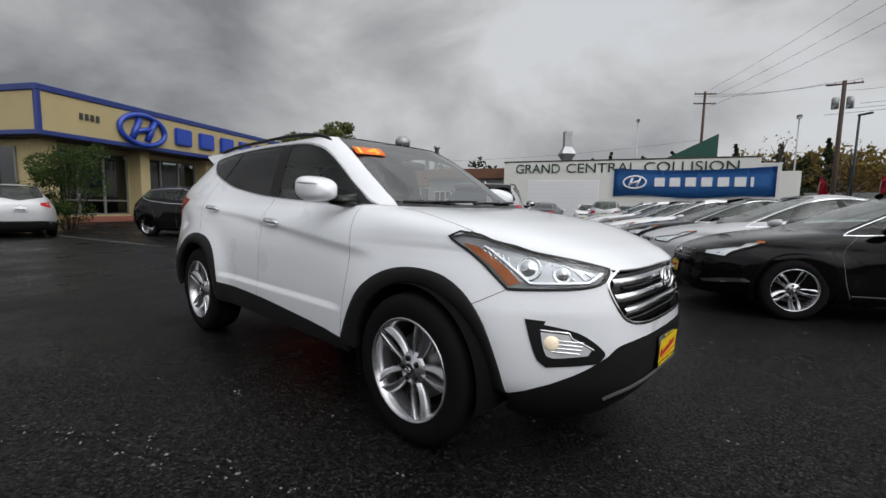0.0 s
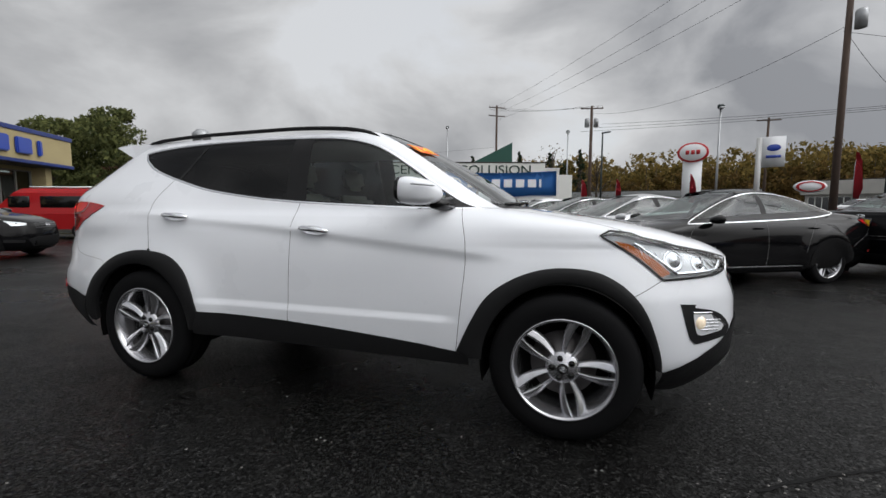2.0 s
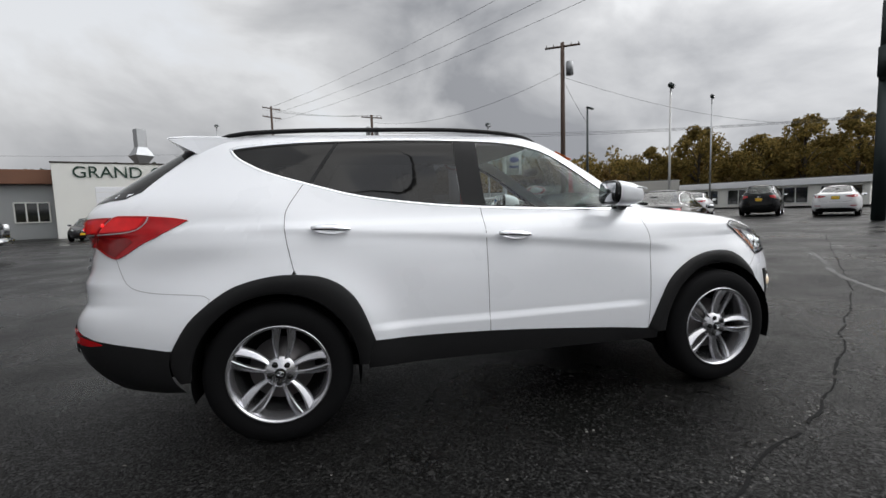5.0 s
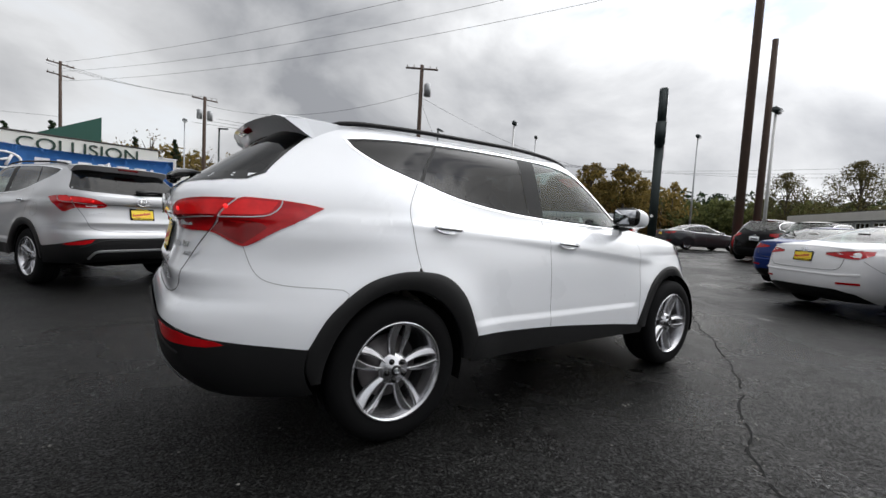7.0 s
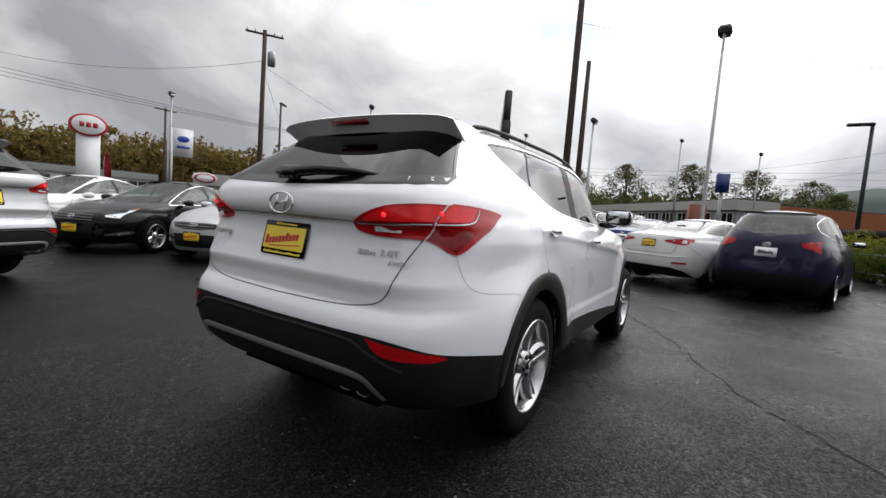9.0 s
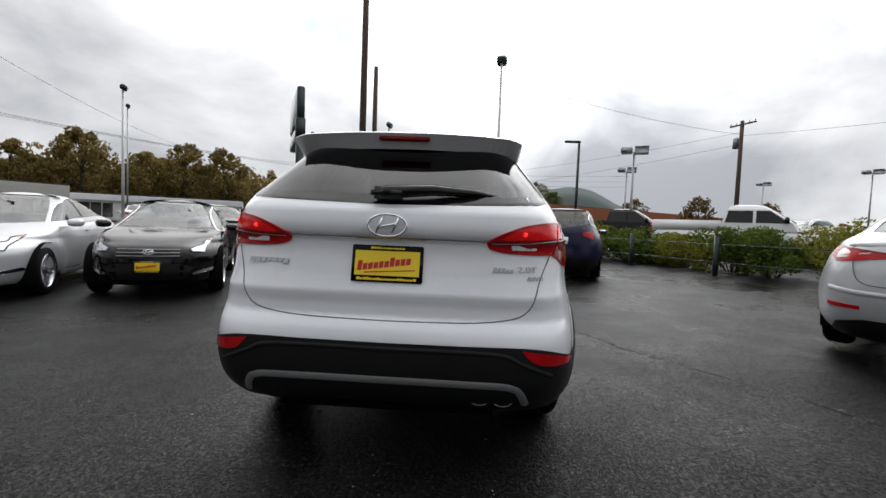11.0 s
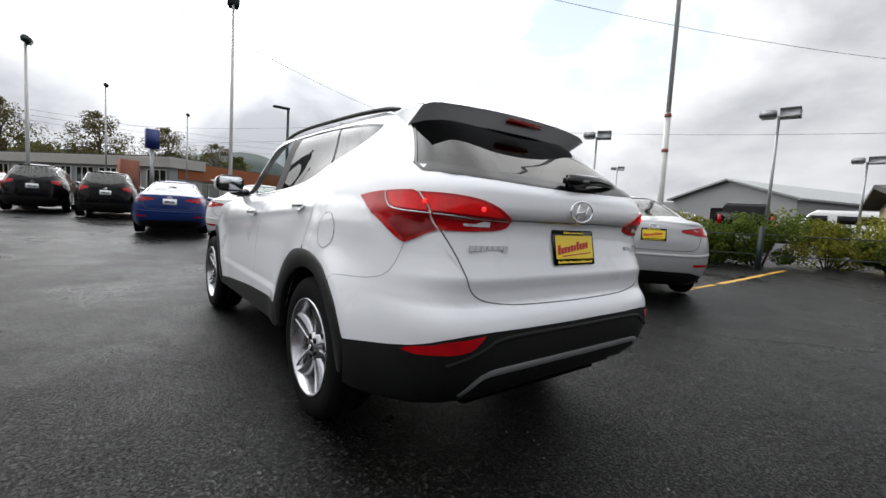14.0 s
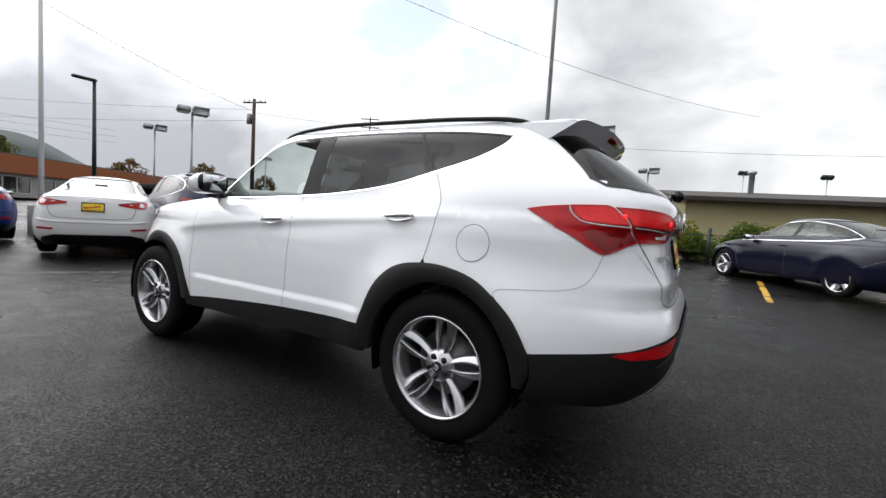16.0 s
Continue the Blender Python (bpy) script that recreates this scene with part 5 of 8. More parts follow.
def leaf_spoke_bm(s, r0, r1, k, y0, y1, depth=0.03):
    """One of a pair of leaf spokes along +x: a bright ridge along the slot, then a slope to the outer edge."""
    bm = bmesh.new()
    rows = []
    for i in range(9):
        t = i / 8
        r = r0 + (r1 - r0) * t
        gap = (0.0025 + 0.0155 * math.sin(math.pi * min(1.0, 0.04 + 0.93 * t)) ** 0.8 + 0.004 * t) * k
        wide = (0.017 + 0.034 * t ** 0.85 - 0.006 * max(0, t - 0.8) * 5) * k
        y = y0 + (y1 - y0) * t + 0.008 * math.sin(math.pi * t)
        rows.append([bm.verts.new((r, y + d, s * (gap + q * wide))) for q, d in ((0.0, depth), (0.02, 0.004), (0.14, -0.002), (0.30, 0.0015), (0.70, 0.010), (0.97, 0.017), (1.0, depth + 0.01))])
    for a, b in zip(rows, rows[1:]):
        for j in range(6):
            bm.faces.new((a[j], b[j], b[j + 1], a[j + 1]) if s > 0 else (a[j + 1], b[j + 1], b[j], a[j]))
    return bm


def make_wheel(parent, m, radius=0.37, rim=0.257, half=0.118, pairs=5, twin=True, detail=48, alloy=None):
    """A tyre on an alloy rim, axle along y, outer face towards -y."""
    alloy = alloy or ALLOY
    k = rim / 0.257
    wheel = part("wheel", lathe_bm([(rim * 0.93, -half + 0.012), (rim * 0.90, -half + 0.03), (rim * 0.86, -0.03), (rim * 0.85, half)], detail), alloy, parent)
    wheel.matrix_basis = m
    prof = [(rim * 0.965, -half + 0.006), (rim + 0.012, -half - 0.002), (rim + (radius - rim) * 0.4, -half - 0.006), (rim + (radius - rim) * 0.72, -half), (radius - 0.013, -half + 0.014),
            (radius - 0.002, -half + 0.035), (radius, -0.045), (radius - 0.008, -0.042), (radius - 0.008, -0.036), (radius, -0.033), (radius, 0.033), (radius - 0.008, 0.036),
            (radius - 0.008, 0.042), (radius, 0.045), (radius - 0.002, half - 0.035), (radius - 0.02, half), (rim, half)]
    part("tyre", lathe_bm(prof, detail), RUBBER, wheel)
    part("rim_lip", lathe_bm([(rim * 0.93, -half + 0.014), (rim * 0.955, -half - 0.002), (rim * 0.985, -half - 0.005), (rim, -half + 0.002), (rim * 0.99, -half + 0.012)], detail), alloy, wheel)
    part("hub", lathe_bm([(0.001, -half + 0.022), (0.03 * k, -half + 0.022), (0.034 * k, -half + 0.027), (0.07 * k, -half + 0.03), (0.085 * k, -half + 0.05)], 24), alloy, wheel)
    part("brake_disc", lathe_bm([(0.001, -0.02), (0.10, -0.02), (0.105, 0.0), (0.165 * k, 0.0), (0.165 * k, 0.02), (0.05, 0.02)], 28), IRON, wheel)
    part("barrel_back", lathe_bm([(0.0, 0.05), (rim * 0.86, 0.05)], 24), DARK, wheel)
    if detail < 30:
        bm = bmesh.new()
        for i in range(pairs):
            for s in ((-1, 1) if twin else (0,)):
                one = leaf_spoke_bm(s, 0.045 * k, rim * 0.945, k, -half + 0.034, -half + 0.010) if twin else spoke_bm(0, 0, 0.055 * k, rim * 0.935, 0.11 * k * 5 / pairs, -half + 0.034, -half + 0.010)
                bmesh.ops.transform(one, matrix=Matrix.Rotation(-(i + 0.25) * 2 * math.pi / pairs, 4, "Y"), verts=one.verts)
                tmp = bpy.data.meshes.new("spokes")
                one.to_mesh(tmp)
                one.free()
                bm.from_mesh(tmp)
                bpy.data.meshes.remove(tmp)
        part("spokes", bm, alloy, wheel)
        return wheel
    first = {}
    for i in range(pairs):
        for s in ((-1, 1) if twin else (0,)):
            rot = Matrix.Rotation(-(i + 0.25) * 2 * math.pi / pairs, 4, "Y")
            if s not in first:
                one = leaf_spoke_bm(s, 0.045 * k, rim * 0.945, k, -half + 0.034, -half + 0.010) if twin else spoke_bm(0, 0, 0.055 * k, rim * 0.935, 0.11 * k * 5 / pairs, -half + 0.034, -half + 0.010)
                first[s] = part("spoke", one, alloy, wheel)
                first[s].matrix_basis = rot
            else:
                share("spoke", first[s], wheel, rot)
    nut = None
    for i in range(5):
        a = (i + 0.75) * 2 * math.pi / 5
        mm = Matrix.Translation((0.052 * k * math.cos(a), -half + 0.026, 0.052 * k * math.sin(a)))
        if nut is None:
            nut = part("lug_nut", lathe_bm([(0.0001, -0.009), (0.006, -0.008), (0.009, -0.003), (0.0145, -0.0045), (0.0145, 0.010)], 12), GLOSS_BLACK, wheel, "black wheel nut")
            nut.matrix_basis = mm
        else:
            share("lug_nut", nut, wheel, mm)
    cap = part("hub_cap", lathe_bm([(0.0001, -half + 0.015), (0.020 * k, -half + 0.016), (0.027 * k, -half + 0.020), (0.028 * k, -half + 0.028)], 24), GLOSS_BLACK, wheel, "gloss black hub cap")
    ring = bmesh.new()
    tube_into(ring, [(0.017 * k * math.cos(t), -half + 0.0145, 0.011 * k * math.sin(t)) for t in np.linspace(0, 2 * math.pi, 21)], 0.0018, 5, False)
    tube_into(ring, [(-0.008 * k, -half + 0.0145, -0.005 * k), (0.008 * k, -half + 0.0145, 0.005 * k)], 0.0022, 5)
    part("hub_mark", ring, CHROME, cap)
    return wheel


def seat_into(car, m, width=0.5, material=None):
    bm = bmesh.new()
    box_into(bm, (-0.25, -width / 2, 0), (0.27, width / 2, 0.18), 0.05)
    seat = part("seat", bm, material or SEAT_CLOTH, car)
    seat.matrix_basis = m
    bm = bmesh.new()
    box_into(bm, (-0.08, -width / 2, 0), (0.06, width / 2, 0.62), 0.05, 0, pose(-0.25, 0, 0.1, 0, -16, 0))
    part("backrest", bm, material or SEAT_CLOTH, seat)
    bm = bmesh.new()
    box_into(bm, (-0.05, -0.13, 0.66), (0.05, 0.13, 0.84), 0.04, 0, pose(-0.25, 0, 0.1, 0, -14, 0))
    part("headrest", bm, material or SEAT_CLOTH, seat)
    return seat


def steering_into(car, m):
    bm = bmesh.new()
    pts = [(0, 0.185 * math.cos(a), 0.185 * math.sin(a)) for a in np.linspace(0, 2 * math.pi, 29)]
    tube_into(bm, pts, 0.014, 8, False)
    for a in (0.3, 2.84, 4.71):
        tube_into(bm, [(0.03, 0, 0), (0, 0.18 * math.cos(a), 0.18 * math.sin(a))], 0.015, 6)
    box_into(bm, (0.0, -0.07, -0.06), (0.06, 0.07, 0.06), 0.02)
    wheel = part("steering_wheel", bm, CABIN_DARK, car)
    wheel.matrix_basis = m
    return wheel


def script_bars(parent, width, height, material, m, count=8, thick=0.003, seed=1):
    """Unreadable writing: a row of leaning bars, joined, as one part."""
    rnd = random.Random(seed)
    bm = bmesh.new()
    x = -width / 2
    step = width / count
    for i in range(count):
        h = height * (1.0 if i == 0 else 0.62 + (0.3 if rnd.random() > 0.75 else 0.06 * rnd.random()))
        box_into(bm, (x + step * 0.06, -height / 2, 0), (x + step * 0.90, -height / 2 + h, thick), 0.0, 0, Matrix(((1, 0.22, 0, 0), (0, 1, 0, 0), (0, 0, 1, 0), (0, 0, 0, 1))))
        x += step
    ob = part("lettering", bm, material, parent, smooth=False)
    ob.matrix_basis = m
    return ob


def dealer_card(parent, m, name="number_plate_card"):
    """Yellow dealer card in a black frame; x across, y up, z outwards."""
    card = part(name, box_bm((-0.155, -0.08, 0), (0.155, 0.08, 0.008), 0.004), GLOSS_BLACK, parent, "black plate frame with a yellow dealer card")
    card.matrix_basis = m
    part("yellow_card", box_bm((-0.14, -0.052, 0.0075), (0.14, 0.055, 0.0095)), YELLOW_CARD, card, "", False)
    script_bars(card, 0.235, 0.042, RED_INK, pose(-0.012, 0.004, 0.0095, 0, 0, 8), 10, 0.001, 3)
    part("underline", box_bm((-0.10, -0.036, 0.0095), (0.12, -0.031, 0.0105), 0, pose(0, 0, 0, 0, 0, 4)), RED_INK, card, "", False)
    script_bars(card, 0.26, 0.012, YELLOW_CARD, pose(0, -0.066, 0.008), 18, 0.001, 5)
    script_bars(card, 0.15, 0.010, YELLOW_CARD, pose(0, 0.068, 0.008), 11, 0.001, 6)
    return card


def oval_emblem(parent, m, a=0.075, b=0.042):
    bm = bmesh.new()
    ring = [(a * math.cos(t), b * math.sin(t), 0.006) for t in np.linspace(0, 2 * math.pi, 33)]
    tube_into(bm, ring, 0.0055, 6, False)
    for sx in (-1, 1):
        tube_into(bm, [(sx * 0.42 * a - 0.16 * a, -0.72 * b, 0.006), (sx * 0.42 * a + 0.16 * a, 0.72 * b, 0.006)], 0.0055, 6)
    tube_into(bm, [(-0.5 * a, -0.2 * b, 0.006), (0.5 * a, 0.2 * b, 0.006)], 0.0055, 6)
    ob = part("emblem", bm, CHROME, parent, "chrome oval emblem")
    ob.matrix_basis = m
    return ob


def door_handle(parent, m, body_paint):
    bm = bmesh.new()
    prof = [(-0.10, 0.004), (-0.097, 0.010), (-0.07, 0.0155), (0.0, 0.0175), (0.07, 0.0145), (0.097, 0.009), (0.10, 0.003)]
    rings = [[bm.verts.new((x, r * math.cos(k * math.pi / 6), 0.026 - 0.9 * (x / 0.1) ** 2 * 0.016 + 0.7 * r * math.sin(k * math.pi / 6))) for k in range(12)] for x, r in prof]
    for p, q in zip(rings, rings[1:]):
        for k in range(12):
            bm.faces.new((p[k], p[(k + 1) % 12], q[(k + 1) % 12], q[k]))
    bm.faces.new(rings[0][::-1])
    bm.faces.new(rings[-1])
    ob = part("door_handle", bm, CHROME, parent, "chrome door handle")
    ob.matrix_basis = m
    dish = bmesh.new()
    ring = [dish.verts.new((0.085 * math.cos(t), 0.026 * math.sin(t), 0.0015)) for t in np.linspace(0, 2 * math.pi, 24, endpoint=False)]
    inner = [dish.verts.new((0.05 * math.cos(t), 0.012 * math.sin(t), -0.010)) for t in np.linspace(0, 2 * math.pi, 24, endpoint=False)]
    for k in range(24):
        dish.faces.new((ring[k], ring[(k + 1) % 24], inner[(k + 1) % 24], inner[k]))
    dish.faces.new(inner)
    part("handle_dish", dish, body_paint, ob)
    return ob


def mirror_bm(length, half_w, half_h, back=-0.10, cup=0.0, stop=1.0):
    """Rounded mirror shell: open towards the rear, closing to the front."""
    bm = bmesh.new()
    rings = []
    for i in range(10):
        t = i / 9 * stop
        x = back - cup * (1 - t) * 0.5 + (length - back) * t
        k = (1 - 0.97 * t ** 3.2) ** 0.62 * (0.93 + 0.07 * min(1, t * 5))
        ring = []
        for j in range(28):
            a = 2 * math.pi * j / 28
            c, d = math.cos(a), math.sin(a)
            ring.append(bm.verts.new((x, half_w * k * math.copysign(abs(c) ** 0.66, c), half_h * k * math.copysign(abs(d) ** 0.66, d) - 0.012 * t)))
        rings.append(ring)
    for p, q in zip(rings, rings[1:]):
        for j in range(28):
            bm.faces.new((p[j], p[(j + 1) % 28], q[(j + 1) % 28], q[j]))
    bm.faces.new(rings[0][::-1])
    bm.faces.new(rings[-1])
    bmesh.ops.recalc_face_normals(bm, faces=bm.faces)
    return bm


def make_suv(body_paint, label, m, open_window=False):
    car = thing("suv", label, "car", m)
    belt = [(-1.49, 1.46), (-1.38, 1.405), (-1.16, 1.335), (-0.89, 1.265), (-0.53, 1.215), (-0.22, 1.19), (0.18, 1.17), (0.57, 1.156), (0.90, 1.158)]
    upper = [(-1.57, 1.54), (-1.45, 1.56), (-1.17, 1.585), (-0.78, 1.60), (-0.41, 1.602), (-0.05, 1.59), (0.17, 1.553), (0.31, 1.50), (0.48, 1.395), (0.64, 1.285), (0.79, 1.195), (0.90, 1.158)]
    tip = [(-1.49, 1.46), (-1.54, 1.495), (-1.57, 1.54)]
    bl, up = spline(belt, 0.03), spline(upper, 0.03)

    def on(path, x0, x1):
        """The stretch of a side line between two x, in the order asked."""
        xs = np.array(path)
        lo, hi = min(x0, x1), max(x0, x1)
        inner = [tuple(p) for p in path if lo < p[0] < hi]
        ends = [(x, float(np.interp(x, xs[:, 0], xs[:, 1]))) for x in (lo, hi)]
        run = [ends[0], *inner, ends[1]]
        return [SUV.s(x, z) for x, z in (run if x0 < x1 else run[::-1])]

    rear_gap = [(-1.19, 1.344), (-1.27, 1.22), (-1.287, 1.15), (-1.28, 1.05), (-1.25, 0.90), (-1.237, 0.878)]
    front_gap = [(0.80, 1.155), (0.84, 1.02), (0.85, 0.93), (0.845, 0.79), (0.813, 0.415)]
    mid_gap = [(-0.21, 1.188), (-0.215, 0.49)]
    sill_top = [(-0.858, 0.51), (-0.21, 0.493), (0.4, 0.452), (0.813, 0.413)]
    rear_arch = [(-0.858, 0.51), (-0.93, 0.70), (-1.01, 0.80), (-1.11, 0.857), (-1.237, 0.878), (-1.36, 0.878), (-1.51, 0.845), (-1.62, 0.785), (-1.74, 0.68), (-1.82, 0.55)]
    front_arch = [(0.813, 0.413), (0.89, 0.58), (0.97, 0.71), (1.09, 0.80), (1.23, 0.853), (1.38, 0.865), (1.52, 0.84), (1.64, 0.765), (1.73, 0.65), (1.795, 0.47), (1.815, 0.355)]
    bump_seam = [(-1.64, 0.775), (-1.645, 0.771), (-1.665, 0.803), (-1.91, 0.825), (-2.02, 0.87), (-2.07, 0.99)]
    ra, fa = spline(rear_arch, 0.03), spline(front_arch, 0.03)

    ra_rear = [p for p in ra if p[0] < -1.24]
    ra_door = [p for p in ra if p[0] >= -1.237]
    fa_fender = [p for p in fa if not (p[0] > 1.6 and p[1] < 0.73)]
    fa_bumper = [p for p in fa if p[0] > 1.6 and p[1] < 0.735]
    hood_gap = [(0.90, 1.158), (1.05, 1.145), (1.25, 1.12), (1.48, 1.08), (1.60, 1.05)]
    lamp_top = [SUV.s(1.60, 1.05), SUV.s(1.70, 1.012), SUV.s(1.80, 0.99), SUV.s(1.87, 0.968), SUV.a(0.54, 0.935), SUV.a(0.45, 0.905)]
    lamp_low = [(1.505, 1.02), (1.60, 0.965), (1.70, 0.895), (1.80, 0.81)]
    lamp_low2 = [SUV.s(1.80, 0.81), SUV.s(1.91, 0.815), SUV.a(0.56, 0.83), SUV.a(0.49, 0.855), SUV.a(0.45, 0.905)]
    grille_side = [(0.41, 0.898), (0.475, 0.85), (0.46, 0.76), (0.41, 0.69), (0.28, 0.663), (0.0, 0.655)]
    white_low = [(0.0, 0.60), (0.2, 0.602), (0.33, 0.60), (0.43, 0.588), (0.485, 0.56), (0.55, 0.47), (0.62, 0.385)]
    gate_seam = [(0.0, 0.745), (0.3, 0.75), (0.46, 0.762), (0.56, 0.785), (0.61, 0.83), (0.635, 0.90), (0.65, 1.0), (0.66, 1.10), (0.662, 1.19)]
    glass_low = [(0.0, 1.247), (0.3, 1.255), (0.52, 1.266), (0.63, 1.284)]
    pillar_edge = [(0.662, 1.19), (0.668, 1.25), (0.640, 1.31), (0.607, 1.42), (0.565, 1.54), (0.545, 1.60), (0.535, 1.625)]
    clad_top = [SUV.s(-1.82, 0.55), SUV.s(-2.0, 0.552), SUV.s(-2.12, 0.562), SUV.s(-2.17, 0.60), SUV.b(0.70, 0.645), SUV.b(0.56, 0.664), SUV.b(0.3, 0.662), SUV.b(0.0, 0.66)]
    lamp_out = [SUV.b(0.662, 1.19), SUV.s(-2.06, 1.197), SUV.s(-1.92, 1.192), SUV.s(-1.80, 1.18), SUV.s(-1.735, 1.167)]
    lamp_under = [SUV.s(-1.735, 1.167), SUV.s(-1.82, 1.12), SUV.s(-1.93, 1.065), SUV.s(-2.03, 1.005), SUV.s(-2.07, 0.99), SUV.s(-2.11, 1.005), SUV.s(-2.15, 1.03), SUV.b(0.662, 1.045)]
    screen_edge = [SUV.a(0.49, 1.622), SUV.t(0.37, 0.53), SUV.t(0.65, 0.575), SUV.t(0.93, 0.612), SUV.t(1.0, 0.645)]

    for side in (1, -1):
        frame_edge = (S(*rear_gap)[:-1] + [SUV.s(x, z) for x, z in ra_rear if x > -1.645] + S(*bump_seam[1:]) + spline(lamp_under[:5], 0.02)[::-1]
                      + spline(lamp_out, 0.02)[::-1] + B(*pillar_edge)[1:] + straight([SUV.b(0.535, 1.625), SUV.s(-1.2, 1.625), SUV.s(0.1, 1.625), SUV.a(0.49, 1.622)], 0.05)[1:]
                      + spline(screen_edge, 0.03)[1:] + [SUV.s(0.90, 1.158)] + on(up, 0.90, -1.57)[1:] + S(*tip)[::-1][1:-1] + on(bl, -1.49, -1.19))
        body = patch("side_panel", SUV, frame_edge, body_paint, car, side)
        patch("front_door", SUV, on(bl, -0.21, 0.80) + S(*front_gap)[1:] + S(*sill_top[1:])[::-1][1:] + S(*mid_gap)[::-1][1:-1], body_paint, car, side, dx=0.06, dz=0.0125)
        patch("rear_door", SUV, on(bl, -1.19, -0.21) + S(*mid_gap)[1:] + S(*sill_top[:2])[::-1][1:] + [SUV.s(x, z) for x, z in ra_door][1:] + S(*rear_gap)[::-1][:-1], body_paint, car, side, dx=0.06, dz=0.0125)
        patch("front_fender", SUV, on(bl, 0.80, 0.90) + S(*hood_gap)[1:] + [SUV.s(1.505, 1.022)] + S(*lamp_low)[1:] + [SUV.s(1.668, 0.735)]
              + [SUV.s(x, z) for x, z in fa_fender][::-1] + S(*front_gap)[::-1][:-1], body_paint, car, side, dx=0.06, dz=0.0125)
        # windows and pillars
        if side > 0 or not open_window:
            patch("front_door_glass", SUV, on(bl, -0.17, 0.70) + [SUV.s(0.70, 1.248)] + on(up, 0.68, -0.19), GLASS_SIDE, car, side, -0.006)
        patch("mirror_base", SUV, on(bl, 0.70, 0.90) + on(up, 0.90, 0.69)[1:], GLOSS_BLACK, car, side, -0.004)
        patch("door_pillar", SUV, on(bl, -0.31, -0.17) + on(up, -0.19, -0.33), CLADDING, car, side, -0.004)
        patch("rear_door_glass", SUV, on(bl, -1.155, -0.31) + on(up, -0.33, -0.99), GLASS_DARK, car, side, -0.006)
        patch("rear_pillar", SUV, on(bl, -1.175, -1.155) + on(up, -0.99, -1.01), CLADDING, car, side, -0.004)
        patch("quarter_glass", SUV, on(bl, -1.49, -1.175) + on(up, -1.01, -1.57) + S(*tip)[::-1][1:-1], GLASS_DARK, car, side, -0.006)
        trim = on(bl, 0.90, -1.49) + S(*tip)[1:] + on(up, -1.57, 0.90)[1:]
        ribbon("window_trim", SUV, trim, 0.016, CHROME, car, side, -0.001, 0.004, "thin chrome window surround")
        ribbon("window_seal", SUV, trim, 0.034, GLOSS_BLACK, car, side, -0.0035)
        # black cladding
        ring_in = [(-1.35 + 0.405 * math.cos(t), 0.37 + 0.42 * math.sin(t)) for t in np.linspace(math.radians(2), math.radians(178), 40)]
        band("rear_arch_trim", SUV, [SUV.s(-0.90, 0.385)] + [SUV.s(x, z) for x, z in ra] + [SUV.s(-1.80, 0.385)], [SUV.s(x, z) for x, z in ring_in], CLADDING, car, side)
        ring_in = [(1.35 + 0.405 * math.cos(t), 0.37 + 0.42 * math.sin(t)) for t in np.linspace(math.radians(178), math.radians(2), 40)]
        band("front_arch_trim", SUV, [SUV.s(0.86, 0.385)] + [SUV.s(x, z) for x, z in fa], [SUV.s(x, z) for x, z in ring_in], CLADDING, car, side)
        patch("sill_trim", SUV, S(*sill_top) + [SUV.s(0.88, 0.385), SUV.s(0.88, 0.345), SUV.s(-0.90, 0.365), SUV.s(-0.90, 0.385)], CLADDING, car, side, 0.006, 0.02)
        for wx in (1.35, -1.35):
            bm = bmesh.new()
            rows = [[bm.verts.new((wx + 0.415 * math.cos(t), -side * y, 0.37 + 0.418 * math.sin(t))) for t in np.linspace(math.radians(-15), math.radians(195), 30)] for y in (0.56, 0.885)]
            for k in range(29):
                bm.faces.new((rows[0][k], rows[0][k + 1], rows[1][k + 1], rows[1][k]))
            part("wheel_well", bm, DARK, car)
            bm = bmesh.new()
            bm.faces.new([bm.verts.new((wx + 0.42 * math.cos(t), -side * 0.56, 0.37 + 0.42 * math.sin(t))) for t in np.linspace(math.radians(-15), math.radians(195), 30)])
            part("inner_wing", bm, DARK, car)
            make_wheel(car, pose(wx, -side * 0.782, 0.37, 0, 20 if wx > 0 else 8, 0 if side > 0 else 180))
        # tail lamps
        lamp_side = spline(lamp_out, 0.02) + spline(lamp_under, 0.02)[1:]
        lamp = patch("tail_lamp", SUV, lamp_side, RED_LENS, car, side, 0.006, 0.02, "red wraparound tail lamp")
        patch("lit_band", SUV, spline([SUV.b(0.664, 1.180), SUV.s(-2.06, 1.187), SUV.s(-1.93, 1.183)], 0.02) + spline([SUV.s(-1.93, 1.183), SUV.s(-1.97, 1.135), SUV.s(-2.04, 1.122), SUV.b(0.664, 1.118)], 0.02)[1:], RED_LIT, lamp, side, 0.008)
        ribbon("light_line", SUV, spline([SUV.b(0.664, 1.108), SUV.s(-2.04, 1.112), SUV.s(-1.965, 1.125), SUV.s(-1.925, 1.16), SUV.s(-1.915, 1.188)], 0.02), 0.0055, SILVER, lamp, side, 0.009, 0.002)
        patch("lower_lens", SUV, spline([SUV.b(0.664, 1.10), SUV.s(-2.04, 1.10), SUV.s(-1.98, 1.07)], 0.02) + [SUV.s(-2.07, 1.0), SUV.s(-2.14, 1.035), SUV.b(0.664, 1.052)], RED_DARK, lamp, side, 0.008)
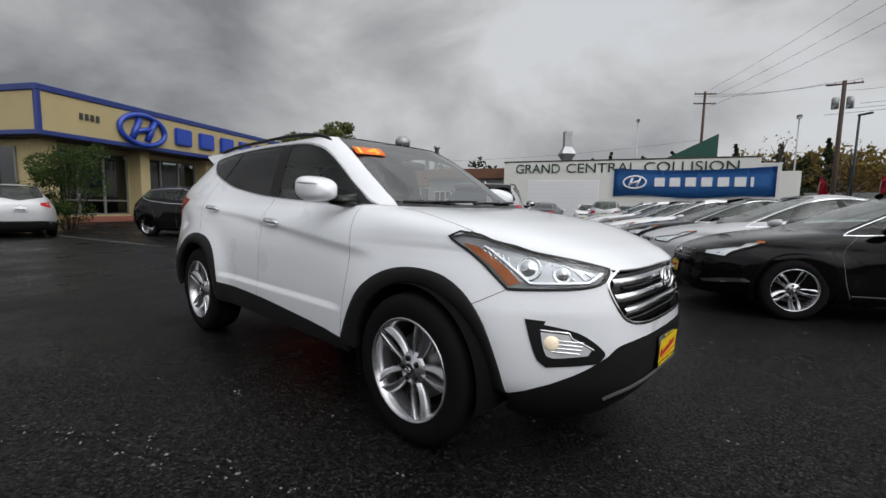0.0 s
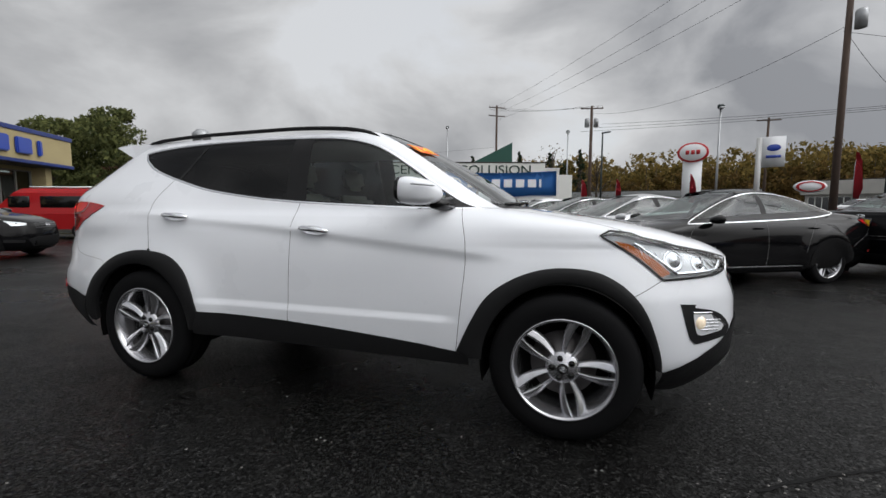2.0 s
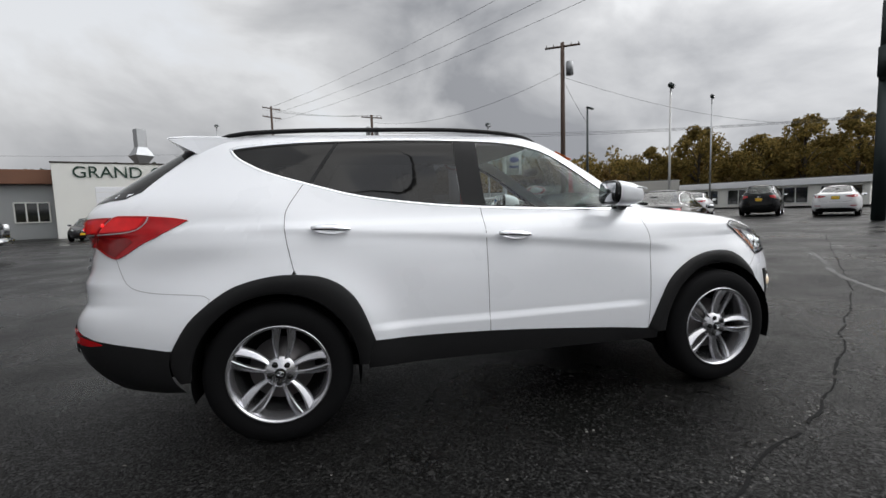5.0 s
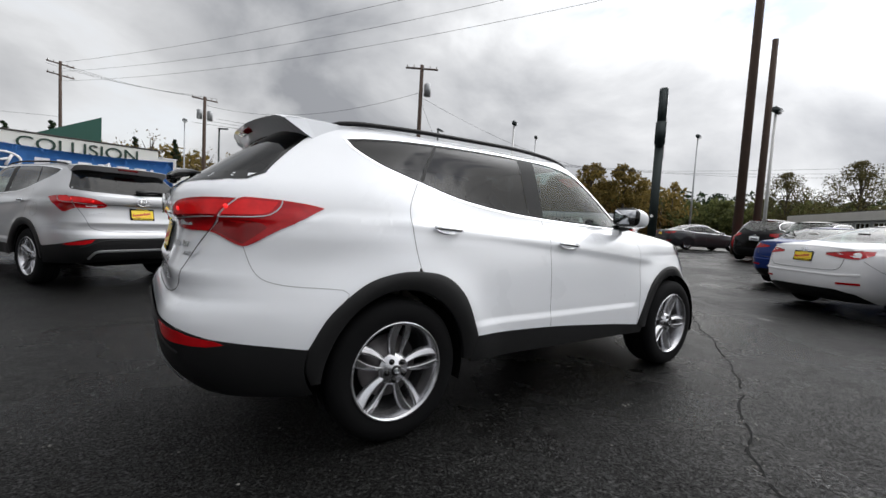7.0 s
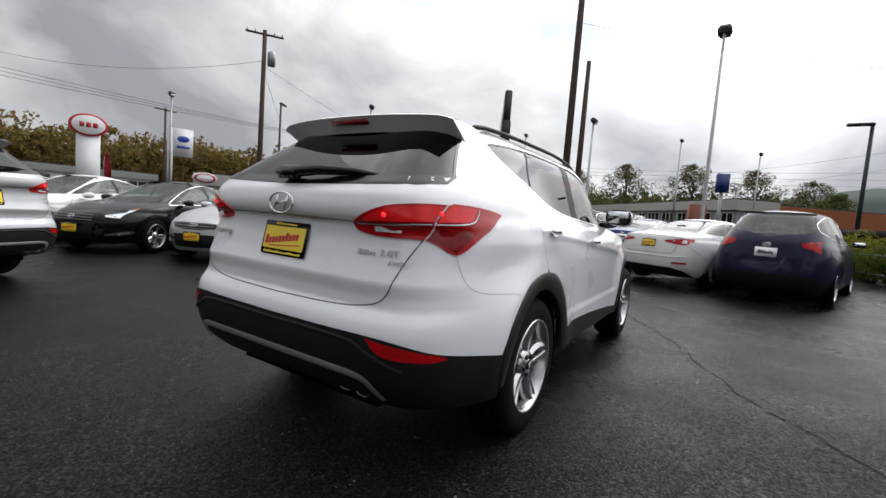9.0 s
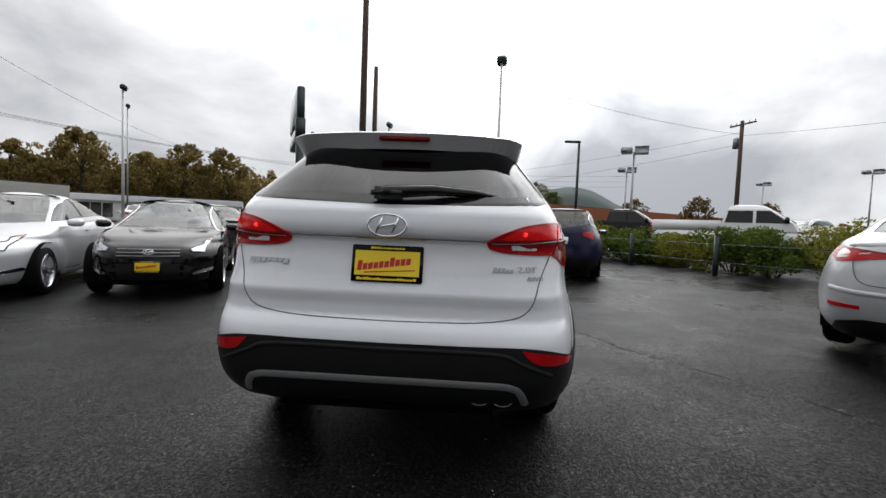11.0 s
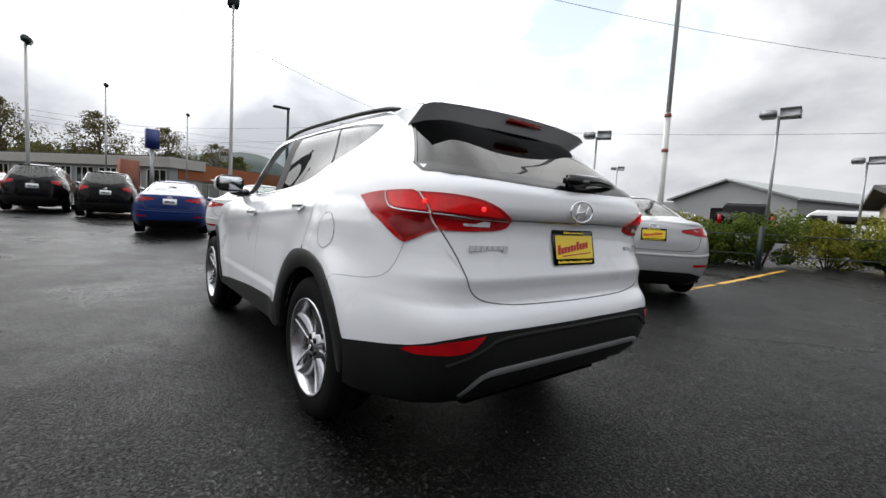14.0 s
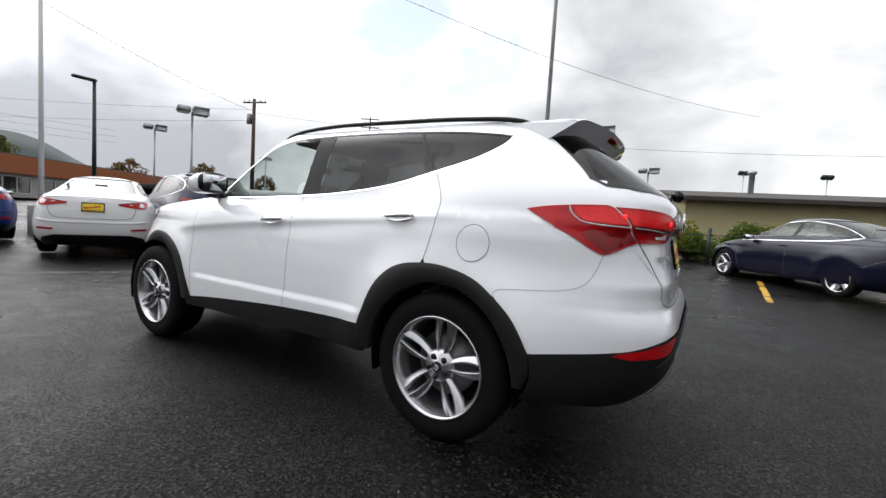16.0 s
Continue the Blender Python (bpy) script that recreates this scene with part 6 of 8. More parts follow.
        gate_lamp = patch("gate_lamp", SUV, B((0.658, 1.19), (0.59, 1.186), (0.49, 1.168), (0.41, 1.135), (0.352, 1.098)) + B((0.352, 1.098), (0.37, 1.072), (0.43, 1.054), (0.55, 1.046), (0.656, 1.046))[1:], RED_LENS, car, side, 0.006, 0.02, "red tail lamp half on the tailgate")
        patch("lit_band", SUV, B((0.655, 1.180), (0.59, 1.176), (0.50, 1.158), (0.43, 1.13), (0.405, 1.114)) + B((0.43, 1.108), (0.55, 1.113), (0.655, 1.118)), RED_LIT, gate_lamp, side, 0.008)
        ribbon("light_line", SUV, B((0.375, 1.098), (0.52, 1.102), (0.655, 1.108)), 0.005, SILVER, gate_lamp, side, 0.009, 0.002)
        patch("reverse_lens", SUV, B((0.46, 1.088), (0.575, 1.088)) + B((0.575, 1.066), (0.47, 1.066)), REFLECTOR, gate_lamp, side, 0.009)
        for q, owner in ((SUV.s(-2.13, 1.152), lamp), (SUV.b(0.50, 1.135), gate_lamp)):
            glow = part("bulb", lathe_bm([(0.010, 0.0), (0.008, 0.003), (0.001, 0.004)], 14, "z"), RED_BULB, owner, "glowing red brake bulb")
            glow.matrix_basis = on_body(SUV, q, side, 0.0095)
        # headlamp
        outline = S(*lamp_low)[::-1] + [SUV.s(1.55, 1.045)] + spline(lamp_top, 0.03)[1:] + spline(lamp_low2, 0.03)[::-1][1:-1]
        head = patch("headlamp", SUV, outline, LAMP_HOUSING, car, side, -0.03, 0.0, "clear headlamp with amber corner")
        inside = [SUV.s(1.83, 0.845), SUV.s(1.70, 0.955), SUV.s(1.68, 0.985), SUV.s(1.82, 0.962), SUV.a(0.58, 0.925), SUV.a(0.50, 0.89), SUV.a(0.56, 0.85)]
        patch("reflector", SUV, straight(inside + inside[:1], 0.03)[:-1], REFLECTOR, head, side, -0.02)
        patch("amber_lamp", SUV, straight([SUV.s(1.80, 0.825), SUV.s(1.60, 0.975), SUV.s(1.575, 1.0), SUV.s(1.64, 0.985), SUV.s(1.845, 0.84), SUV.s(1.80, 0.825)], 0.03)[:-1], AMBER, head, side, -0.010)
        ribbon("light_guide", SUV, straight([SUV.s(1.67, 0.985), SUV.s(1.80, 0.90), SUV.s(1.88, 0.838), SUV.a(0.54, 0.85), SUV.a(0.48, 0.89)], 0.02), 0.016, CHROME, head, side, -0.012, 0.006)
        for q, r in ((SUV.s(1.865, 0.905), 0.052), (SUV.a(0.605, 0.886), 0.040)):
            bowl = part("projector", lathe_bm([(r * 1.15, -0.035), (r * 1.1, -0.005), (r * 0.9, 0.0), (r * 0.88, -0.008), (r * 0.6, 0.006), (0.001, 0.014)], 20, "z"), CHROME, head)
            bowl.matrix_basis = on_body(SUV, q, side, -0.016)
        for k in range(6):
            x = 1.665 + 0.022 * k
            ribbon("reflector_fin", SUV, [SUV.s(x, 0.985 - 0.35 * (x - 1.66)), SUV.s(x + 0.03, 0.94 - 0.6 * (x - 1.66))], 0.009, CHROME, head, side, -0.016, 0.006)
        for k in range(4):
            y = 0.60 - 0.03 * k
            ribbon("reflector_slat", SUV, [SUV.a(y, 0.918 - 0.012 * k), SUV.a(y - 0.02, 0.858 + 0.006 * k)], 0.008, CHROME, head, side, -0.016, 0.006)
        patch("lens", SUV, outline, GLASS_LENS, head, side, 0.003)
        ribbon("lamp_edge", SUV, outline + outline[:1], 0.012, GLOSS_BLACK, head, side, 0.004, 0.001)
        # fog lamp
        fog = S((1.885, 0.695), (1.96, 0.69)) + A((0.68, 0.675), (0.60, 0.645), (0.535, 0.585), (0.515, 0.55), (0.54, 0.515)) + S((1.99, 0.488), (1.94, 0.52), (1.885, 0.695))[1:-1]
        bez = patch("fog_lamp", SUV, fog, CLADDING, car, side, 0.004, 0.02, "black bezel with a lit fog lamp")
        patch("fog_reflector", SUV, S((1.945, 0.645), (2.04, 0.638)) + A((0.62, 0.615), (0.565, 0.575), (0.575, 0.552)) + S((2.03, 0.540), (1.97, 0.545), (1.945, 0.645))[:-1], REFLECTOR, bez, side, 0.007)
        for z in (0.562, 0.578, 0.594, 0.610):
            ribbon("fog_slat", SUV, A((0.665, z + 0.004), (0.62, z), (0.60 - (z - 0.56) * 0.2, z - 0.003)), 0.006, CHROME, bez, side, 0.009, 0.004)
        ribbon("fog_trim", SUV, S((1.945, 0.652), (2.04, 0.646)) + A((0.62, 0.622), (0.558, 0.576)), 0.007, CHROME, bez, side, 0.008, 0.003)
        bulb = part("fog_bulb", lathe_bm([(0.034, -0.01), (0.031, 0.006), (0.018, 0.012), (0.001, 0.014)], 18, "z"), FOG_GLOW, bez)
        bulb.matrix_basis = on_body(SUV, SUV.s(1.985, 0.60), side, 0.004)
        # handles, seams
        door_handle(car, on_body(SUV, SUV.s(-0.045, 1.026), side, 0.005) @ pose(0, 0, 0, 0, 0, -5 * side), body_paint)
        door_handle(car, on_body(SUV, SUV.s(-1.062, 1.096), side, 0.008) @ pose(0, 0, 0, 0, 0, -4 * side), body_paint)
        for line in (S(*rear_gap), S(*mid_gap), S(*front_gap), S(*hood_gap), straight([SUV.s(1.668, 0.735), SUV.s(1.80, 0.81)], 0.02)):
            ribbon("seam", SUV, line, 0.0034, SEAM, car, side, 0.0008)
        ribbon("bumper_joint", SUV, S(*bump_seam[1:]), 0.003, SEAM_FINE, car, side, 0.0008)
        if side < 0:
            flap = [SUV.s(-1.505 + 0.082 * math.cos(t), 0.995 + 0.086 * math.sin(t)) for t in np.linspace(0, 2 * math.pi, 40)]
            patch("fuel_flap", SUV, flap[:-1], body_paint, car, side, 0.0015)
            ribbon("flap_seam", SUV, flap, 0.003, SEAM, car, side, 0.0022)
        # reflector in the rear bumper
        patch("bumper_reflector", SUV, B((0.565, 0.655), (0.70, 0.636)) + [SUV.s(-2.17, 0.60), SUV.s(-2.14, 0.585), SUV.s(-2.2, 0.578)] + B((0.70, 0.586), (0.62, 0.602), (0.565, 0.655))[:-1], RED_LENS, car, side, 0.010, 0.012, "red bumper reflector")
        # mirror
        mirror = part("door_mirror", mirror_bm(0.115, 0.112, 0.072), body_paint, car, "white door mirror with indicator strip")
        mirror.matrix_basis = pose(0.63, -side * 0.912, 1.245, 0, 3, -5 * side)
        part("mirror_rim", mirror_bm(0.10, 0.115, 0.075, -0.100, 0.01, 0.10), GLOSS_BLACK, mirror, "black mirror housing rim")
        part("mirror_glass", box_bm((-0.112, -0.088, -0.053), (-0.105, 0.088, 0.053), 0.003, None, 2), MIRROR, mirror)
        foot = bmesh.new()
        tube_into(foot, [(0.03, side * 0.05, -0.055), (0.06, side * 0.12, -0.068), (0.09, side * 0.19, -0.06)], [0.03, 0.034, 0.04], 10)
        part("mirror_stalk", foot, GLOSS_BLACK, mirror)
        strip = bmesh.new()
        arc = [(0.1265 * math.cos(t) - 0.012, -side * 0.13 * math.sin(t), 0.022 + 0.006 * math.sin(t)) for t in np.linspace(0.5, 1.5, 12)]
        tube_into(strip, arc, [0.002] + [0.0055] * 10 + [0.002], 6)
        part("indicator", strip, SILVER, mirror)
        # cabin lining behind the doors, roof rail
        patch("door_lining", SUV, straight([SUV.s(-1.5, 1.38), SUV.s(-0.9, 1.25), SUV.s(-0.2, 1.18), SUV.s(0.85, 1.14), SUV.s(0.78, 0.45), SUV.s(-0.82, 0.45), SUV.s(-0.95, 0.98), SUV.s(-1.9, 0.98), SUV.s(-1.9, 1.2), SUV.s(-1.5, 1.38)], 0.08)[:-1], CABIN_DARK, car, side, -0.07)
        bm = bmesh.new()
        pts = [(x, -side * (0.56 - 0.02 * max(0, (x + 0.2)) ** 2 - 0.01 * max(0, -x - 0.9)), float(SUV.crown(min(max(x, -1.76), 0.25))) + h) for x, h in
               spline([(-1.62, -0.03), (-1.52, -0.018), (-1.40, -0.014), (-0.9, -0.016), (-0.4, -0.014), (-0.1, -0.014), (0.08, -0.018), (0.17, -0.025), (0.24, -0.045)], 0.06)]
        tube_into(bm, pts, [0.006] + [0.013] * (len(pts) - 3) + [0.010, 0.004], 8)
        part("roof_rail", bm, CLADDING, car, "black roof rail")

    # middle pieces
    patch("hood", SUV, straight([SUV.a(0.0, 0.902), SUV.a(0.41, 0.898)], 0.05) + spline(lamp_top, 0.03)[::-1] + S(*hood_gap)[::-1][1:] + spline([SUV.s(0.90, 1.158), SUV.t(1.06, 0.60), SUV.t(1.15, 0.3), (math.pi / 2, 1.149)], 0.04)[1:],
          body_paint, car, 0, 0, 0, "white hood", zs=np.r_[0.9:1.0:0.009, 1.0:1.165:0.006])
    for sd in (1, -1):
        ribbon("hood_seam", SUV, straight([SUV.a(0.0, 0.902), SUV.a(0.41, 0.898)], 0.04), 0.006, SEAM, car, sd, 0.001)
    patch("cowl", SUV, spline([(math.pi / 2, 1.148), SUV.t(1.15, 0.3), SUV.t(1.06, 0.60), SUV.s(0.90, 1.158)], 0.04) + [SUV.t(0.93, 0.628), SUV.t(1.02, 0.5), SUV.t(1.07, 0.3), (math.pi / 2, 1.172)], CABIN_DARK, car, 0, -0.004, zs=np.r_[1.14:1.2:0.008])
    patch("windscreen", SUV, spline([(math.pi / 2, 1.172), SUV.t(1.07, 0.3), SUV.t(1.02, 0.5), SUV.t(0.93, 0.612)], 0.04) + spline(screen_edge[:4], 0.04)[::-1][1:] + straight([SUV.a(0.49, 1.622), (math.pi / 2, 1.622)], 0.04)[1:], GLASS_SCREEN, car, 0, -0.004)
    front_low = A(*white_low) + S((1.99, 0.35), (1.90, 0.348), (1.815, 0.355))
    patch("front_bumper", SUV, front_low + [SUV.s(x, z) for x, z in fa_bumper][::-1][1:] + [SUV.s(1.668, 0.735)] + spline(lamp_low2, 0.03) + A(*grille_side)[1:], body_paint, car, 0, 0, 0, "white front bumper")
    clad = patch("front_lower_trim", SUV, front_low + straight([SUV.s(1.815, 0.355), SUV.s(1.78, 0.24), SUV.s(1.9, 0.20), SUV.a(0.5, 0.20), SUV.a(0.0, 0.20)], 0.05)[1:], CLADDING, car, 0, 0.006, 0.0)
    for sd in (1, -1):
        ribbon("skid_strip", SUV, A((0.0, 0.40), (0.25, 0.395), (0.42, 0.365), (0.46, 0.34)), 0.035, SILVER, clad, sd, 0.010, 0.006, "silver skid strip")
    grille = patch("grille", SUV, A((0.0, 0.900), (0.2, 0.90), (0.41, 0.896)) + A(*grille_side)[1:], GLOSS_BLACK, car, 0, -0.035, 0, "black grille with chrome bars")
    for sd in (1, -1):
        ribbon("grille_frame", SUV, A(*grille_side), 0.014, CHROME, grille, sd, 0.002, 0.004)
        for z, y1, w in ((0.862, 0.45, 0.034), (0.795, 0.45, 0.036), (0.735, 0.41, 0.034)):
            ribbon("grille_bar", SUV, A((0.0, z), (y1 * 0.5, z - 0.003), (y1, z - 0.012)), w, CHROME, grille, sd, -0.012, 0.014)
        for k in range(7):
            z = 0.69 + 0.028 * k
            ribbon("grille_slat", SUV, A((0.0, z), (0.38, z - 0.004)), 0.008, CABIN_DARK, grille, sd, -0.03, 0.006)
    oval_emblem(grille, on_body(SUV, (math.pi / 2 - 0.0001, 0.835), 1, 0.012) @ pose(0, 0, 0, 0, 0, 0), 0.085, 0.048)
    dealer_card(car, on_body(SUV, (math.pi / 2 - 0.001, 0.50), 1, 0.010) @ pose(0, 0, 0, 0, 0, 0), "front_plate_card")
    patch("tailgate", SUV, B(*gate_seam) + B((0.662, 1.19), (0.668, 1.25), (0.640, 1.31))[1:] + B(*glass_low)[::-1], body_paint, car, 0, 0, 0, "white tailgate", dz=0.025)
    patch("rear_window", SUV, B(*glass_low) + B((0.635, 1.312), (0.605, 1.42), (0.563, 1.54), (0.534, 1.622))[0:] + [SUV.b(0.0, 1.622)], GLASS_DARK, car, 0, -0.002, dz=0.02)
    for sd in (1, -1):
        ribbon("seam", SUV, B(*gate_seam), 0.006, SEAM, car, sd, 0.0008)
        ribbon("glass_edge", SUV, B(*glass_low) + B((0.635, 1.312), (0.605, 1.42), (0.563, 1.54)), 0.014, GLOSS_BLACK, car, sd, 0.0015)
        ribbon("glass_frit", SUV, B((0.0, 1.266), (0.3, 1.274), (0.52, 1.285), (0.62, 1.302)), 0.045, GLOSS_BLACK, car, sd, 0.0005)
        ribbon("garnish_edge", SUV, B((0.0, 1.088), (0.36, 1.086)), 0.008, SEAM, car, sd, 0.0008)
        ribbon("garnish_strip", SUV, B((0.0, 1.098), (0.36, 1.096)), 0.012, CHROME, car, sd, 0.001, 0.005, "thin chrome garnish strip")
    patch("rear_bumper", SUV, [SUV.s(x, z) for x, z in ra_rear if x < -1.64] + spline(clad_top, 0.03)[1:] + B(*gate_seam[:7]) + [SUV.b(0.66, 1.045)] + spline(lamp_under[4:], 0.02)[::-1][1:] + S(*bump_seam[1:])[::-1], body_paint, car, 0, 0, 0, "white rear bumper", dz=0.025)
    low = patch("rear_lower_trim", SUV, spline(clad_top, 0.03) + [(-math.pi / 2, 0.375), SUV.b(0.5, 0.37), SUV.s(-2.15, 0.36), SUV.s(-1.78, 0.335)], CLADDING, car, 0, 0.007, 0.0, dz=0.03)
    for sd in (1, -1):
        ribbon("diffuser_strip", SUV, B((0.0, 0.50), (0.35, 0.50), (0.52, 0.495), (0.57, 0.465), (0.60, 0.40)), 0.034, SILVER, low, sd, 0.010, 0.007, "silver strip")
        ribbon("bumper_step", SUV, B((0.0, 0.635), (0.45, 0.635), (0.56, 0.60), (0.70, 0.54)), 0.02, CLADDING, low, sd, 0.008, 0.008)
    for y in (-0.42, -0.52):
        pipe = part("exhaust_tip", lathe_bm([(0.036, -2.44), (0.040, -2.445), (0.040, -2.30), (0.034, -2.30), (0.034, -2.44)], 20, "x"), DARK_CHROME, car, "oval dark chrome exhaust tip")
        pipe.matrix_basis = Matrix.Translation((0.165, y, 0.415)) @ Matrix.Diagonal((1, 1.15, 0.8, 1))
    oval_emblem(car, on_body(SUV, (-math.pi / 2 + 0.0001, 1.152), 1, 0.004), 0.082, 0.047)
    dealer_card(car, on_body(SUV, (-math.pi / 2 + 0.001, 0.985), 1, 0.006), "rear_plate_card")
    script_bars(car, 0.19, 0.024, SILVER, on_body(SUV, SUV.b(0.50, 0.98), -1, 0.001), 7, 0.003, 4)
    script_bars(car, 0.09, 0.020, SILVER, on_body(SUV, SUV.b(0.47, 0.98), 1, 0.001), 5, 0.003, 6)
    for word, y, z, w, h in (("2.0T", 0.535, 0.972, 0.085, 0.024), ("AWD", 0.585, 0.936, 0.075, 0.019)):
        text_mesh("lettering", word, w, h, SILVER, car, on_body(SUV, SUV.b(y, z), 1, 0.001), 0.0015)
    # roof with its edge on the outline of the sides
    phis = np.linspace(-math.pi / 2, math.pi / 2, 49)
    rings = []
    for r in np.linspace(1, 0.02, 14):
        e = SUV.xyz(phis, np.full(49, 1.625), 1)
        ring = []
        for x, y, z in list(e) + [(p[0], -p[1], p[2]) for p in e[::-1][1:-1]]:
            xx = -0.755 + (x + 0.755) * r
            ring.append((xx, y * r, 1.625 + (float(SUV.crown(xx)) - 1.625) * (1 - r ** 2.6)))
        rings.append(ring)
    n = len(rings[0])
    verts = [p for ring in rings for p in ring]
    faces = [(i * n + k, i * n + (k + 1) % n, (i + 1) * n + (k + 1) % n, (i + 1) * n + k) for i in range(13) for k in range(n)] + [tuple(range(13 * n, 14 * n))]
    part("roof", (verts, [], faces), body_paint, car)
    part("roof_lining", ([(x, y * 0.97, z - 0.05) for x, y, z in verts], [], faces), CABIN_LIGHT, car)
    # spoiler over the rear window
    bm = bmesh.new()
    rows = []
    for y in np.linspace(-0.60, 0.60, 33):
        q = abs(y) / 0.60
        xt = -1.955 + 0.085 * q ** 2.5
        end = float(smooth(0.90, 1.0, q))
        top = 1.624 - 0.010 * q * q - 0.016 * end
        rows.append([(-1.60 + 0.10 * q ** 3, y * 0.92, 1.641 - 0.018 * q * q - 0.010 * end), (-1.80 + 0.04 * end, y * 0.965, top + 0.010), (xt + 0.012, y, top), (xt, y, top - 0.006),
                     (xt + 0.080 + 0.085 * q ** 5, y * 0.985, top - 0.074 - 0.022 * q ** 4), (xt + 0.095 + 0.095 * q ** 5, y * 0.98, top - 0.088 - 0.034 * q ** 4), (-1.845 + 0.15 * q ** 4, y * 0.965, 1.520 - 0.045 * q ** 4)])
    upper_side, under_side = bmesh.new(), bmesh.new()
    for made, cols in ((upper_side, range(0, 5)), (under_side, range(4, 7))):
        net = [[made.verts.new(row[k]) for k in cols] for row in rows]
        for p, q in zip(net, net[1:]):
            for k in range(len(cols) - 1):
                made.faces.new((p[k], q[k], q[k + 1], p[k + 1]))
        made.faces.new(net[0])
        made.faces.new(net[-1][::-1])
        bmesh.ops.recalc_face_normals(made, faces=made.faces)
    bm.free()
    sp = part("spoiler", upper_side, body_paint, car, "white roof spoiler over the rear window", False)
    part("spoiler_underside", under_side, GLOSS_BLACK, sp, "gloss black spoiler underside", False)
    part("high_brake_lamp", box_bm((-1.945, -0.13, 1.582), (-1.89, 0.13, 1.603), 0.006), RED_DARK, sp, "dark red high brake lamp")
    fin = bmesh.new()
    a = [fin.verts.new(p) for p in ((-1.42, -0.03, 1.645), (-1.28, -0.025, 1.655), (-1.28, 0.025, 1.655), (-1.42, 0.03, 1.645), (-1.44, -0.006, 1.705), (-1.42, -0.005, 1.712), (-1.42, 0.005, 1.712), (-1.44, 0.006, 1.705))]
    for f in ((0, 1, 5, 4), (1, 2, 6, 5), (2, 3, 7, 6), (3, 0, 4, 7), (4, 5, 6, 7)):
        fin.faces.new([a[i] for i in f])
    part("antenna_fin", fin, body_paint, car)
    # rear wiper
    bm = bmesh.new()
    tube_into(bm, [(-2.28, 0.05, 1.285), (-2.285, 0.02, 1.295), (-2.262, -0.18, 1.31), (-2.225, -0.36, 1.305), (-2.19, -0.47, 1.295)], [0.024, 0.03, 0.024, 0.017, 0.008], 8)
    box_into(bm, (-2.31, -0.07, 1.265), (-2.25, 0.08, 1.318), 0.015)
    part("rear_wiper", bm, GLOSS_BLACK, car)
    for y0, y1 in ((-0.62, -0.02), (-0.05, 0.5)):
        bm = bmesh.new()
        tube_into(bm, [(1.08 - 0.1 * abs(y0), y0, 1.178), (1.075 - 0.1 * abs(y1), y1, 1.19)], 0.009, 6)
        part("wiper", bm, GLOSS_BLACK, car)
    # underside and cabin
    part("underbody", box_bm((-2.2, -0.55, 0.28), (2.0, 0.55, 0.46), 0.06), DARK, car)
    part("engine_bay", box_bm((0.95, -0.55, 0.4), (2.02, 0.55, 0.86), 0.05), DARK, car)
    part("cabin_floor", box_bm((-2.1, -0.68, 0.44), (0.95, 0.68, 0.5)), CABIN_DARK, car)
    part("dashboard", box_bm((0.55, -0.70, 0.80), (0.98, 0.70, 1.14), 0.08, seg=3), CABIN_DARK, car)
    for y in (-0.36, 0.36):
        seat_into(car, pose(-0.02, y, 0.56), 0.5)
    seat_into(car, pose(-0.95, 0, 0.56), 1.25)
    part("cargo_cover", box_bm((-2.15, -0.62, 0.98), (-1.35, 0.62, 1.0)), CABIN_DARK, car)
    steering_into(car, pose(0.42, 0.36, 1.02, 0, 25, 0))
    part("room_mirror", box_bm((0.44, -0.12, 1.42), (0.47, 0.12, 1.48), 0.012), CABIN_DARK, car)
    # year sticker on the windscreen
    p0 = SUV.t(0.47, 0.43)
    st = part("year_sticker", box_bm((-0.105, -0.058, 0), (0.105, 0.058, 0.002), 0.0), ORANGE_STICKER, car, "orange sticker with yellow year digits")
    st.matrix_basis = on_body(SUV, p0, 1, 0.002)
    text_mesh("digits", "14", 0.155, 0.09, YELLOW_STICKER, st, pose(-0.078, -0.045, 0.003), 0.001)
    return car


suv = make_suv(PAINT_WHITE, "white mid-size SUV with black cladding and alloy wheels on wet asphalt", pose(0, 0, 0), True)


